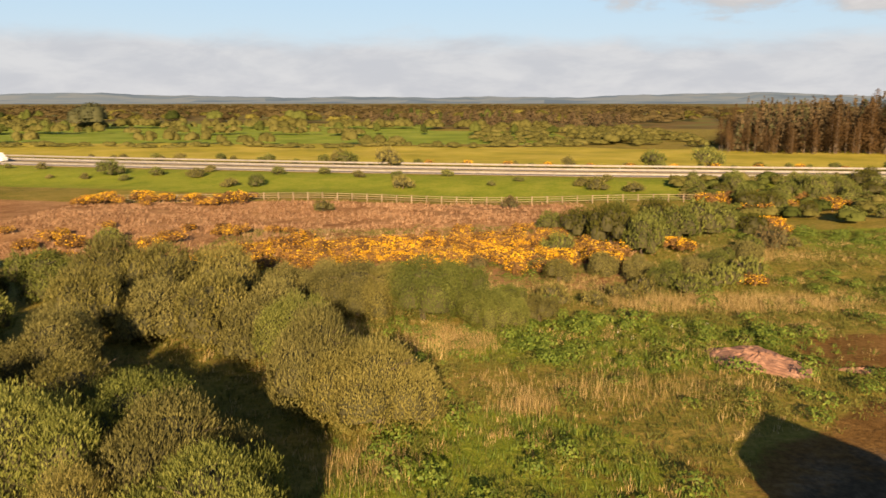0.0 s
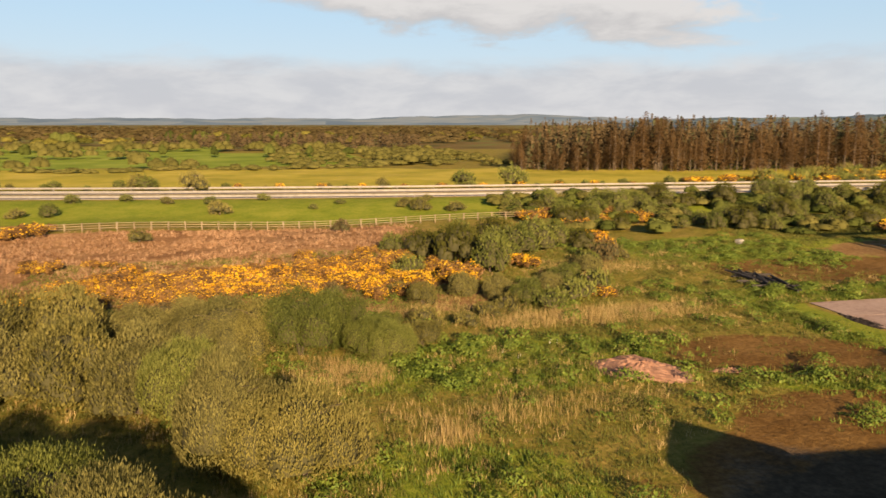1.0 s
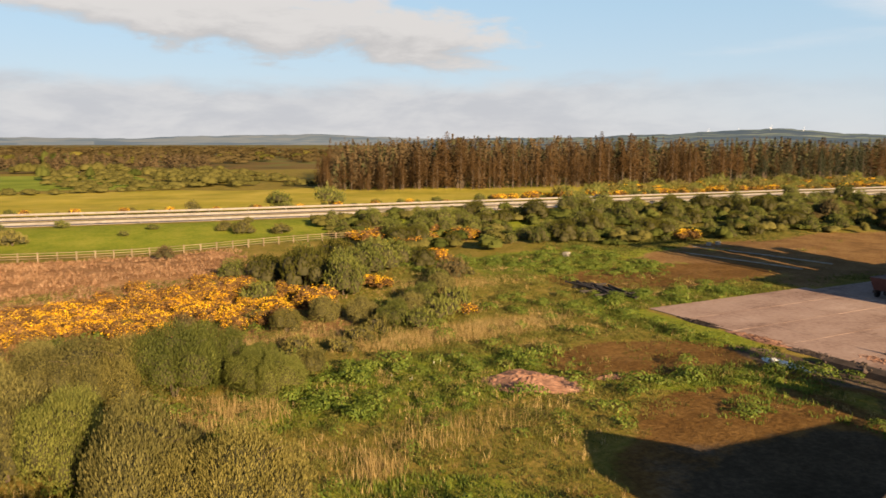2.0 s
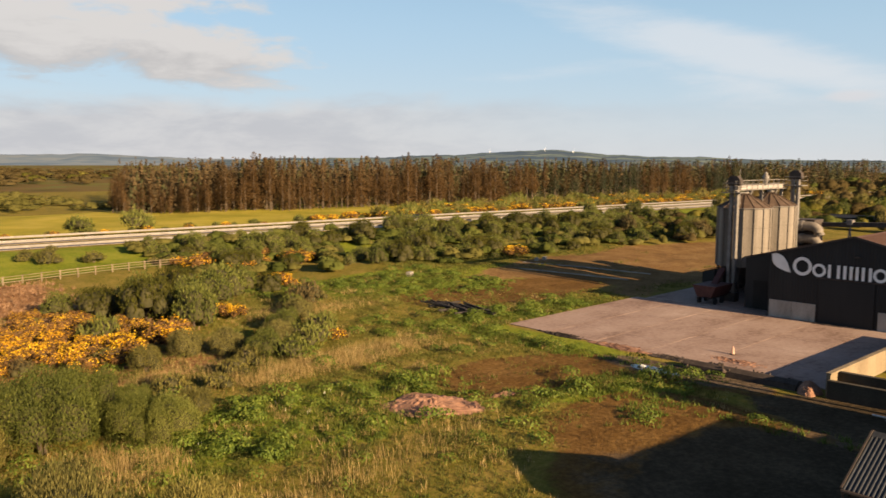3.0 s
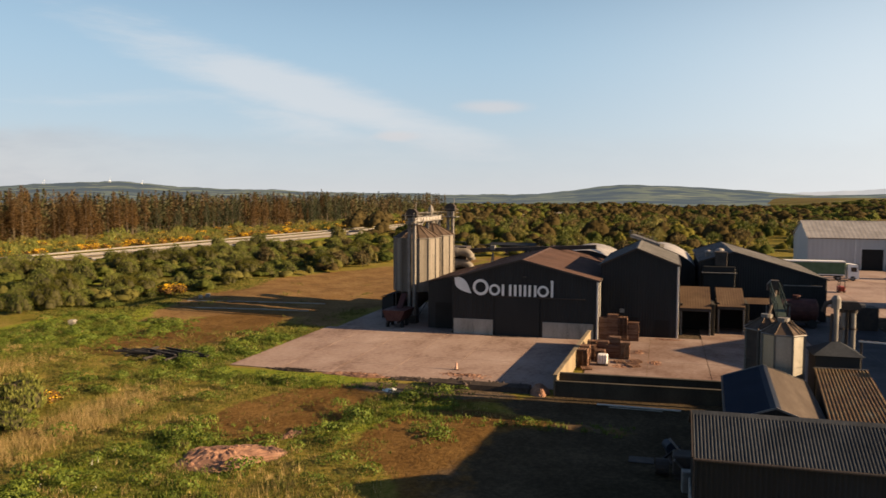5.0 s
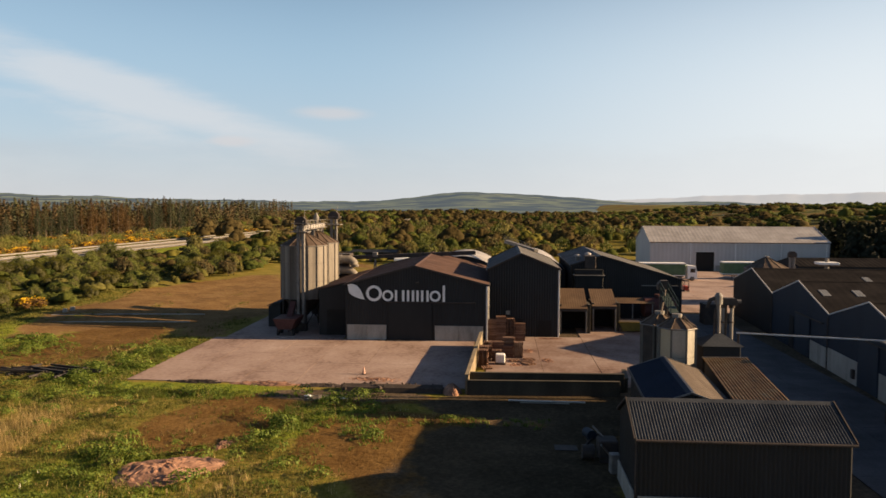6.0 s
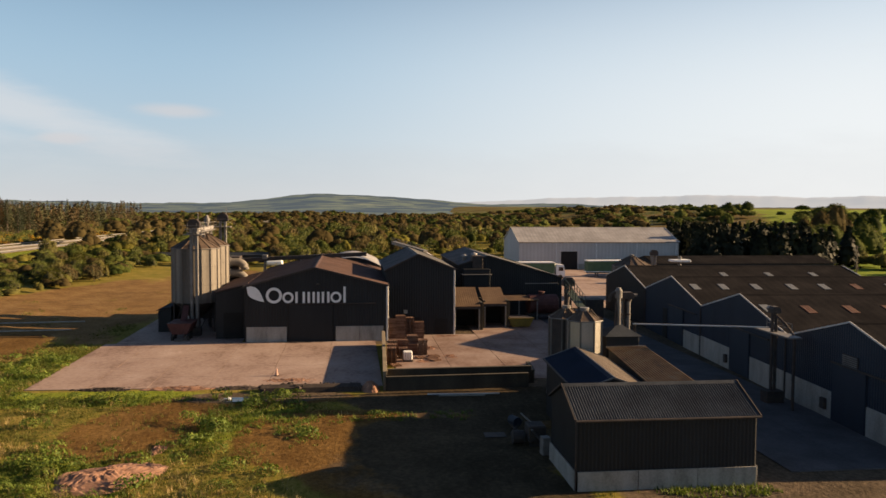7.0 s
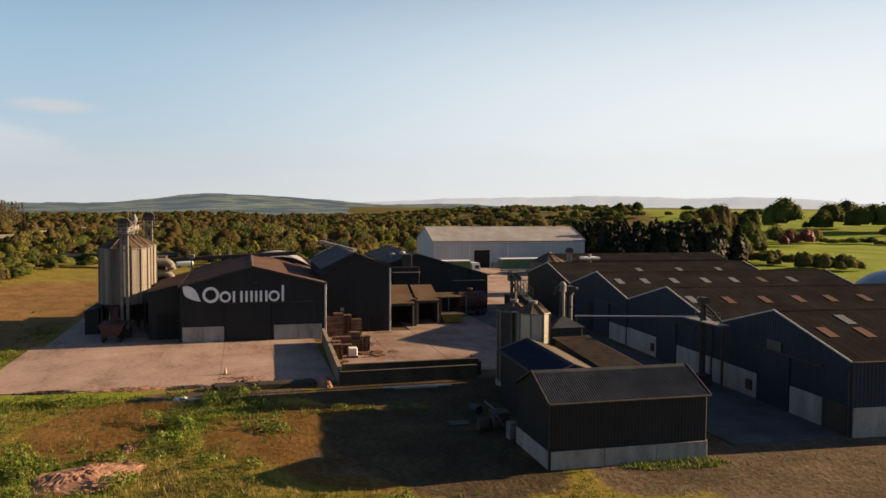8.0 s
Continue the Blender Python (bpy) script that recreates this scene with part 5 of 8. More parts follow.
part("doorway", Shape().box(-0.05, 0.5, 0.05, -0.01, 2.9, 3.4), INTERIOR_DARK, link)

# overhead conveyor from the silos to the stores
conv = thing("overhead_conveyor", "long dark overhead conveyor on steel trestles", "conveyor")
part("casing", Shape().beam((93.0, 57.5, 8.55), (93.0, 35.8, 9.6), 0.7, 0.6), DARKSTEEL, conv)
for y, z in ((51.5, 8.5), (46.0, 8.8)):
    part("trestle", Shape().beam((92.6, y - 0.9, 0), (92.9, y, z), 0.16).beam((92.6, y + 0.9, 0), (92.9, y, z), 0.16), STEEL, conv)
part("motor", Shape().box(92.6, 51.1, 8.8, 93.4, 51.9, 9.5, 0.05), STEEL, conv)

incl = thing("overhead_conveyor", "inclined grey conveyor over the barrel-roofed store", "conveyor")
part("casing", Shape().beam((103.0, 31.0, 10.9), (93.5, 26.4, 9.9), 0.7, 0.5), STEEL, incl)
part("strut", Shape().beam((101.0, 30.0, 10.4), (101.0, 30.0, 8.6), 0.14).beam((95.5, 27.3, 9.8), (95.5, 27.3, 0.0), 0.14), DARKSTEEL, incl)
railing(incl, [(102.6, 31.4, 11.1), (94.0, 27.2, 10.2)], 0.7)

# old seed trailer parked by the silos
trailer = thing("seed_trailer", "rusty brown hopper trailer parked by the silos", "trailer", pose(69.6, 58.2, 0))
part("hopper", Shape().prism([(0.5, 0.95), (2.3, 0.95), (2.9, 2.3), (-0.1, 2.3)], "x", 0, 4.4), MAROON, trailer)
part("chassis", Shape().box(-0.4, 0.6, 0.7, 4.6, 0.8, 0.95, 0.02).box(-0.4, 2.0, 0.7, 4.6, 2.2, 0.95, 0.02), DARKSTEEL, trailer)
part("chute", Shape().beam((2.2, 1.4, 1.9), (4.6, 1.4, 3.9), 0.7, 0.4), MAROON, trailer)
for x in (0.9, 2.6):
    for y in (0.3, 2.3):
        part("wheel", Shape().tube([(x, y, 0.42), (x, y + 0.25, 0.42)], 0.42, 16), RUBBER, trailer)

# single bin by the blue-roofed shed
BINSTEEL = surface("galvanised_bin_steel", [(0.22, 0.21, 0.19), (0.36, 0.345, 0.315), (0.46, 0.44, 0.405)], 0.6, 8.0, 0.42, 0.88, bump=0.03, spread=0.5, streak=(1.5, 1.5, 0.12))
bin_ = thing("grain_silo", "dark panelled steel bin with a low conical top", "silo")
panel_silo(bin_, 38.3, 18.5, 1.55, 0.4, 7.2, 8, 0.8, 0.389, DARKSTEEL)
part("plinth", Shape().tube([(38.3, 18.5, 0), (38.3, 18.5, 0.4)], 1.75, 16), PANEL, bin_)
bin2 = thing("grain_silo", "pale eight-sided steel bin with a conical top", "silo")
panel_silo(bin2, 35.15, 17.75, 1.5, 0.4, 7.4, 8, 0.8, 0.389, BINSTEEL)
part("plinth", Shape().tube([(35.15, 17.75, 0), (35.15, 17.75, 0.4)], 1.7, 16), PANEL, bin2)
be = thing("bucket_elevator", "bucket elevator with a green walkway down to the bin", "elevator")
elevator(be, 40.7, 17.7, 9.8, 0.36, 0.7, DARKSTEEL)
GREENRAIL = surface("green_painted_steel", [(0.02, 0.03, 0.024), (0.035, 0.05, 0.04), (0.07, 0.09, 0.07)], 1.5, 10.0, 0.6, bump=0.1)
part("walkway", Shape().beam((40.3, 17.75, 9.45), (36.0, 17.75, 8.35), 0.7, 0.12), GREENRAIL, be)
for y in (17.43, 18.07):
    for k in range(6):
        q = Vector((40.3 - 0.86 * k, y, 9.45 - 0.22 * k))
        part("rail_post", Shape().beam(q, q + Vector((0, 0, 1.0)), 0.05), GREENRAIL, be)
    for h in (1.0, 0.55):
        part("hand_rail", Shape().tube([(40.3, y, 9.45 + h), (36.0, y, 8.35 + h)], 0.03, 6), GREENRAIL, be)
part("spout", Shape().tube([(40.5, 17.6, 9.9), (38.3, 18.4, 8.1)], 0.12, 8), DARKSTEEL, be)
for dy in (-0.5, 0.0, 0.45):
    part("strut", Shape().beam((35.15 + 0.4 * dy, 17.75 + dy, 8.3), (35.15 - 0.9 + dy * 0.3, 17.75 + dy * 2.2, 7.5), 0.07), DARKSTEEL, be)

# cyclones over a pyramid hood at the end of the rusty lean-to
hood = thing("intake_hood", "pyramid sheet hood over the grain intake", "hood", pose(35.9, 12.3, 0))
part("wall", Shape().box(0.15, 0.1, 0, 3.0, 3.1, 5.72, 0.03), BLACK, hood)
part("pyramid", Shape().add([(-0.1, -0.15, 5.7), (3.2, -0.15, 5.7), (3.2, 3.3, 5.7), (-0.1, 3.3, 5.7), (1.3, 1.35, 6.6), (1.3, 1.75, 6.6)],
                            [(0, 1, 4), (1, 2, 5, 4), (2, 3, 5), (3, 0, 4, 5), (3, 2, 1, 0)]), ROOF_GREY, hood)
cy = thing("cyclone", "tall steel cyclone with a curved spout over the hood", "cyclone", group="cyclones")
part("tube", Shape().tube([(37.25, 13.85, 6.3), (37.3, 13.85, 8.2), (37.35, 13.9, 9.2)], [0.13, 0.16, 0.2], 12), STEEL, cy)
part("head", Shape().tube([(37.35, 13.9, 9.0), (37.35, 13.9, 9.7), (37.35, 13.9, 9.95)], [0.34, 0.34, 0.16], 12), STEEL, cy)
part("spout", Shape().tube([(37.35, 14.1, 9.5), (37.4, 14.55, 9.35), (37.4, 14.8, 8.7)], [0.17, 0.17, 0.13], 10), DARKSTEEL, cy)
part("side_pipe", Shape().tube([(37.3, 14.15, 8.6), (37.3, 14.2, 6.2)], 0.1, 8), DARKSTEEL, cy)
for y in (12.35, 13.1):
    cy = thing("cyclone", "slim upright steel cyclone leg", "cyclone", group="cyclones")
    part("tube", Shape().tube([(38.95, y, 0.0), (38.95, y, 8.5)], 0.16, 12), STEEL, cy)
    part("collar", Shape().tube([(38.95, y, 7.2), (38.95, y, 7.35)], 0.22, 12), DARKSTEEL, cy)
    part("head", Shape().tube([(38.95, y, 8.5), (38.95, y, 8.75)], 0.26, 12), DARKSTEEL, cy)
header = thing("air_header", "dark box header across two cyclones", "duct")
part("box", Shape().prism([(11.95, 8.75), (13.5, 8.75), (13.5, 9.1), (13.3, 9.35), (12.15, 9.35), (11.95, 9.1)], "x", 38.55, 39.35), DARKSTEEL, header)
part("motor", Shape().tube([(38.95, 11.6, 9.05), (38.95, 11.95, 9.05)], 0.16, 10), STEEL, header)
part("support", Shape().box(39.5, 12.6, 0.0, 39.7, 12.8, 9.0, 0.01), DARKSTEEL, header)

# second elevator tower with a long level pipe
el2 = thing("bucket_elevator", "twin-leg elevator tower with a platform by the blue sheds", "elevator")
elevator(el2, 33.7, 0.9, 8.0, 0.28, 0.5, DARKSTEEL)
part("platform", Shape().box(30.4, 0.2, 6.2, 36.2, 1.4, 6.32, 0.01), STEEL, el2)
railing(el2, [(32.0, 0.2, 6.32), (36.2, 0.2, 6.32)], 0.9)
part("leg", Shape().box(30.5, 0.7, 0, 30.7, 0.9, 6.2, 0.01), DARKSTEEL, el2)
part("spout", Shape().tube([(33.6, 0.9, 7.9), (32.2, 0.8, 7.3), (31.4, 0.4, 6.4)], 0.1, 8), DARKSTEEL, el2)
pipe = thing("conveyor_pipe", "long level pale conveyor pipe across the lane", "pipe")
part("pipe", Shape().tube([(38.7, 12.0, 6.4), (34.4, 1.0, 6.6)], 0.07, 10), VERGE, pipe)
part("bracket", Shape().box(38.65, 11.75, 0, 38.8, 11.9, 6.5, 0.01), DARKSTEEL, pipe)

# far hopper with a conical lid behind the first shed
fh = thing("grain_silo", "squat bin with a ribbed conical lid behind the sheds", "silo")
panel_silo(fh, 112, -14.5, 3.6, 0.3, 6.2, 14, 1.8)
fe = thing("bucket_elevator", "elevator head rising behind the sheds", "elevator")
elevator(fe, 113, -19.2, 8.0, 0.5, 0.9)
fe2 = thing("roof_vent", "white roof vent unit on the low store", "vent", pose(140, -36, 3.6))
part("stack", Shape().tube([(0, 0, -3.6), (0, 0, 2.4)], 0.4, 10), STEEL, fe2)
part("hood", Shape().box(-1.5, -2.0, 1.2, 1.5, 2.0, 1.7, 0.05), WHITE, fe2)

# ---------------------------------------------------------------- yard clutter
def piece(name, w, d, h):
    me = Shape().box(-w / 2, -d / 2, 0, w / 2, d / 2, h).mesh(name)
    me.materials.append(WOOD)
    return me


DECK, BEARER, BASE = piece("deck_board", 1.2, 0.145, 0.022), piece("bearer", 1.2, 0.09, 0.1), piece("base_board", 0.12, 1.0, 0.02)
pr = random.Random(5)


def pallet(m):
    ob = thing("pallet", "weathered brown wooden pallet in a stack", "pallet", m, "stacked pallets")
    for name, me, spots in (("deck_board", DECK, [(0, -0.42 + 0.21 * i, 0.122) for i in range(5)]), ("bearer", BEARER, [(0, -0.45 + 0.45 * i, 0.021) for i in range(3)]),
                            ("base_board", BASE, [(-0.52 + 1.04 * i, 0, 0) for i in range(2)])):
        for q in spots:
            part(name, me, None, ob).location = q


def stack(x, y, n, turn=0.0):
    for i in range(n):
        pallet(pose(x + pr.uniform(-0.04, 0.04), y + pr.uniform(-0.04, 0.04), 0.06 + i * 0.146, 0, 0, turn + pr.uniform(-3, 3)))


for x, y, n in ((69.4, 33.0, 18), (69.4, 31.8, 21), (69.5, 30.6, 19), (69.5, 29.4, 15), (53.6, 33.75, 12), (54.9, 33.7, 13), (57.4, 33.5, 10), (58.6, 33.3, 12),
                (58.6, 29.9, 12), (58.7, 31.1, 9), (58.7, 32.2, 12), (59.9, 31.0, 14), (56.6, 32.3, 8)):
    stack(x, y, n, pr.choice((0, 90)))
for x, y, a in ((57.2, 28.7, 20), (55.9, 29.0, 75), (52.4, 33.3, 10), (54.9, 28.9, 40), (56.4, 30.3, 15)):
    stack(x, y, 1, a)
ibc = thing("liquid_tote", "white plastic tote in a wire cage on a pallet", "container", pose(54.8, 31.9, 0.06))
part("tank", Shape().box(-0.5, -0.5, 0.16, 0.5, 0.5, 1.1, 0.08), WHITE, ibc)
part("base", Shape().box(-0.55, -0.55, 0, 0.55, 0.55, 0.15, 0.01), DARKSTEEL, ibc)
for k in range(5):
    o = -0.53 + k * 0.265
    part("cage_bar", Shape().box(-0.54, o - 0.015, 0.15, -0.51, o + 0.015, 1.12).box(o - 0.015, 0.51, 0.15, o + 0.015, 0.54, 1.12), STEEL, ibc)

# rubble row along the edge of the slab
rr = random.Random(8)
rubble = thing("rubble_row", "dark row of rubble and broken kerb along the slab", "rubble")
part("bank", Shape().prism([(41.1, -0.1), (42.7, -0.1), (42.5, 0.5), (41.9, 0.62), (41.3, 0.42)], "y", 37.2, 46.4), RUBBLE, rubble)
for i in range(70):
    x, y, s = 41.9 + rr.uniform(-0.7, 0.7), rr.uniform(37.0, 46.6), rr.uniform(0.08, 0.22)
    q = Matrix.Translation((x, y, 0.35 + rr.uniform(-0.2, 0.2))) @ Euler((rr.uniform(0, 3), rr.uniform(0, 3), rr.uniform(0, 3))).to_matrix().to_4x4()
    part("lump", Shape().box(-s, -s * 0.7, -s * 0.5, s, s * 0.7, s * 0.5, s * 0.15, q), RUBBLE, rubble)


def heap(name, label, cx, cy, rx, ry, h, material, seed, turn=0):
    r = np.random.default_rng(seed)
    nr, na = 16, 48
    V = []
    for j in range(nr + 1):
        for k in range(na):
            a, t = 2 * math.pi * k / na, j / nr
            wob = 1 + 0.10 * math.sin(3 * a + seed) + 0.07 * math.sin(5 * a + 2 * seed)
            z = h * (1 - t ** 1.9) * (1 + 0.10 * t * math.sin(4 * a + 7 * t)) + r.normal(0, 0.035) * (t < 1) - (0.12 if j == nr else 0)
            V.append((rx * wob * t * math.cos(a), ry * wob * t * math.sin(a), z))
    F = [(j * na + k, (j + 1) * na + k, (j + 1) * na + (k + 1) % na, j * na + (k + 1) % na) for j in range(nr) for k in range(na)]
    ob = part(name, Shape().add(V, F), material)
    ob.matrix_basis = pose(cx, cy, land_at(cx, cy), 0, 0, turn)
    return tagged(ob, label, name.replace("_", " "))


heap("spoil_mound", "low reddish spoil heap on rough grass", 19.1, 53.4, 3.7, 2.55, 0.5, CHIPS, 2, -50)
heap("earth_mound", "small sandy heap at the end of the rubble row", 41.4, 36.3, 1.0, 0.9, 0.9, CHIPS, 4)
heap("stone_scatter", "pale patch of spilled stone", 24.6, 51.6, 1.3, 0.6, 0.16, CHIPS, 6)
for k, (x, y, rx, ry) in enumerate(((43.5, 48.5, 0.9, 2.6), (43.8, 54.2, 1.0, 3.4), (44.0, 61.0, 0.8, 2.8), (46.2, 44.2, 1.2, 3.2), (67.9, 44.5, 0.5, 3.8))):
    heap("dirt_spill", "thin spill of red-brown dirt on the concrete", x, y, rx, ry, 0.085, CHIPS if k % 2 else RUBBLE, 20 + k)
heap("earth_mound", "reddish spill of earth inside the yard wall", 44.2, 24.8, 1.3, 1.6, 0.5, CHIPS, 7)
puddle = thing("puddle", "shallow puddle beside the concrete slab", "puddle", pose(38.9, 47.6, 0.015))
WATER = surface("still_muddy_water", [(0.05, 0.045, 0.04), (0.07, 0.06, 0.05)], 1.0, 4.0, 0.05, bump=0.0, spec=0.5)
part("water", Shape().prism([(0.75 * math.cos(a) * (1 + 0.2 * math.sin(3 * a)), 2.6 * math.sin(a) * (1 + 0.12 * math.cos(2 * a))) for a in np.linspace(0, 2 * math.pi, 28, endpoint=False)], "z", 0, 0.02), WATER, puddle)
scrap = thing("plastic_sheet", "crumpled white plastic on the ground", "rubbish", pose(39.0, 49.0, 0.05))
part("sheet", Shape().add([(-0.25, -0.35, 0), (0.2, -0.4, 0.04), (0.3, 0.1, 0.14), (0.1, 0.4, 0.02), (-0.3, 0.25, 0.1), (0, 0, 0.2)], [(0, 1, 5), (1, 2, 5), (2, 3, 5), (3, 4, 5), (4, 0, 5)]), WHITE, scrap)
cone = thing("marker_post", "small faded pink marker on the slab", "marker", pose(48.4, 45.6, 0.06))
part("base", Shape().box(-0.22, -0.22, 0, 0.22, 0.22, 0.06, 0.01), RUBBER, cone)
part("cone", Shape().tube([(0, 0, 0.06), (0, 0, 0.75)], [0.17, 0.05], 12), surface("faded_pink_plastic", [(0.42, 0.25, 0.19), (0.5, 0.32, 0.25)], 1, 6, 0.6, bump=0), cone)

# stack of dark beams, the concrete block and pipes in the grass
beams = thing("timber_stack", "jumbled stack of dark tarred timbers in the grass", "timber")
for i in range(34):
    a = rr.choice((-0.2, 1.45, 1.5, 1.6)) + rr.uniform(-0.25, 0.25)
    ln = rr.uniform(2.6, 5.6)
    x, y, z = 45.0 + rr.uniform(-1.2, 1.2), 77.0 + rr.uniform(-3.6, 3.6), land_at(45, 77) + 0.12 + 0.12 * (i // 9) + rr.uniform(0, 0.12)
    part("beam", Shape().beam((x - ln / 2 * math.cos(a), y - ln / 2 * math.sin(a), z), (x + ln / 2 * math.cos(a), y + ln / 2 * math.sin(a), z + rr.uniform(-0.1, 0.25)), 0.15, 0.18), TARRED, beams)
for x, y, s in ((56.4, 97.7, 0.52), (84.2, 97.2, 0.4), (86.0, 97.0, 0.45)):
    blk = tagged(part("concrete_block", Shape().box(-s, -s * 0.7, -0.1, s, s * 0.7, s * 1.25, 0.06), PANEL), "weathered concrete block in the grass", "block", "loose blocks")
    blk.matrix_basis = pose(x, y, land_at(x, y), 0, 0, 20)
for k, (x, y, ln) in enumerate(((75.5, 88.0, 26), (82.5, 86.5, 22))):
    p = tagged(part("pipe_line", Shape().tube([(0, -ln / 2, 0.1), (0.4, 0, 0.12), (0, ln / 2, 0.1)], 0.09, 8), PANEL), "long pale pipe lying on the ground", "pipe", "pipes on the ground")
    p.matrix_basis = pose(x, y, land_at(x, y), 0, 0, 8)
poles = tagged(part("pole", Shape().tube([(39.0, 31.2, 0.1), (38.6, 24.6, 0.15)], 0.07, 8), VERGE), "pale pole lying beside the yard wall", "pole", "loose poles")
poles = tagged(part("pole", Shape().tube([(38.4, 30.2, 0.08), (38.2, 26.0, 0.1)], 0.05, 8), PANEL), "pale pole lying beside the yard wall", "pole", "loose poles")

# scrap against the low shed's end
junk = thing("scrap_machine", "grey scrap machine parts leaning by the shed", "scrap", pose(23.6, 24.7, 0))
part("body", Shape().box(-0.7, -0.6, 0.3, 0.8, 0.7, 1.5, 0.08), DARKSTEEL, junk)
part("drum", Shape().tube([(0.2, 0.9, 0.5), (0.2, 1.7, 0.5)], 0.5, 14), DARKSTEEL, junk)
part("bracket", Shape().beam((-0.6, -0.3, 0.3), (-1.1, 0.6, 1.4), 0.12).beam((0.5, 0.2, 1.4), (1.2, 0.9, 2.0), 0.1), STEEL, junk)
for dx in (-0.5, 0.6):
    part("foot", Shape().box(dx - 0.1, -0.5, 0, dx + 0.1, 0.6, 0.32, 0.01), DARKSTEEL, junk)
junk2 = thing("scrap_machine", "pale motor and frame lying by the shed", "scrap", pose(26.4, 25.2, 0))
part("frame", Shape().beam((-1.2, 0.2, 0.2), (1.4, 0.6, 0.45), 0.14).beam((-0.8, 1.0, 0.2), (1.1, -0.3, 0.7), 0.12), DARKSTEEL, junk2)
part("motor", Shape().tube([(0.4, 0.2, 0.75), (1.3, 0.5, 0.75)], 0.36, 14), NAVY, junk2)
part("plate", Shape().box(-1.0, 1.3, 0.03, 0.2, 2.9, 0.08, 0.01), DARKSTEEL, junk2)
bx = thing("cabinet", "dented pale metal cabinet by the shed end", "cabinet", pose(21.2, 24.6, 0, 0, 0, 6))
part("body", Shape().box(-0.35, -0.3, 0, 0.35, 0.3, 1.25, 0.03), STEEL, bx)
part("door", Shape().box(-0.38, -0.26, 0.06, -0.355, 0.26, 1.2, 0.01), STEEL, bx)

# skip and tank beyond
skip = thing("skip", "chipped yellow steel skip in the yard", "skip", pose(77.6, 12.4, 0.06))
part("body", Shape().prism([(0.5, 0.1), (3.0, 0.1), (3.6, 1.3), (-0.1, 1.3)], "x", 0, 1.8), YELLOW, skip)
part("rim", Shape().box(-0.05, -0.15, 1.24, 1.85, 3.65, 1.32, 0.02), YELLOW, skip)
part("load", Shape().box(0.1, 0.1, 1.15, 1.7, 3.4, 1.36, 0.06), DARKSTEEL, skip)
tanker = thing("slurry_tank", "faded maroon tank machine in shadow", "machine", pose(86.0, 6.0, 0))
part("tank", Shape().tube([(0.0, 0.6, 2.3), (0.0, 0.9, 2.3), (0.0, 5.2, 2.3), (0.0, 5.5, 2.3)], [0.9, 1.5, 1.5, 0.9], 18), MAROON, tanker)
part("hatch", Shape().tube([(0, 3.2, 3.7), (0, 3.2, 4.25)], 0.5, 12), MAROON, tanker)
part("frame", Shape().box(-1.0, 0.4, 0.7, 1.0, 5.6, 0.95, 0.03), DARKSTEEL, tanker)
for x in (-1.2, 0.85):
    for y in (1.4, 4.4):
        part("wheel", Shape().tube([(x, y, 0.6), (x + 0.35, y, 0.6)], 0.6, 16), RUBBER, tanker)
hopper = thing("hopper", "dark rusty hopper beside the tank", "machine", pose(86.5, 1.2, 0))
part("body", Shape().box(-1.4, -1.6, 0.0, 1.4, 1.6, 3.0, 0.06), DARKSTEEL, hopper)

# ---------------------------------------------------------------- vehicles
def wheels(ob, spots, r, w):
    for x, y in spots:
        wh_ = part("wheel", Shape().tube([(x, y, r), (x, y + w, r)], r, 18), RUBBER, ob)
        part("rim", Shape().tube([(x, y - 0.01, r), (x, y + w + 0.01, r)], r * 0.55, 12), STEEL, wh_)


def lorry_trailer(label, m, with_cab):
    ob = thing("lorry" if with_cab else "trailer", label, "lorry" if with_cab else "trailer", m)
    part("curtain_body", Shape().box(0, -1.25, 1.25, 12.4, 1.25, 3.85, 0.05), GREENPAINT, ob)
    part("roof_rail", Shape().box(-0.03, -1.29, 3.72, 12.43, 1.29, 3.98, 0.04), WHITE, ob)
    part("sill", Shape().box(-0.03, -1.29, 1.1, 12.43, 1.29, 1.28, 0.02), WHITE, ob)
    part("chassis", Shape().box(0.4, -0.5, 0.8, 12.2, 0.5, 1.1, 0.02), DARKSTEEL, ob)
    wheels(ob, [(x, y) for x in (1.6, 2.9, 4.2) for y in (-1.2, 0.9)], 0.5, 0.3)
    if with_cab:
        part("cab", Shape().prism([(12.9, 0.5), (15.0, 0.5), (15.0, 1.7), (14.7, 3.3), (12.9, 3.5)], "y", -1.2, 1.2), WHITE, ob)
        part("windscreen", Shape().prism([(15.02, 1.75), (14.74, 3.1), (14.72, 3.1), (14.95, 1.75)], "y", -1.05, 1.05), GLASS, ob)
        part("side_window", Shape().box(13.5, -1.23, 1.9, 14.6, -1.2, 2.8, 0.005), GLASS, ob)
        wheels(ob, [(13.9, -1.2), (13.9, 0.9), (11.2, -1.2), (11.2, 0.9)], 0.5, 0.3)
    else:
        part("support_leg", Shape().box(9.6, -0.9, 0, 9.8, -0.7, 1.1).box(9.6, 0.7, 0, 9.8, 0.9, 1.1), DARKSTEEL, ob)
    return ob


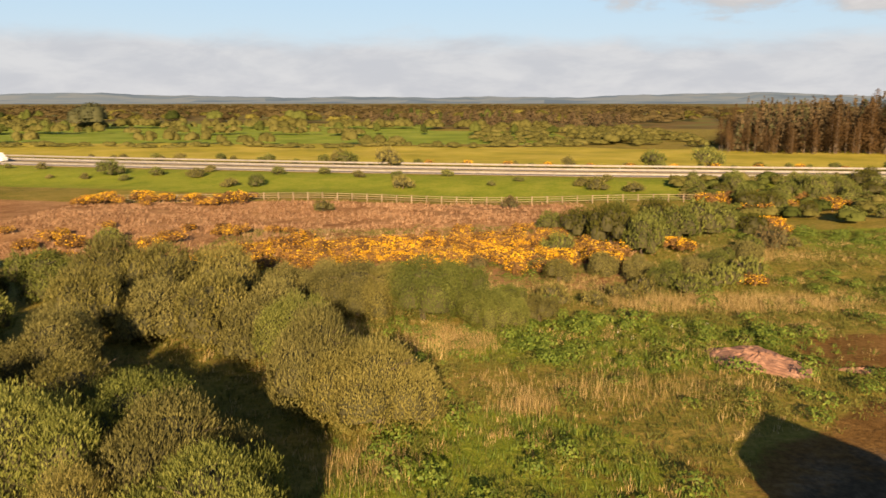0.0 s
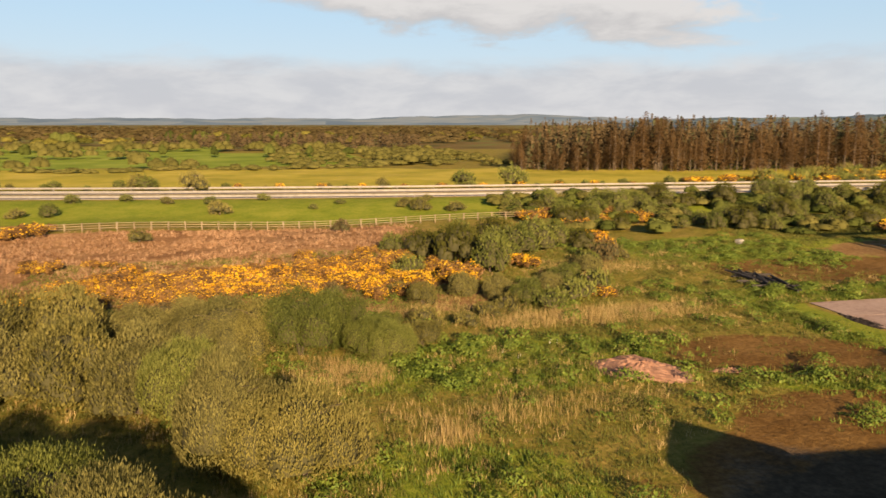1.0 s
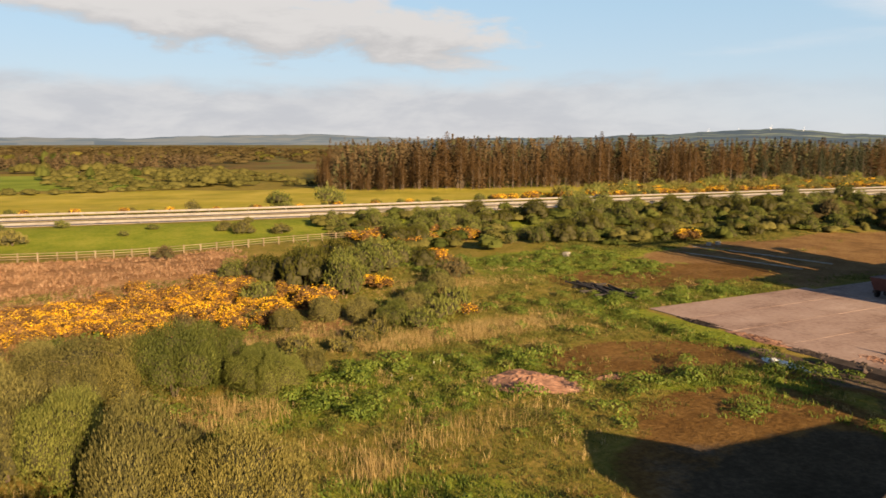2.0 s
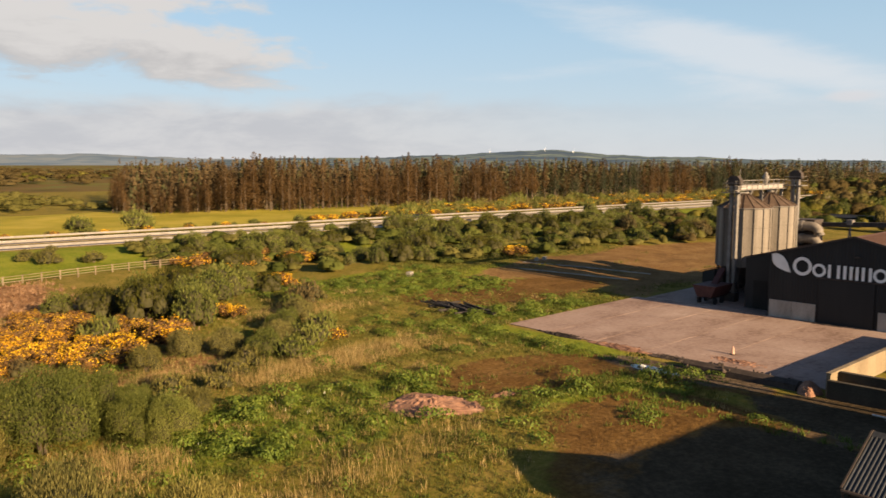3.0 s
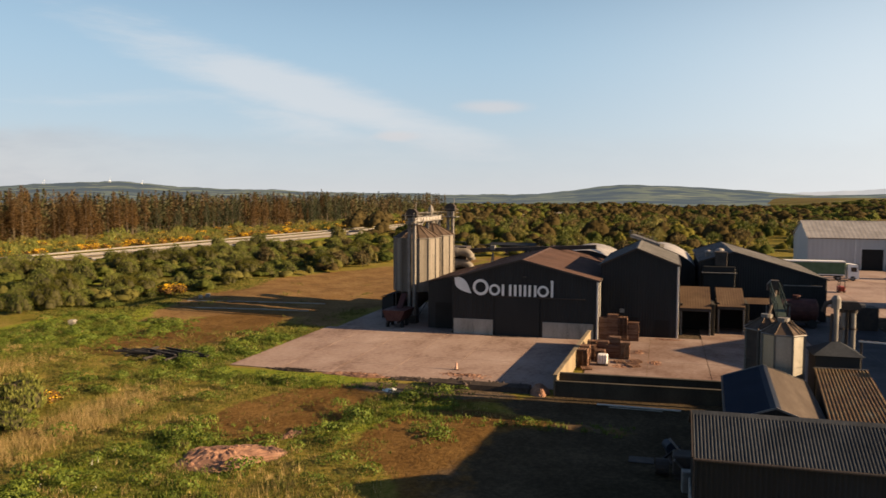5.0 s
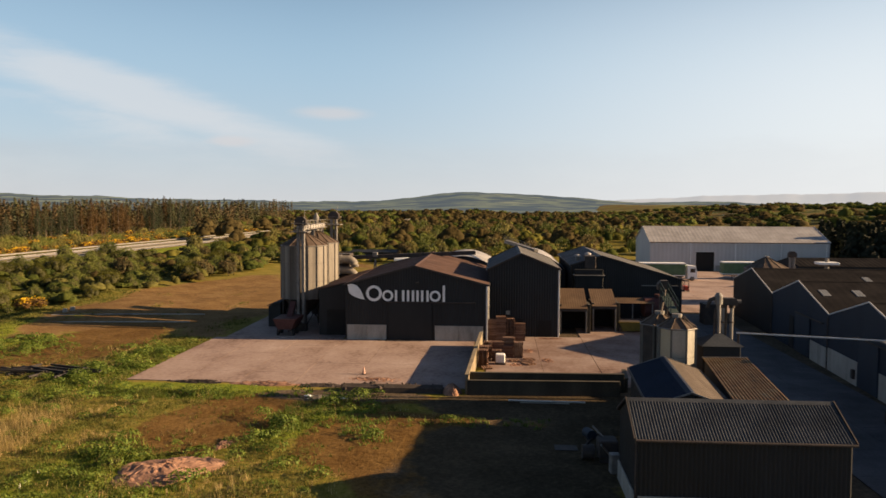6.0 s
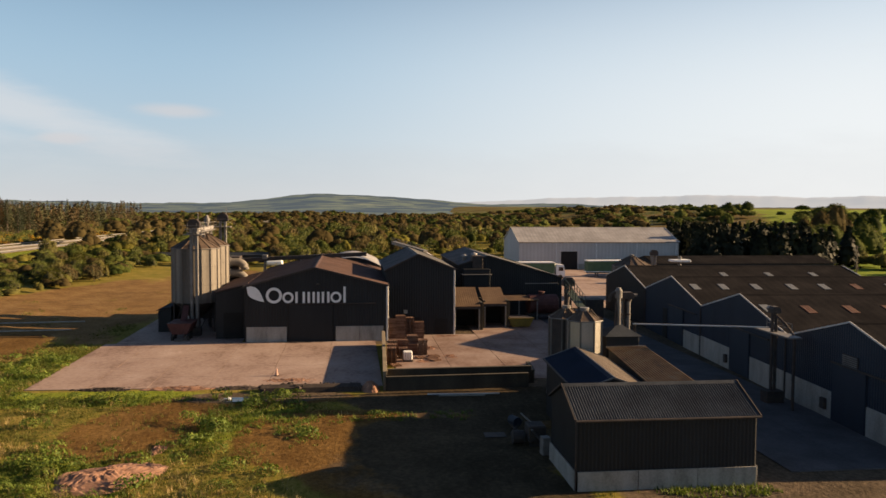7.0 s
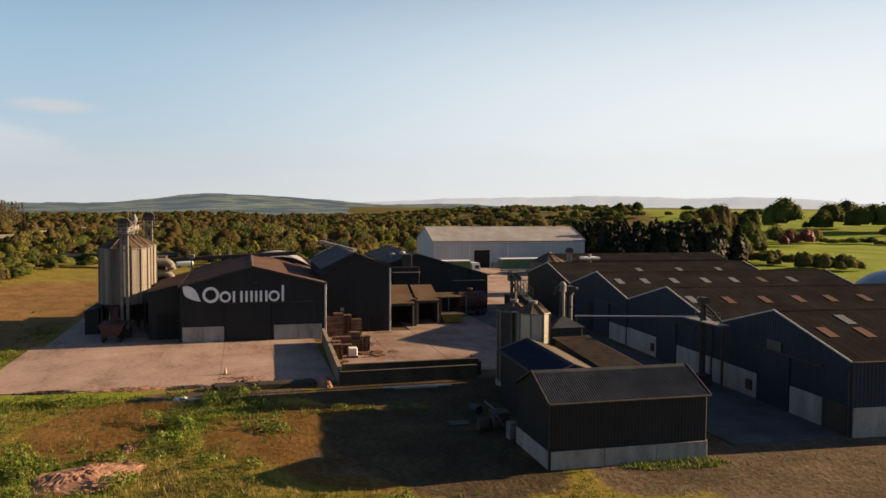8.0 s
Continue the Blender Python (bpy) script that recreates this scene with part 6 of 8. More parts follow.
lorry_trailer("parked trailer with a faded green curtain side", pose(157, -31.5, 0.05, 0, 0, 92), False)
lorry_trailer("parked lorry with green curtain sides and white cab", pose(151.5, 2.9, 0.05, 0, 0, -90), True)
red = thing("forklift", "small red forklift on the far apron", "forklift", pose(128, -4.6, 0.05))
part("body", Shape().box(0, -0.55, 0.25, 1.9, 0.55, 1.1, 0.08), surface("red_paint", [(0.3, 0.05, 0.03), (0.4, 0.08, 0.05)], 1, 6, 0.5, bump=0), red)
part("mast", Shape().box(-0.2, -0.45, 0.1, -0.05, -0.35, 2.2).box(-0.2, 0.35, 0.1, -0.05, 0.45, 2.2), DARKSTEEL, red)
part("roof_guard", Shape().box(0.1, -0.5, 2.0, 1.3, 0.5, 2.08, 0.01).box(0.1, -0.5, 1.1, 0.18, -0.42, 2.0).box(1.22, 0.42, 1.1, 1.3, 0.5, 2.0), DARKSTEEL, red)
wheels(red, [(0.35, -0.6), (0.35, 0.35), (1.5, -0.6), (1.5, 0.35)], 0.28, 0.22)


def car(label, x, off, paint, turn=0.0, van=False):
    ob = thing("van" if van else "car", label, "van" if van else "car", pose(x, float(road_y(x)) + off, 2.27, 0, 0, math.degrees(math.atan2(float(road_y(x + 4) - road_y(x - 4)), 8.0)) + turn), group="motorway traffic")
    if van:
        prof = [(-2.6, 0.35), (2.6, 0.35), (2.6, 1.0), (1.9, 1.3), (1.3, 2.2), (-2.6, 2.3)]
        glass = [(1.88, 1.32), (1.32, 2.15), (0.7, 2.15), (0.7, 1.32)]
    else:
        prof = [(-2.1, 0.3), (2.1, 0.3), (2.15, 0.7), (1.2, 0.92), (0.5, 1.42), (-1.2, 1.45), (-1.9, 0.98), (-2.15, 0.9)]
        glass = [(1.12, 0.95), (0.48, 1.36), (-1.15, 1.38), (-1.7, 0.98)]
    part("body", Shape().prism(prof, "y", -0.85, 0.85), paint, ob)
    part("window", Shape().prism(glass, "y", -0.87, 0.87), GLASS, ob)
    wheels(ob, [(x2, y2) for x2 in (-1.35, 1.35) for y2 in (-0.88, 0.66)], 0.33, 0.22)


car("dark car driving on the motorway", 118, 4.0, GLASS)
car("white van driving on the motorway", -114, -3.6, WHITE, 0, True)
car("pale car far off on the motorway", 196, -4.2, VERGE)

# ---------------------------------------------------------------- field fence
fence = thing("fence", "pale post and rail fence along the heath", "fence")
fp_me = Shape().box(-0.07, -0.07, -0.2, 0.07, 0.07, 1.25, 0.01).mesh("fence_post")
fp_me.materials.append(OLDWOOD)
FX = np.arange(-60, 40.1, 2.4)
for i, x in enumerate(FX):
    y = 128.6 - 0.5 * math.cos(x * 0.05)
    p = part("post", fp_me, None, fence)
    p.location = (x, y, land_at(x, y))
    if i + 1 < len(FX):
        x2 = FX[i + 1]
        y2 = 128.6 - 0.5 * math.cos(x2 * 0.05)
        for h in (0.45, 0.8, 1.15):
            part("rail", Shape().beam((x, y - 0.09, land_at(x, y) + h), (x2, y2 - 0.09, land_at(x2, y2) + h), 0.035, 0.06), OLDWOOD, fence)
# poles and turbines far off
for x, y, h in ((176, -66, 8.5), (196, -92, 8.5), (150, -86, 8), (222, -120, 8.5)):
    u = thing("utility_pole", "wooden pole at the edge of the green field", "pole", pose(x, y, 0), group="utility poles")
    part("shaft", Shape().tube([(0, 0, 0), (0, 0, h)], [0.16, 0.11], 8), OLDWOOD, u)
    part("crossarm", Shape().box(-0.06, -0.8, h - 0.6, 0.06, 0.8, h - 0.45, 0.01), OLDWOOD, u)
for az, d, h0 in ((47.0, 3700, 34), (48.9, 3800, 34), (50.9, 3300, 42), (52.9, 3300, 32)):
    x, y = d * math.sin(radians(az)), d * math.cos(radians(az))
    tb = thing("wind_turbine", "white wind turbine on the far hill", "turbine", pose(x, y, h0, 0, 0, az))
    part("tower", Shape().tube([(0, 0, -30), (0, 0, 28)], [1.1, 0.7], 10), WHITE, tb)
    part("nacelle", Shape().box(-0.8, -1.5, 27.4, 0.8, 2, 29, 0.2), WHITE, tb)
    for k in range(3):
        a = radians(90 + 120 * k + az * 3)
        part("blade", Shape().beam((0, -2, 28.2), (14 * math.cos(a), -2, 28.2 + 14 * math.sin(a)), 0.5, 0.3), WHITE, tb)
# far yard beyond the silos: low black store, log pile and a white tank
far_store = shed("store", "long low black store beyond the sandy yard", pose(207, 96, 0, 0, 0, -90), 34, 6, 2.3, 2.3, 2.9, 3, BLACK, BLACK, pitch=1.0, amp=0.03)
logs = thing("log_pile", "pile of pale brown logs beside the far yard", "timber")
for i in range(24):
    x, y, z = 200 + rr.uniform(-1.6, 1.6), 69 + rr.uniform(-2.5, 2.5), land_at(200, 69) + 0.25 + 0.4 * (i // 9)
    part("log", Shape().tube([(x - 1.4, y - 0.3, z), (x + 1.4, y + 0.3, z + rr.uniform(-0.1, 0.2))], 0.26, 7), WOOD if i % 2 else OLDWOOD, logs)
wt_ = thing("storage_tank", "white cylindrical tank lying in the far yard", "tank", pose(190.5, 59.4, land_at(190.5, 59.4)))
part("shell", Shape().tube([(0, -2.2, 1.15), (0, -1.9, 1.15), (0, 1.9, 1.15), (0, 2.2, 1.15)], [0.5, 0.85, 0.85, 0.5], 16), WHITE, wt_)
for y in (-1.2, 1.2):
    part("saddle", Shape().box(-0.7, y - 0.15, 0, 0.7, y + 0.15, 0.55, 0.02), DARKSTEEL, wt_)
for k, (x, y, rx, ry) in enumerate(((62.5, 28.6, 1.6, 0.7), (57.2, 26.8, 1.5, 0.8), (70.8, 30.8, 0.8, 2.2), (71.2, 25.6, 0.7, 2.0), (54.4, 30.2, 0.9, 1.1), (49.0, 24.2, 1.2, 1.3))):
    heap("dirt_spill", "thin spill of red dust in the pallet yard", x, y, rx, ry, 0.085, CHIPS, 40 + k)
# farmhouse across the field
fhm = thing("farmhouse", "white farmhouse among trees across the field", "house", pose(470, -395, 1, 0, 0, 50))
part("wall", Shape().prism([(0, 0), (9, 0), (9, 6.5), (4.5, 9.8), (0, 6.5)], "x", 0, 18), WHITE, fhm)
part("roof_slope", Shape().sheet((-0.4, -0.5, 6.2), (18.8, 0, 0), (0, 5.0, 3.75), 1.0, 0.03, 0.1), ROOF_GREY, fhm)
part("roof_slope", Shape().sheet((18.4, 9.5, 6.2), (-18.8, 0, 0), (0, -5.0, 3.75), 1.0, 0.03, 0.1), ROOF_GREY, fhm)
for k in range(4):
    part("window", Shape().box(2 + 4 * k, -0.05, 1.2, 3.4 + 4 * k, -0.01, 2.8), GLASS, fhm)

# ---------------------------------------------------------------- plants
def leaf_quads(r, pts, nrm, size, bend=0.7, aspect=0.55, upright=0.0):
    """A small four-cornered leaf at every point, turned roughly outward; upright ones stand along the shoots."""
    n = len(pts)
    d = nrm + r.normal(0, bend, (n, 3))
    d /= np.linalg.norm(d, axis=1, keepdims=True) + 1e-9
    ref = r.normal(0, 1, (n, 3))
    u = np.cross(d, ref)
    if upright:
        u = u / (np.linalg.norm(u, axis=1, keepdims=True) + 1e-9) * (1 - upright) + (nrm * 0.35 + np.array([0, 0, 1.0])) * upright
    u /= np.linalg.norm(u, axis=1, keepdims=True) + 1e-9
    w = np.cross(d, u)
    s = (size * r.uniform(0.6, 1.4, n))[:, None]
    V = np.stack([pts - u * s, pts + w * s * aspect, pts + u * s, pts - w * s * aspect], 1).reshape(-1, 3)
    return V, np.arange(4 * n).reshape(-1, 4)


def crown_points(r, n, rx, ry, h0, h1, lumps, lump, fill=0.35, skirt=0.0):
    """Points and outward ways over a lumpy crown from height h0 to h1."""
    cz, rz = (h0 + h1) / 2, (h1 - h0) / 2
    a = r.normal(0, 1, (lumps, 3))
    a /= np.linalg.norm(a, axis=1, keepdims=True)
    if skirt:
        a[:, 2] = np.abs(a[:, 2]) * (1 - skirt) - skirt * r.uniform(0, 1, lumps) * 0.6
    k = r.uniform(0.55, 0.95, lumps)[:, None]
    c = a * k * np.array([rx, ry, rz]) + np.array([0, 0, cz])
    rad = lump * r.uniform(0.65, 1.25, lumps)
    i = r.integers(0, lumps, n)
    d = r.normal(0, 1, (n, 3))
    d /= np.linalg.norm(d, axis=1, keepdims=True)
    depth = 1 - fill * r.random(n) ** 2
    p = c[i] + d * (rad[i] * depth)[:, None] * np.array([1, 1, 0.9])
    out = 0.7 * d + 0.5 * (p - np.array([0, 0, cz])) / np.array([rx, ry, rz])
    keep = p[:, 2] > 0.05
    return p[keep], out[keep]


def core_mesh(r, x, y, z0, rx, ry, h, n=10, rows=5):
    """Verts and quads of the dense lumpy inside of a crown."""
    ph = r.uniform(0, 6.28, 4)
    V = []
    for j in range(rows + 1):
        e = -0.35 + (math.pi / 2 + 0.35) * j / rows
        for k in range(n):
            a = 6.2832 * k / n
            w = 1 + 0.09 * math.sin(2 * a + ph[0] + 2 * e) + 0.07 * math.sin(3 * a + ph[1]) * math.cos(3 * e + ph[2])
            V.append((x + rx * w * math.cos(e) * math.cos(a), y + ry * w * math.cos(e) * math.sin(a), z0 + h * (0.42 + 0.50 * math.sin(e) * (0.9 + 0.1 * w))))
    Q = [(j * n + k, j * n + (k + 1) % n, (j + 1) * n + (k + 1) % n, (j + 1) * n + k) for j in range(rows) for k in range(n)]
    return np.array(V), np.array(Q)


def trunk_shape(r, h, rad, limbs, spread, stems=1):
    s = Shape()
    for k in range(stems):
        a = r.uniform(0, 6.28)
        lean = (0.0 if stems == 1 else r.uniform(0.15, 0.5)) * spread
        base = (0.15 * rad * 8 * math.cos(a) * (stems > 1), 0.15 * rad * 8 * math.sin(a) * (stems > 1), -0.15)
        mid = (base[0] + lean * 0.4 * math.cos(a), base[1] + lean * 0.4 * math.sin(a), h * 0.5)
        tip = (base[0] + lean * math.cos(a), base[1] + lean * math.sin(a), h)
        s.tube([base, mid, tip], [rad, rad * 0.7, rad * 0.25], 5)
        for j in range(limbs):
            t = r.uniform(0.3, 0.85)
            q = Vector(mid).lerp(Vector(tip), t) if t > 0.5 else Vector(base).lerp(Vector(mid), t * 2)
            b = r.uniform(0, 6.28)
            e = q + Vector((math.cos(b) * spread * r.uniform(0.4, 0.8), math.sin(b) * spread * r.uniform(0.4, 0.8), h * r.uniform(0.12, 0.3)))
            s.tube([q, (q + e) / 2 + Vector((0, 0, 0.1)), e], [rad * 0.4, rad * 0.28, rad * 0.1], 3)
    return s


def lobed_crown(r, n, rx, ry, h, lobes, shoot, core=0.80):
    """A broad crown of overlapping rounded lobes down to the ground: leaf points, their outward ways, and the dense inside as verts and quads."""
    cs = [(0.0, 0.0, h * 0.48, rx * 0.58, ry * 0.58, h * 0.50)]
    for k in range(lobes):
        a = 6.2832 * (k + r.uniform(-0.3, 0.3)) / lobes
        far, up = r.uniform(0.40, 0.72), r.uniform(0.20, 0.56)
        w = r.uniform(0.30, 0.52)
        cs.append((rx * far * math.cos(a), ry * far * math.sin(a), h * up, rx * w, ry * w, h * min(r.uniform(0.30, 0.42), 0.97 - up)))
    cs = np.array(cs)
    area = cs[:, 3] * cs[:, 5]
    i = r.choice(len(cs), n * 2, p=area / area.sum())
    d = r.normal(0, 1, (n * 2, 3))
    d[:, 2] = np.where(d[:, 2] < -0.55, -d[:, 2], d[:, 2])
    d /= np.linalg.norm(d, axis=1, keepdims=True)
    ph = r.uniform(0, 6.28, 4)
    wob = 1 + 0.07 * np.sin(d[:, 0] * 7 + ph[0] + i) * np.sin(d[:, 1] * 7 + ph[1]) + 0.05 * np.sin(d[:, 2] * 11 + ph[2] + 2 * i)
    base = cs[i, :3] + d * cs[i, 3:] * wob[:, None]
    inside = np.zeros(len(base), bool)
    for k, q in enumerate(cs):
        e = (base - q[:3]) / q[3:]
        inside |= ((e * e).sum(1) < 0.86) & (i != k)
    base, d = base[~inside & (base[:, 2] > 0.03)], d[~inside & (base[:, 2] > 0.03)]
    grow = d * 0.5 + np.array([0, 0, 0.8]) + r.normal(0, 0.14, base.shape)
    p = base + grow * (shoot * r.uniform(-0.55, 1.0, len(base)) * r.uniform(0.3, 1.0, len(base)))[:, None]
    V, Q, at = [], [], 0
    for q in cs:
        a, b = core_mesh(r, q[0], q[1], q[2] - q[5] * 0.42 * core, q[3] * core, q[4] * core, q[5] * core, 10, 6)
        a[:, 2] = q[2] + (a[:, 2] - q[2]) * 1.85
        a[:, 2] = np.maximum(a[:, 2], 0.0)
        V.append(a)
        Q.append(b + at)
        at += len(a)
    return p, d + np.array([0, 0, 0.15]), np.concatenate(V), np.concatenate(Q)


def tree_kind(name, label, category, seed, n, rx, ry, h0, h1, lumps, lump, leaf, material, stems=1, rad=0.12, group="", skirt=0.0, bend=0.7, flowers=None, lobes=0):
    r = np.random.default_rng(seed)
    ob = thing(name, label, category, group=group)
    part("trunk", trunk_shape(r, h1 * 0.75, rad, 4, rx * 0.7, stems), BARK, ob)
    if lobes:
        p, o, cv, cq = lobed_crown(r, n, rx, ry, h1, lobes, lump)
    else:
        p, o = crown_points(r, n, rx, ry, h0, h1, lumps, lump, skirt=skirt)
    V, Q = leaf_quads(r, p, o, leaf * 1.35, bend, 0.34, 0.7) if lobes else leaf_quads(r, p, o, leaf, bend)
    if lobes:
        # closed hull under the leaves; its dark colour acts as the crown's inner shade
        part("inner_crown", np_mesh("inner_crown", cv, cq), TWIG_SHADE, ob, "dark inner twigs coloured as the shade behind the leaves")
    me = np_mesh("crown", V, Q)
    part("crown", me, material, ob)
    if flowers:
        m2, share, size = flowers
        p, o = crown_points(np.random.default_rng(seed), int(n * share), rx * 1.02, ry * 1.02, h0, h1 * 1.03, lumps, lump * 1.04, 0.12, skirt)
        top = p[:, 2] > h0 + (h1 - h0) * 0.25
        part("blossom", np_mesh("blossom", *leaf_quads(r, p[top], o[top], size, 0.9, 0.8)), m2, ob, "golden gorse flowers in bloom")
    return ob


def plant(kinds, spots, seed, jitter=0.25, sink=0.0):
    """Puts copies of the kinds at spots (x, y, size); the first use of a kind is the kind itself."""
    r = random.Random(seed)
    for x, y, s in spots:
        k = r.choice(kinds)
        m = pose(x, y, land_at(x, y) - sink, 0, 0, r.uniform(0, 360))
        ob = copy_thing(k, m)
        q = s * (1 + r.uniform(-jitter, jitter) * 0.6)
        ob.scale = (q * r.uniform(0.88, 1.15), q * r.uniform(0.88, 1.15), q * r.uniform(0.86, 1.14))


def planted_stuff(name, label, kinds, spots, seed, category):
    """Far plants of one kind joined into one object for each of their materials."""
    r = random.Random(seed)
    found = {}
    for x, y, s in spots:
        k = r.choice(kinds)
        q = s * (1 + r.uniform(-0.15, 0.15))
        a = r.uniform(0, 6.28)
        rot = np.array([[math.cos(a), -math.sin(a), 0], [math.sin(a), math.cos(a), 0], [0, 0, r.uniform(0.9, 1.12)]]) * q
        for o in k.children:
            if o.name.startswith(("trunk", "inner_crown")):
                continue
            me = o.data
            co = np.empty(len(me.vertices) * 3, np.float32)
            me.vertices.foreach_get("co", co)
            li = np.empty(len(me.loops), np.int32)
            me.loops.foreach_get("vertex_index", li)
            got = found.setdefault((o.name.split(".")[0], me.materials[0]), [[], [], 0])
            quads = co.reshape(-1, 3)[li.reshape(-1, 4)][r.randrange(3)::3]
            mid = quads.mean(1, keepdims=True)
            quads = ((quads - mid) * 1.55 + mid).reshape(-1, 3)
            got[0].append(quads @ rot.T + np.array([x, y, land_at(x, y)]))
            got[1].append(np.arange(len(quads)).reshape(-1, 4) + got[2])
            got[2] += len(quads)
    for (kind, mat), (V, Q, n) in found.items():
        tagged(part(name, np_mesh(name, np.concatenate(V), np.concatenate(Q)), mat), label if kind != "blossom" else "golden flowers of " + label, category, kind="stuff")


def discard(kinds):
    for k in kinds:
        for o in (*k.children_recursive, k):
            bpy.data.objects.remove(o)


vr = random.Random(21)
# --- willow thicket in the foreground
LEAF_GREY = surface("grey_brown_willow_leaves", [(0.058, 0.056, 0.015), (0.114, 0.107, 0.028), (0.180, 0.162, 0.050)], 0.30, 3.0, 0.75, bump=0, rnd=0.35, island=0.5, spread=0.6, two_sided=0.28)
WLAB = (("dense olive willow bush in evening sun", LEAF_OLIVE), ("grey-green willow bush with upright shoots", LEAF_GREEN), ("brownish budding willow bush", LEAF_GREY))
WILLOW = [tree_kind("willow_bush", lab + " in a thicket", "bush", 30 + i, 20000, 2.95, 2.95, -0.6, 4.5, 70, 0.5, 0.062, mat, 5, 0.09, "willow thicket", 0.45, 0.42, lobes=7) for i, (lab, mat) in enumerate(WLAB)]
WILLOW_B = [tree_kind("willow_bush", lab + " in a thicket", "bush", 40 + i, 6500, 2.95, 2.95, -0.6, 4.5, 70, 0.5, 0.1, mat, 5, 0.09, "willow thicket", 0.45, 0.42, lobes=7) for i, (lab, mat) in enumerate(WLAB)]
spots = [(-4.6, 41.5, 1.15), (-8.3, 44.2, 1.0), (-15.0, 35.8, 1.1), (-19.3, 38.4, 1.15), (-11.8, 31.9, 1.05), (-8.9, 28.0, 0.95), (-13.6, 27.4, 1.0), (-17.8, 31.0, 1.1), (-22.8, 33.5, 1.1),
         (-10.8, 49.6, 0.9), (-13.6, 52.4, 0.9), (-23.5, 45.0, 1.05), (-27.0, 38.5, 1.1), (-13.8, 56.0, 0.9), (-18.2, 55.6, 1.05), (-22.5, 56.5, 1.1), (-27.0, 55.0, 1.05),
         (-24.5, 64.5, 1.1), (-30.0, 66.0, 1.1), (-36.5, 67.5, 1.1), (-34.0, 52.0, 1.0), (-31.5, 45.0, 1.05), (-39.5, 55.0, 1.1), (-42.0, 66.0, 1.1), (-20.0, 66.0, 0.9), (-30.5, 33.0, 1.0),
         (-45, 60, 1.1), (-46, 52, 1.1), (-39, 46, 1.0), (-37, 39, 1.1), (-15.8, 68.0, 0.85)]
plant(WILLOW, [q for q in spots if q[1] < 50 and q[0] > -28], 3)
plant(WILLOW_B, [q for q in spots if not (q[1] < 50 and q[0] > -28)], 5)
mid = [(-6.4, 63.2, 1.0), (-3.6, 62.3, 0.95), (-9.0, 64.0, 0.95), (-1.0, 64.2, 0.8), (1.0, 60.2, 0.62), (-11.8, 65.8, 0.85), (3.4, 66.5, 0.5)]
mid += [(2.3, 58.8, 0.72), (12.8, 78.0, 0.6), (15.8, 76.2, 0.5), (17.7, 73.1, 0.5), (24.5, 80.6, 0.5), (28.6, 84.0, 0.55), (20.8, 76.0, 0.42), (8.4, 75.6, 0.5), (5.4, 62.0, 0.42)]
plant([WILLOW[0], WILLOW[2], WILLOW[1]], mid[:8], 4)
plant(WILLOW_B, mid[8:], 27)
# --- medium trees and bushes beyond
TREE = [tree_kind("tree", lab, "tree", 50 + i, 1400, 2.7, 2.7, -0.8, 4.4, 46, 0.55, 0.155, mat, 3, 0.1, "scrub trees", 0.4, 0.6, lobes=8)
        for i, (lab, mat) in enumerate((("leafy green scrub tree in a row", LEAF_GREEN), ("yellow-green scrub tree in a row", FAR_OLIVE), ("dense green scrub tree in a row", LEAF_GREEN)))]
BUSH = [tree_kind("bush", lab, "bush", 60 + i, 480, 1.3, 1.3, -0.2, 1.5, 22, 0.28, 0.11, mat, 3, 0.05, "scattered bushes", 0.4, 0.6, lobes=6)
        for i, (lab, mat) in enumerate((("rounded dark green bush in grass", LEAF_GREEN), ("small olive green bush in grass", LEAF_OLIVE), ("small brown-green bush in grass", LEAF_BROWN)))]
clump = [(18.6, 87.5, 0.95), (16.0, 93.0, 1.0), (20.6, 93.2, 1.0), (24.0, 95.0, 0.95), (13.0, 98.0, 0.85), (18.0, 99.0, 1.0), (27.5, 99.0, 0.95), (31.0, 101.5, 0.9), (23.0, 101.0, 1.0), (9.6, 100.5, 0.7), (34.5, 99.8, 0.6)]
plant(TREE, clump, 6)
row = []
for k in range(250):
    t = vr.random()
    x = 36 + t * 150
    lo, hi = 108 - 0.12 * (x - 40), float(road_y(x)) - 15
    y = lo + (hi - lo) * vr.random() ** 0.9
    if 36 < x < 48 and y < 112:
        continue
    row.append((x, y, vr.choice((0.42, 0.5, 0.58, 0.66, 0.74, 0.86))))
plant(TREE + BUSH[:1], row, 7)
low_scrub = []
for k in range(420):
    x = 34 + 152 * vr.random()
    lo, hi = 106 - 0.12 * (x - 40), float(road_y(x)) - 14
    low_scrub.append((x, lo + (hi - lo) * vr.random() ** 0.8, vr.uniform(1.3, 2.8), vr.uniform(0.9, 2.3)))
# --- bushes on the motorway bank, in the meadow and in the rough
bank = [(x + vr.uniform(-2, 2), float(road_y(x)) - vr.uniform(13, 32), vr.uniform(0.4, 1.1)) for x in range(-110, 60, 8)]
bank += [(-12.5, 144.5, 2.0), (-40, 148, 1.5), (-74, 162, 1.8), (-64, 160, 1.3), (-55, 158, 1.2), (22, 142, 1.4), (28, 140, 1.2)]
plant(BUSH[:2], bank, 8)
verge = [(x + vr.uniform(-3, 3), float(road_y(x)) + vr.uniform(12, 17), vr.uniform(0.5, 1.3)) for x in range(-100, 330, 6)]
verge += [(40, 181, 3.0), (52, 180, 2.6), (-19, 182, 2.3), (-29, 186, 2.2), (-31, 187, 2.0)]
plant(BUSH[:2], verge, 9)
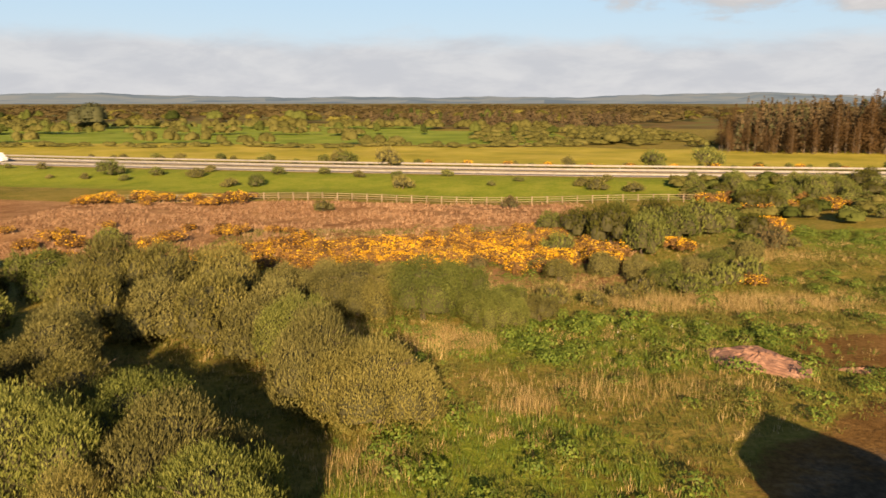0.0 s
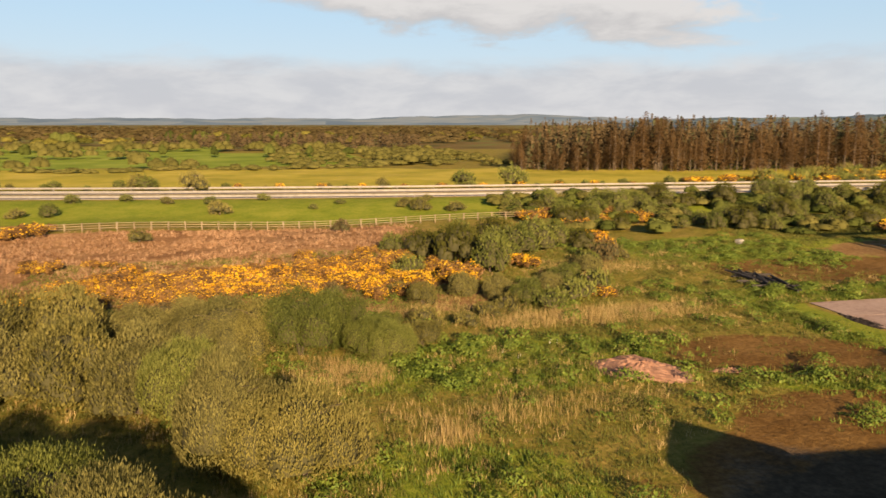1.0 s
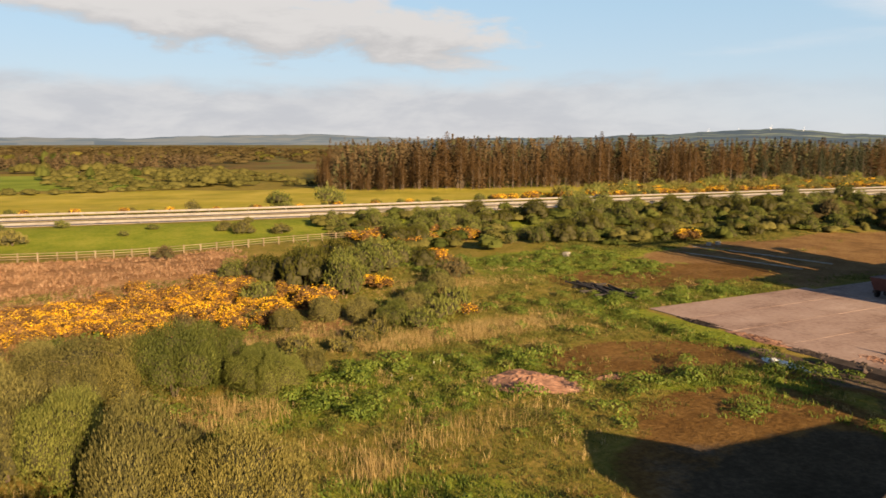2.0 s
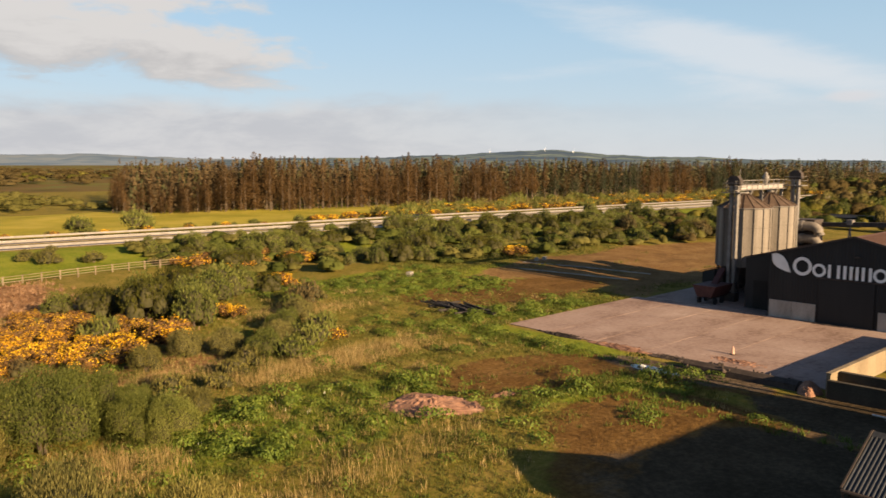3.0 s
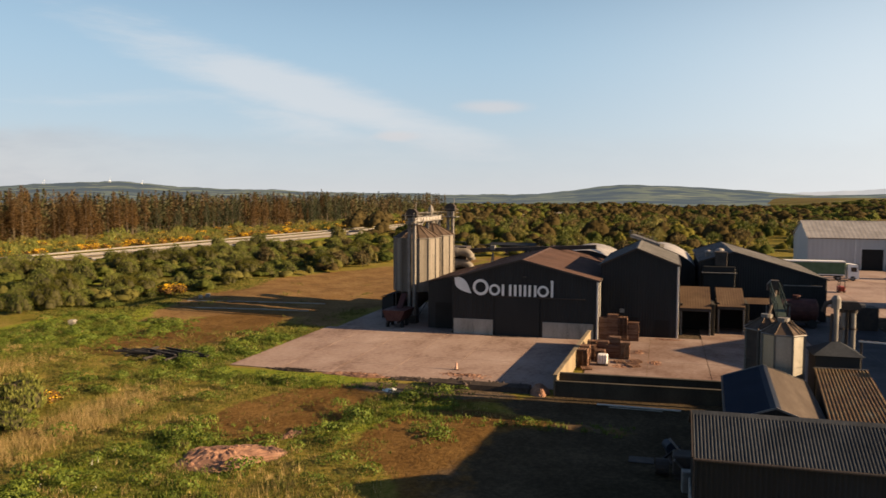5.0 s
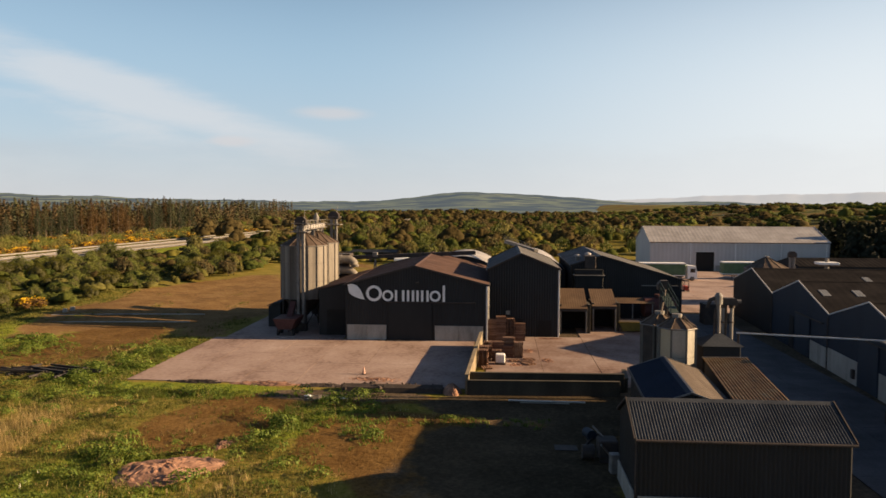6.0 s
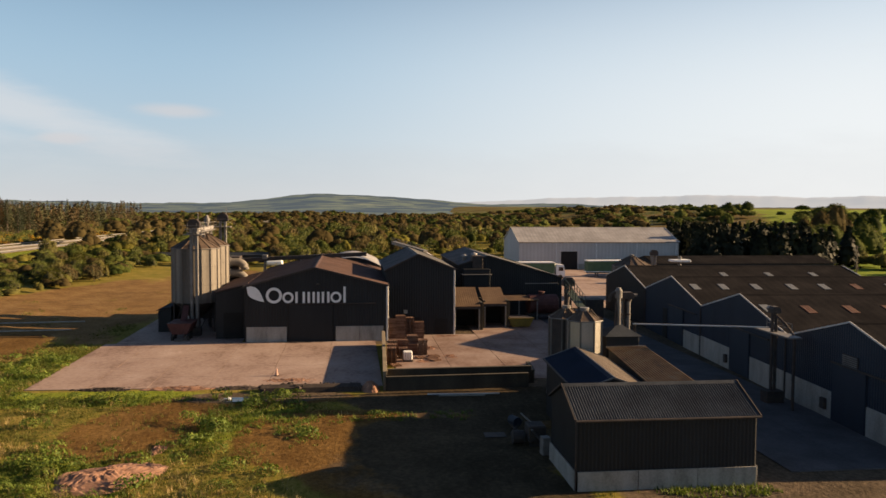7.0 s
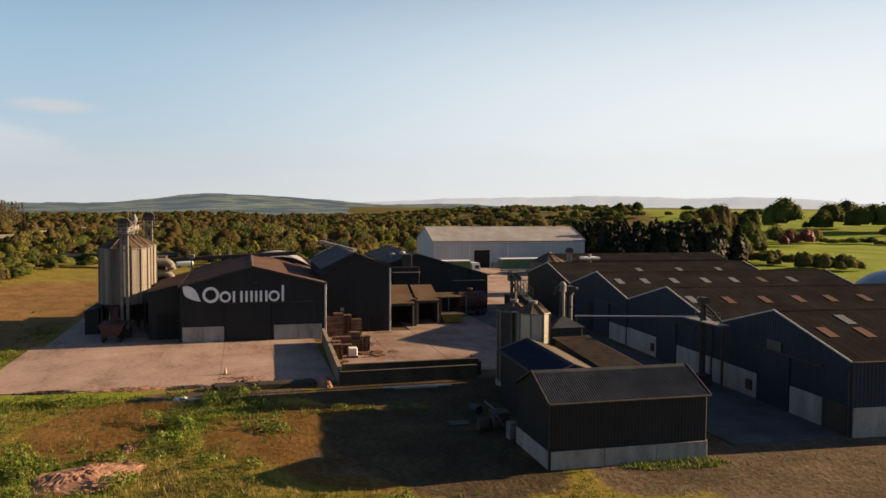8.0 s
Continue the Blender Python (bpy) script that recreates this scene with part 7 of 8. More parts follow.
rough = [(33.0, 89.5, 1.7), (30.5, 88.0, 1.3), (19.5, 71.5, 1.2), (22.5, 73.0, 1.3), (15.5, 72.0, 1.1), (26.0, 76.5, 1.4), (7.0, 68.0, 1.1), (10.5, 67.5, 1.0), (24.0, 78.0, 1.0),
         (9.5, 88.5, 1.2), (36, 91, 1.0), (13.0, 70.0, 0.9), (19.5, 57.2, 0.45), (-28, 76, 1.1), (-36, 78, 1.3), (-22, 118, 1.2), (6, 122, 1.0), (-42, 92, 1.3), (-17, 74, 1.0)]
rough += [(vr.uniform(-50, 10), vr.uniform(70, 82), vr.uniform(0.5, 1.0)) for _ in range(16)]
plant(BUSH[:2] * 2 + BUSH[2:], rough, 10)

# --- gorse
GORSE = [tree_kind("gorse_bush", lab, "gorse", 70 + i, 700, 1.3, 1.3, -0.2, 1.6, 20, 0.42, 0.13, GORSE_GREEN, 3, 0.04, "gorse", 0.4, flowers=(GORSE_GOLD, sh * 1.15, 0.062))
         for i, (lab, sh) in enumerate((("gorse bush covered in golden flowers", 1.0), ("gorse bush with scattered golden flowers", 0.45), ("brown gorse bush with few flowers", 0.25)))]
gold, some, few = GORSE
gs, core = [], []
for _ in range(210):
    t = vr.random()
    x, y = -27 + 41 * t, 79.5 + vr.uniform(-3, 9) + 17 * t * vr.random()
    (core if abs(x + 1) < 11 and y < 90 and vr.random() < 0.75 else gs).append((x, y, vr.uniform(0.55, 1.0)))
plant([gold, gold, some], core, 11)
plant([some, some, few, few, few], gs, 18)
plant([gold, some], [(13.5, 84.5, 1.3), (15.2, 85.5, 1.2), (22.5, 89.5, 1.1), (23.2, 87.8, 0.9), (37.6, 102.0, 1.2), (38.8, 101.0, 1.0), (86.5, 104.0, 1.5), (88.2, 104.6, 1.2), (14.2, 82.6, 1.0), (4.5, 78.5, 1.1), (9.0, 81.0, 1.2), (7.5, 79.0, 1.2)], 12)
plant([few, some], [(-40 + vr.uniform(-22, 22), 82 + vr.uniform(-5, 20), vr.uniform(0.6, 1.2)) for _ in range(36)] + [(vr.uniform(36, 56), vr.uniform(118, 134), vr.uniform(0.9, 1.5)) for _ in range(16)] + [(26.0, 74.5, 1.0), (24.8, 75.5, 0.9)], 13)
plant([gold, some, few], [(vr.uniform(-62, -34), 126 + vr.uniform(-4, 4), vr.uniform(0.8, 1.4)) for _ in range(26)], 14)
planted_stuff("gorse_belt", "gorse bushes along the far verge", [gold, gold, some], [(x + vr.uniform(-3, 3), float(road_y(x)) + vr.uniform(13, 24 if x > 100 else 16), vr.uniform(0.8, 1.5)) for x in range(96, 300, 3)] + [(x, float(road_y(x)) + vr.uniform(12, 14), 0.8) for x in range(-10, 96, 9)], 15, "gorse")

# --- scrub and gorse between the motorway and the plantation
belt_b, belt_g = [], []
for _ in range(330):
    x = vr.uniform(112, 400)
    d = vr.uniform(0, 1)
    y = float(road_y(x)) + 13 + d * max(6.0, min(60.0, float(np.interp(x, [112, 165, 235, 330, 400], [8, 50, 62, 60, 55]))))
    (belt_g if vr.random() < 0.5 else belt_b).append((x, y, vr.uniform(0.7, 1.5)))
planted_stuff("gorse_belt", "gorse bushes below the plantation", [gold, gold, some], belt_g, 25, "gorse")
planted_stuff("scrub_belt", "green scrub bushes below the plantation", BUSH[:2], [(x, y, s * 1.5) for x, y, s in belt_b], 26, "scrub")

# --- spruce plantation beyond the motorway
def spruce_kind(label, seed, h, material, wide=2.7, low=0.1):
    r = np.random.default_rng(seed)
    ob = thing("spruce", label, "tree", group="spruce plantation")
    part("trunk", Shape().tube([(0, 0, -0.2), (0, 0, h * 0.5), (0, 0, h)], [0.24, 0.16, 0.03], 6), BARK, ob)
    n = 950
    t = low + (1.01 - low) * r.random(n) ** 0.85
    a = r.uniform(0, 6.28, n)
    swell = 1 + 0.25 * np.sin(t * 19 + seed) + 0.2 * np.sin(a * 2 + seed) * np.cos(t * 13 + seed * 2)
    reach = (0.28 + wide * np.clip(1 - t, 0, 1) ** 0.58) * np.where(t < low + 0.12, 0.55, 1.0) * swell * (1 + 0.2 * np.sin(a * 3 + t * 40)) * r.uniform(0.45, 1.05, n)
    c, q = np.cos(a), np.sin(a)
    p = np.stack([c * reach, q * reach, t * h - 0.25 * reach], 1)
    o = np.stack([c, q, np.full(n, 0.35)], 1)
    me = np_mesh("foliage", *leaf_quads(r, p, o, 0.15 + 0.22 * (1 - t), 0.45, 0.5))
    part("foliage", me, material, ob)
    return ob


SPRUCE = [spruce_kind("tall red-brown spruce at the plantation edge", 80 + i, hh, NEEDLE_BROWN, ww, lo) for i, (hh, ww, lo) in enumerate(((18.0, 3.3, 0.30), (16.2, 3.9, 0.06), (17.2, 3.0, 0.38), (14.0, 3.6, 0.12), (17.0, 4.2, 0.22)))]
SPRUCE_D = [spruce_kind("dark green spruce in the plantation", 88 + i, hh, LEAF_DARK, ww, lo) for i, (hh, ww, lo) in enumerate(((17.0, 3.6, 0.15), (18.0, 3.0, 0.35)))]


def wood_edge(x):
    return float(np.interp(x, [80, 100, 130, 165, 235, 330, 480], [262, 252, 242, 236, 232, 222, 200]))


sp = []
x = 81.0
while x < 420:
    for d in (0, 3.0, 6.5):
        sp.append((x + vr.uniform(-1.5, 1.5), wood_edge(x) + d + vr.uniform(-2.6, 2.6) + 1.5 * math.sin(x * 0.23), (0.88 + 0.09 * math.sin(x * 0.11 + 1) + 0.06 * math.sin(x * 0.37)) * (0.66 + 0.34 * float(smooth01(x, 84, 122))) * vr.choice((0.6, 0.7, 0.78, 0.86, 0.92, 0.98, 1.06))))
    x += vr.uniform(0.8, 4.6) if x < 230 else 5.0
for y in range(266, 340, 5):
    sp.append((82 + 0.37 * (y - 262) + vr.uniform(-1.5, 1.5), y, vr.uniform(0.55, 0.72)))


def green_stand(x):
    return x > 215 and math.sin(x * 0.05) > -0.2


plant(SPRUCE, [q for q in sp if not green_stand(q[0])], 16, 0.2)
plant(SPRUCE_D * 2 + SPRUCE[:1], [q for q in sp if green_stand(q[0])], 17, 0.2)


# --- single trees that stand out in the woods east of the works
FARTREE = [tree_kind("tree", lab, "tree", 110 + i, 700, 3.2, 3.2, 0.2, 6.6, 26, 0.4, 0.30, mat, 1, 0.16, "eastern trees", 0.15, 0.5, lobes=6)
           for i, (lab, mat) in enumerate((("round yellow-green tree among the eastern woods", LEAF_OLIVE), ("green tree among the eastern woods", LEAF_GREEN), ("brownish spring tree among the eastern woods", LEAF_BROWN), ("leafy green tree among the eastern woods", LEAF_GREEN)))]
ft = []
for _ in range(170):
    x = 135 + 260 * vr.random() ** 1.3
    y = vr.uniform(24, 122) if vr.random() < 0.72 else vr.uniform(-48, 30)
    if (x < 190 and y < 92) or (y < 22 and x < 215) or y > float(road_y(x)) - 15:
        continue
    ft.append((x, y, vr.uniform(0.4, 0.75) + 0.4 * min(1.0, (x - 135) / 160)))
plant(FARTREE, [q for q in ft if q[0] < 215], 19)
planted_stuff("east_trees", "rounded trees among the eastern woods", FARTREE, [q for q in ft if q[0] >= 215], 24, "trees")
plant([FARTREE[1], FARTREE[3]], [(vr.uniform(250, 420), vr.uniform(-300, -170), vr.uniform(0.8, 1.4)) for _ in range(7)], 20)


# --- far woods, hedges and plantation depth: one mass each
def mass(name, label, spots, seed, material, n_leaf, leaf, cone=False, lobes=4, aspect=0.8, upright=0.0):
    """Many far crowns in one mesh: spots are (x, y, radius, height)."""
    r = np.random.default_rng(seed)
    V, N, S, T, CV, CQ, CT, base = [], [], [], [], [], [], [], 0
    for x, y, rad, h in spots:
        k, z = n_leaf, land_at(x, y)
        own = r.random()
        if cone:
            t = r.random(k) ** 0.7
            rr = rad * (1 - t) ** 0.8 * r.uniform(0.6, 1.05, k)
            an = r.uniform(0, 6.28, k)
            d = np.stack([np.cos(an), np.sin(an), np.full(k, 0.35)], 1)
            p = np.stack([x + rr * d[:, 0], y + rr * d[:, 1], z + h * t], 1)
        else:
            d = r.normal(0, 1, (k, 3))
            d /= np.linalg.norm(d, axis=1, keepdims=True)
            d[:, 2] = np.where(d[:, 2] < -0.3, -d[:, 2], d[:, 2])
            m = lobes if rad > 1.2 else 1
            if m > 1:
                an = r.uniform(0, 6.28) + 6.2832 * np.arange(m) / m
                c = np.stack([x + rad * 0.42 * np.cos(an), y + rad * 0.42 * np.sin(an), z + h * r.uniform(0.34, 0.5, m)], 1)
                c[0] = (x, y, z + h * 0.56)
                size = np.stack([rad * r.uniform(0.5, 0.68, m), rad * r.uniform(0.5, 0.68, m), h * r.uniform(0.34, 0.46, m)], 1)
            else:
                c, size = np.array([[x, y, z + h * 0.45]]), np.array([[rad, rad, h * 0.55]])
            i = r.integers(0, m, k)
            p = c[i] + d * size[i] * r.uniform(0.9, 1.12, (k, 1))
            if rad > 1.2:
                for q, w in zip(c, size):
                    a, b = core_mesh(r, q[0], q[1], q[2] - 0.42 * w[2], w[0] * 0.92, w[1] * 0.92, w[2], 7, 3)
                    a[:, 2] = np.maximum(q[2] + (a[:, 2] - q[2]) * 1.8, z - 0.1)
                    CV.append(a)
                    CQ.append(b + base)
                    CT.append(np.full(len(a), own))
                    base += len(a)
        T.append(np.full(k, own))
        V.append(p)
        N.append(d)
        S.append(np.full(k, leaf * rad))
    V, N, S = np.concatenate(V), np.concatenate(N), np.concatenate(S)
    ok = V[:, 2] > 0.0
    a, q = leaf_quads(r, V[ok], N[ok], S[ok], 0.3, aspect, upright)
    tone = np.repeat(np.concatenate(T)[ok], 4)
    if CV:
        q = np.concatenate([q, np.concatenate(CQ) + len(a)])
        a, tone = np.concatenate([a, *CV]), np.concatenate([tone, *CT])
    me = np_mesh(name, a, q)
    at = me.attributes.new("tone", "FLOAT", "POINT")
    at.data.foreach_set("value", np.asarray(tone, dtype=np.float32))
    tagged(part(name, me, material), label, name.replace("_", " "), kind="stuff")


ur = random.Random(77)


def scatter(n, fx, fy, rad, ht):
    return [(fx(), fy(), ur.uniform(*rad), ur.uniform(*ht)) for _ in range(n)]


u = ur.uniform
# plantation depth, seen as tops behind the edge
deep = []
for _ in range(2300):
    x = 84 + 540 * ur.random() ** 1.5
    y = wood_edge(x) + 4 + 130 * ur.random() ** 1.6
    if x > 84 + 0.37 * (y - 262):
        deep.append((x, y, u(1.9, 3.4), u(11.0, 18.6) * (0.62 + 0.38 * float(smooth01(x, 84, 125)))))
edge_wood = [q for q in deep if q[0] < 230]
mass("spruce_wood", "depth of the red-brown spruce plantation", [q for i, q in enumerate(edge_wood) if i % 6], 90, FAR_NEEDLE, 66, 0.2, True, aspect=0.5)
mass("spruce_wood", "green tops among the red-brown spruces", edge_wood[::6], 119, FAR_SPRUCE, 66, 0.2, True, aspect=0.5)
mass("spruce_wood", "dark green depth of the spruce plantation", [q for q in deep if q[0] >= 230][::2], 91, FAR_SPRUCE, 66, 0.2, True, aspect=0.5)
mass("spruce_wood", "brown spruces among the far plantation", [q for q in deep if q[0] >= 230][1::2], 108, FAR_NEEDLE, 66, 0.2, True, aspect=0.5)
mass("scrub_belt", "low green scrub between the trees along the motorway", low_scrub[::2], 113, FAR_GREEN, 70, 0.10, lobes=3)
mass("scrub_belt", "low olive scrub between the trees along the motorway", low_scrub[1::2], 114, HEDGE, 70, 0.10, lobes=3)
mass("spruce_wood", "distant strip of brown conifers beyond the fields", [(u(-70, 100), u(500, 570), u(2.5, 4.5), u(6, 10)) for _ in range(170)], 115, FAR_NEEDLE, 50, 0.2, True, aspect=0.5)
# hedgerows and brown woods to the north
hedge = [(x + u(-3, 3), 283 + 0.06 * x + u(-3, 3), u(1.4, 3.0), u(1.2, 2.8)) for x in range(-330, 40, 3)]
hedge += [(x + u(-2, 2), 292 + u(-4, 4), u(2.2, 3.6), u(5, 8)) for x in list(range(-126, -70, 7)) + list(range(-46, -24, 6)) + list(range(-210, -160, 8))]
hedge += [(60 + u(-14, 10), u(290, 420), u(2.0, 3.6), u(3, 6)) for _ in range(60)] + [(u(0, 96), u(288, 470), u(1.8, 4.2), u(1.8, 4.0)) for _ in range(190)]
hedge += [(u(-420, 60), 470 + u(-8, 8), u(2.5, 4.5), u(4, 9)) for _ in range(170)] + [(u(-420, -50), 385 + u(-5, 5), u(2, 4), u(4, 8)) for _ in range(60)]
mass("hedgerow", "olive hedgerows and field trees", [(x, y, rad * 1.15, h * 0.78) for x, y, rad, h in hedge], 92, HEDGE, 90, 0.09, lobes=3)
mass("hedgerow", "green field trees among hedges", scatter(26, lambda: u(-420, 40), lambda: u(570, 640), (3, 6), (6, 12)) + [(u(-420, 40), 392 + u(-6, 6), u(2, 4), u(4, 8)) for _ in range(26)], 93, FAR_GREEN, 120, 0.09)
mass("field_trees", "dark green trees in the far field hedge", [(-218, 452, 9, 17), (-228, 458, 7, 14)], 116, FAR_SPRUCE, 500, 0.08, lobes=6)
mass("heath_wood", "brown birch and bog woodland to the horizon", scatter(1500, lambda: u(-900, 420), lambda: u(600, 1800), (6, 13), (3.5, 6.5)), 94, FAR_BROWN, 24, 0.16, lobes=2)
mass("heath_wood", "green woodland patches to the horizon", scatter(170, lambda: u(-900, 300), lambda: u(560, 900), (4, 8), (4, 7)), 95, FAR_OLIVE, 50, 0.14, lobes=3)
# woods east of the works
east = []
for _ in range(900):
    x, y = 130 + 400 * ur.random() ** 1.2, u(20, 128) if ur.random() < 0.7 else u(-60, 30)
    if y < 22 and x < 205:
        continue
    g = min(1.0, max(0.0, (x - 140) / 130))
    east.append((x, y, u(1.7, 3.2) + 2.6 * g * ur.random(), u(1.4, 2.8) + g * u(1.0, 4.4)))
east = [q for q in east if not (q[0] < 190 and q[1] < 92) and q[1] < float(road_y(q[0])) - 16]
near_east, far_east = [q for q in east if q[0] < 270], [q for q in east if q[0] >= 270]
mass("east_wood", "mixed green woodland beyond the works", near_east[::3], 96, FAR_GREEN, 160, 0.06)
mass("east_wood", "olive and yellow-green scrub beyond the works", [(x, y, rad, h * 0.8) for x, y, rad, h in near_east[1::3]], 97, FAR_OLIVE, 160, 0.06)
mass("east_wood", "brown budding woodland beyond the works", near_east[2::3], 110, FAR_BROWN, 160, 0.06)
mass("east_wood", "distant mixed green woodland", far_east[::3], 106, FAR_GREEN, 50, 0.12, lobes=3)
mass("east_wood", "distant olive woodland", far_east[1::3], 107, FAR_OLIVE, 50, 0.12, lobes=3)
mass("east_wood", "distant brown woodland", far_east[2::3] + scatter(300, lambda: u(260, 1000), lambda: u(-60, 190), (3, 6), (5, 9)), 98, FAR_BROWN, 50, 0.12, lobes=3)
mass("east_wood", "far green woodland below the hills", [q for q in scatter(420, lambda: u(480, 1150), lambda: u(-420, 330), (5, 11), (4, 7.5)) if q[1] > 10 - 0.5 * q[0] or q[2] < 5.6], 99, FAR_GREEN, 30, 0.16, lobes=3)
mass("east_wood", "far brown woodland below the hills", [q for q in scatter(300, lambda: u(480, 1150), lambda: u(-300, 330), (5, 11), (4, 7.5)) if q[1] > 10 - 0.5 * q[0]], 111, FAR_BROWN, 30, 0.16, lobes=3)
# dark conifers by the warehouse and garden trees beyond
dark = [(u(196, 216) + 0.1 * i, -58 - 0.9 * i + u(-2, 2), u(2.4, 3.6), u(9, 13)) for i in range(48)]
dark += [(u(188, 200) + 0.15 * i, -57 - 0.8 * i + u(-2, 2), u(2.6, 3.8), u(8, 12.5)) for i in range(56)]
dark += [(u(172, 202), -57 - u(0, 46), u(3.2, 4.8), u(8, 12.5)) for _ in range(95)]
mass("conifer_belt", "dark conifer shelter belt beside the warehouse", dark, 100, FAR_DARK, 150, 0.2, True)
mass("field_hedge", "dark garden shrubs beside the green field", [(u(146, 162), -106 - u(0, 16), u(1.8, 3.0), u(3, 5.2)) for _ in range(22)] + [(u(168, 192), -106 - u(0, 9), u(1.8, 3.0), u(2.5, 5)) for _ in range(18)], 109, HEDGE, 240, 0.1)
belt = [(u(196, 225), -60 - 1.35 * i + u(-3, 3), u(3.0, 5.0), u(8, 13)) for i in range(52)]
mass("shelter_trees", "dark broad trees in the shelter belt", belt, 112, FAR_GREEN, 160, 0.08, lobes=5)
def across(az, d, rad, h):
    """A tree d metres off in the direction az (degrees clockwise from north) from the yard's north-west corner."""
    return (-33 + d * math.sin(radians(az)), 43 + d * math.cos(radians(az)), rad, h)


garden = [across(*q) for q in ((126.9, 525, 9, 19), (127.5, 530, 11, 22), (125.2, 460, 7, 14), (129.7, 520, 7, 14), (130.3, 545, 9, 18), (131.1, 560, 10, 19), (131.9, 525, 9, 17), (132.7, 540, 10, 18), (133.6, 530, 10, 19), (134.6, 540, 10, 17))]
garden += [across(u(112, 126), u(560, 760), u(5, 8), u(7, 12)) for _ in range(22)] + [across(126 + 0.55 * i, 425 + u(-8, 8), u(2.5, 4), u(2.2, 4)) for i in range(17)]
garden += [across(u(119.5, 125.6), u(285, 330), u(3.5, 5.5), u(9, 13)) for _ in range(22)]
mass("garden_trees", "broad green trees beyond the field", garden, 101, FAR_GREEN, 460, 0.07, lobes=7)
mass("garden_trees", "tall brown budding trees beside the field", [(263, -153, 4.6, 20), (255, -142, 4.2, 17), (248, -131, 4.0, 15), (272, -163, 3.6, 15), (236, -137, 4.0, 10)], 117, FAR_BROWN, 700, 0.07, lobes=9)
mass("garden_trees", "rounded green trees at the garden edge", [(288, -221, 3.3, 8), (300, -226, 3.2, 7.5), (228, -128, 4.5, 9), (222, -137, 4, 7)], 118, FAR_OLIVE, 400, 0.08, lobes=5)
mass("garden_trees", "copper red trees beyond the field", [(277, -178, 4.5, 9), (270, -192, 3.8, 8), (269, -200, 3.8, 8.5), (266, -186, 2.6, 5.5)], 102, LEAF_RED, 260, 0.1, lobes=5)
mass("west_scrub", "olive scrub west and south of the camera", scatter(160, lambda: u(-160, -48), lambda: u(-30, 84), (2, 4), (3, 6)), 103, LEAF_OLIVE, 90, 0.22)

discard(WILLOW + WILLOW_B + TREE + BUSH + GORSE + SPRUCE + SPRUCE_D + FARTREE)


# ---------------------------------------------------------------- grasses
def blades(name, label, spots, seed, material, per, height, width, lean=0.35, spread=0.18):
    """Tufts of narrow blades in one mesh; spots are (x, y) arrays."""
    r = np.random.default_rng(seed)
    x, y = np.repeat(spots[0], per), np.repeat(spots[1], per)
    k = len(x)
    hs = np.repeat(r.uniform(0.55, 1.25, len(spots[0])), per)
    a, b = r.uniform(0, 6.28, k), r.uniform(0, 6.28, k)
    rr = spread * np.sqrt(r.random(k))
    bx, by = x + rr * np.cos(a), y + rr * np.sin(a)
    bz = ground_z(bx, by) - 0.03
    h = height * hs * r.uniform(0.6, 1.2, k)
    ln = lean * h * r.uniform(0.2, 1.2, k)
    w = width * r.uniform(0.7, 1.3, k)
    cx, cy = np.cos(b + 1.57) * w, np.sin(b + 1.57) * w
    tip = np.stack([bx + np.cos(b) * ln, by + np.sin(b) * ln, bz + h], 1)
    V = np.stack([np.stack([bx - cx, by - cy, bz], 1), np.stack([bx + cx, by + cy, bz], 1), tip], 1).reshape(-1, 3)
    tagged(part(name, np_mesh(name, V, np.arange(3 * k).reshape(-1, 3)), material), label, "grass", kind="stuff")


def pick(n, x0, x1, y0, y1, seed, want):
    r = np.random.default_rng(seed)
    x, y = r.uniform(x0, x1, n), r.uniform(y0, y1, n)
    keep = r.random(n) < want(x, y)
    return x[keep], y[keep]


def built(x, y):
    """1 on slabs, buildings and the heap."""
    z = strip(x, 40.6, 100, 0.2) * strip(y, -10, 68.3, 0.2)
    z = np.maximum(z, strip(x, 13.6, 45, 0.2) * strip(y, -10, 25, 0.2))
    return np.maximum(z, oval(x, y, 19.1, 53.4, 3.3, 2.2, -50, 0.05))


def bare(x, y):
    w = cover(x, y)
    return np.clip(w["earth"] * 0.92 + w["gravel"] + w["ground_shade"] + w["sandy"] * 0.7, 0, 1)


def clumps(x, y, s, ph):
    return 0.5 + 0.5 * np.sin(x * s + ph + 1.7 * np.sin(y * s * 0.7)) * np.sin(y * s * 1.3 + 2.1 * ph + 1.3 * np.sin(x * s * 0.6))


blades("rough_grass", "rough green grass tufts", pick(100000, -30, 62, 18, 102, 201, lambda x, y: (1 - built(x, y)) * (1 - bare(x, y)) * (0.25 + 0.75 * clumps(x, y, 0.45, 0.3))), 301, GRASS, 6, 0.27, 0.024, 0.6, 0.24)
blades("weeds", "lush leafy weeds and docks", pick(26000, -14, 62, 28, 100, 202, lambda x, y: (1 - built(x, y)) * np.clip(cover(x, y)["lush"] * 1.1, 0, 1) * (0.3 + 0.7 * clumps(x, y, 0.7, 1.3))), 302, WEED, 10, 0.34, 0.036, 0.9, 0.3)
blades("dry_grass", "dry straw grass tufts", pick(16000, -30, 60, 22, 100, 203, lambda x, y: (1 - built(x, y)) * (1 - bare(x, y)) * np.clip(1.6 * clumps(x, y, 0.4, 2.2) - 0.55, 0, 1)), 303, STRAW, 8, 0.42, 0.02, 0.6, 0.28)


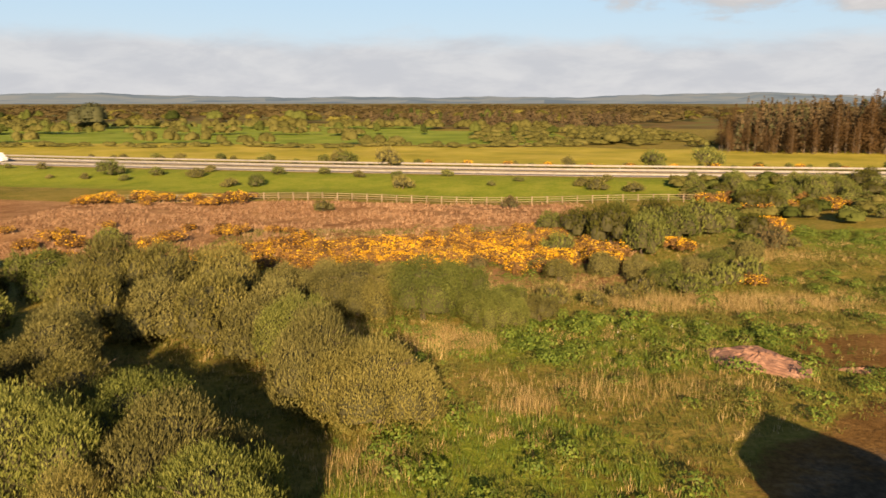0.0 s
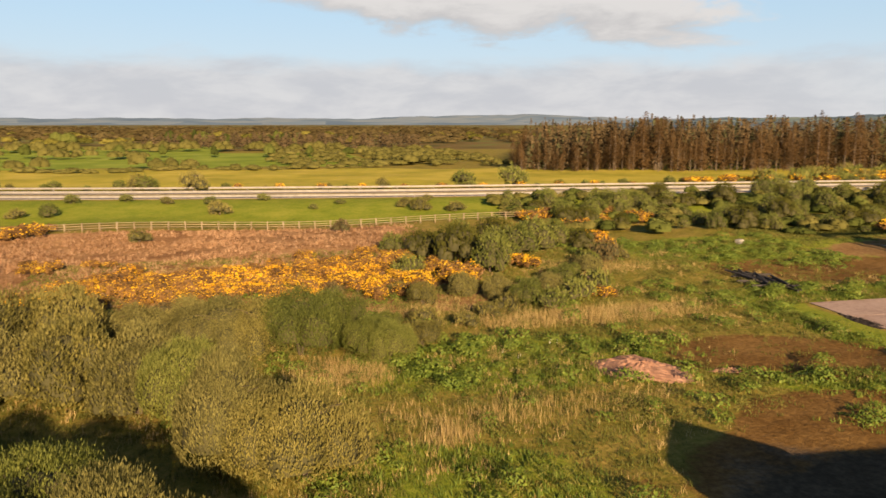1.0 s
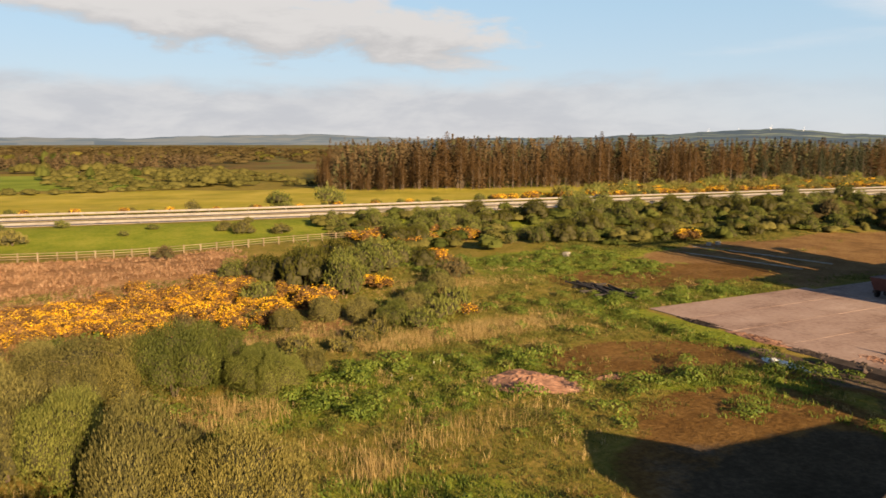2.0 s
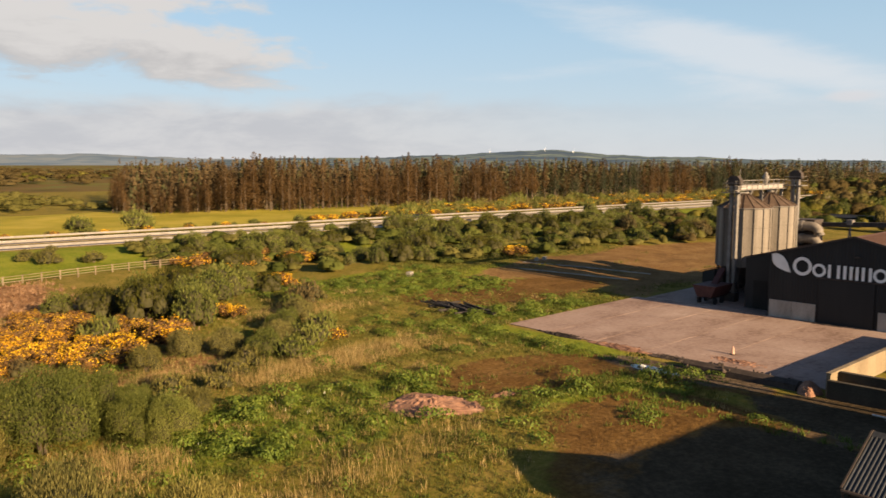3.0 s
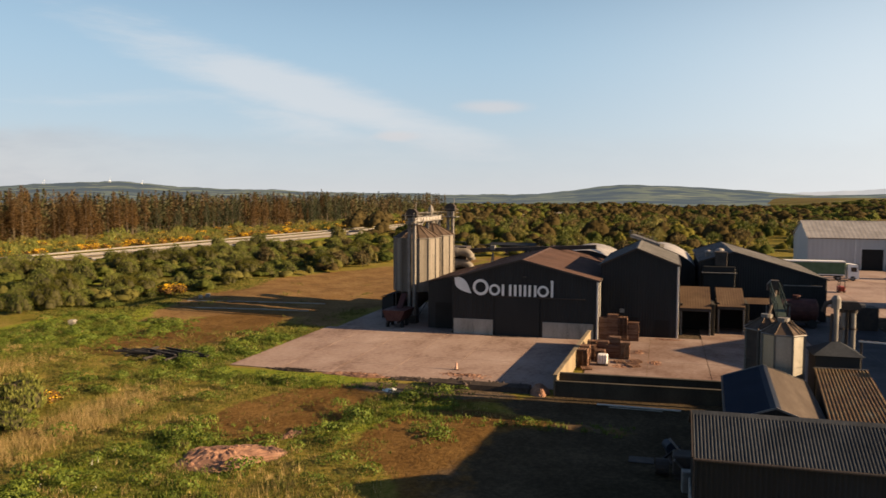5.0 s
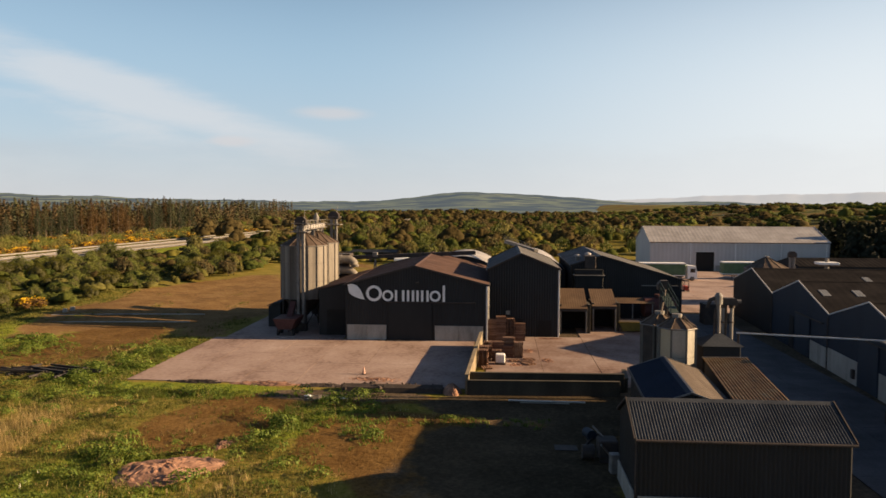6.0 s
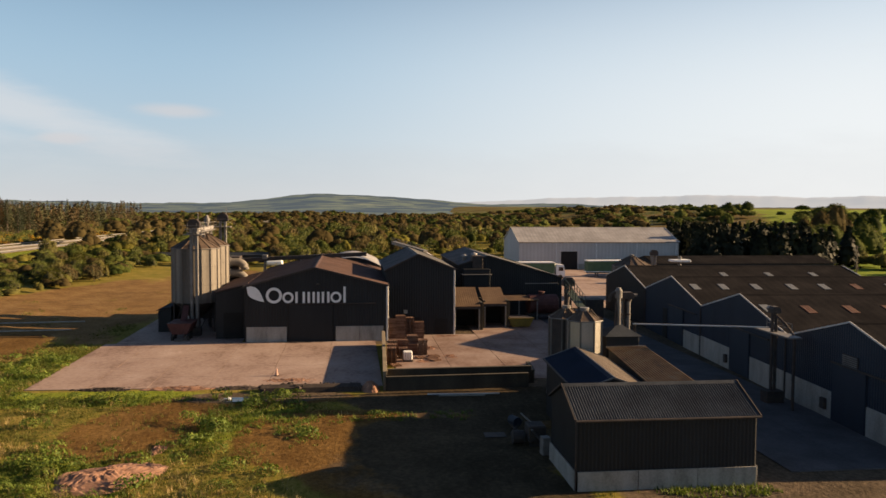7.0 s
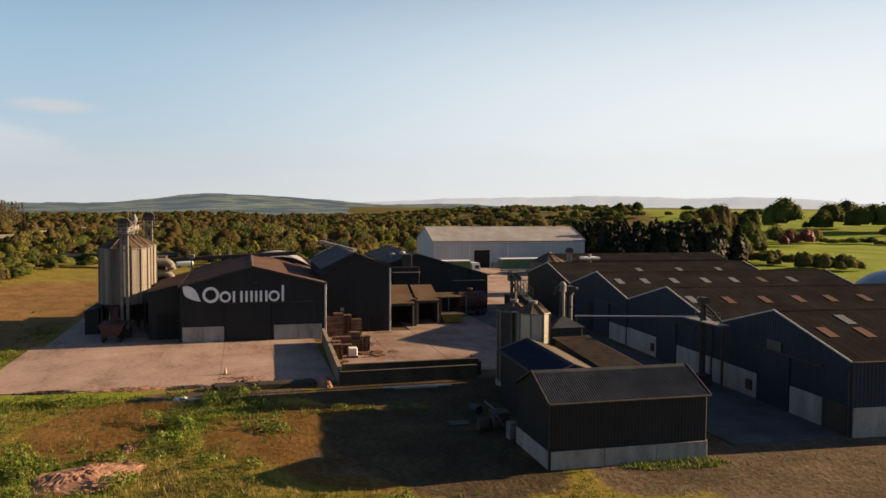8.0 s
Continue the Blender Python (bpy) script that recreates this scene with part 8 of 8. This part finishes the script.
blades("rough_grass", "rough green grass beyond the slab", pick(30000, 60, 112, 68, 116, 207, lambda x, y: (1 - built(x, y)) * (1 - bare(x, y)) * (1 - np.clip(cover(x, y)["sandy"] * 1.4, 0, 1)) * (0.3 + 0.7 * clumps(x, y, 0.35, 0.9))), 308, GRASS, 6, 0.32, 0.04, 0.6, 0.35)


def reeds(x, y):
    w = np.maximum(oval(x, y, 22, 67.8, 10.5, 2.4, 2, 0.4), oval(x, y, -10.0, 58.5, 2.6, 2.2, 0, 0.4))
    w = np.maximum(w, np.maximum(oval(x, y, -1.6, 56.6, 3.2, 3.0, 0, 0.4), oval(x, y, 3.2, 44.6, 1.5, 1.2)))
    w = np.maximum(w, np.maximum(oval(x, y, 9, 47.4, 7.5, 1.6, 3) * 0.25, oval(x, y, 6, 72, 9, 2.2) * 0.5))
    return np.maximum(w, np.maximum(oval(x, y, 31, 86, 6, 3) * 0.45, oval(x, y, -4.5, 36.5, 2.2, 2.0) * 0.5))


blades("reeds", "tall pale dry reeds", pick(80000, -16, 40, 33, 92, 204, lambda x, y: reeds(x, y) * (0.45 + 0.55 * clumps(x, y, 0.9, 0.7))), 304, STRAW, 4, 0.9, 0.012, 0.6, 0.6)
blades("heath_grass", "bleached heath grass between gorse", pick(16000, -62, 20, 84, 129, 205, lambda x, y: cover(x, y)["heath"] * clumps(x, y, 0.3, 0.9)), 305,
       surface("bleached_heath_grass", [(0.14, 0.075, 0.04), (0.26, 0.15, 0.08), (0.38, 0.26, 0.16)], 0.2, 3.0, 0.9, bump=0, island=0.5, spread=0.6, two_sided=0.25), 5, 0.45, 0.05, 0.6, 0.3)
blades("verge_weeds", "green weeds along the shed plinth", (np.random.default_rng(9).uniform(12.3, 13.9, 110), np.random.default_rng(10).uniform(12.0, 19.5, 110)), 306, WEED, 7, 0.30, 0.045, 0.8, 0.3)
def mounds(n, x0, x1, y0, y1, seed, want, rad, ht):
    x, y = pick(n, x0, x1, y0, y1, seed, want)
    r = np.random.default_rng(seed + 50)
    return [(float(a), float(b), r.uniform(*rad), r.uniform(*ht)) for a, b in zip(x, y)]


mass("weed_clumps", "leafy clumps of docks and nettles", mounds(6800, -12, 64, 26, 102, 211, lambda x, y: (1 - built(x, y)) * (1 - np.clip(1.6 * cover(x, y)["ground_shade"], 0, 1)) * np.maximum(np.clip(cover(x, y)["lush"], 0, 1), 0.4 * (1 - bare(x, y)) * clumps(x, y, 0.42, 3.3) * strip(y, 40, 82, 4)) * (0.25 + 0.75 * smooth01(y, 40, 46)) * np.clip(2.2 * clumps(x, y, 0.9, 1.1) - 0.9, 0, 1), (0.4, 1.0), (0.4, 1.05)), 311, WEED, 115, 0.115, aspect=0.6, upright=0.1)
mass("grass_tussocks", "rough grass tussocks", mounds(4600, -14, 62, 24, 102, 212, lambda x, y: (1 - built(x, y)) * (1 - bare(x, y)) * clumps(x, y, 0.8, 2.6) ** 3 * 1.1, (0.3, 0.9), (0.25, 0.75)), 312, GRASS, 90, 0.12, aspect=0.3, upright=0.4)
fl = pick(24, 2, 18, 53, 62, 206, lambda x, y: clumps(x, y, 0.8, 0.2) ** 2)
blades("white_flowers", "white cow parsley heads in the grass", fl, 307, surface("white_flower_heads", [(0.5, 0.5, 0.42), (0.65, 0.65, 0.55)], 2, 8, 0.8, bump=0), 3, 0.45, 0.022, 0.2, 0.12)
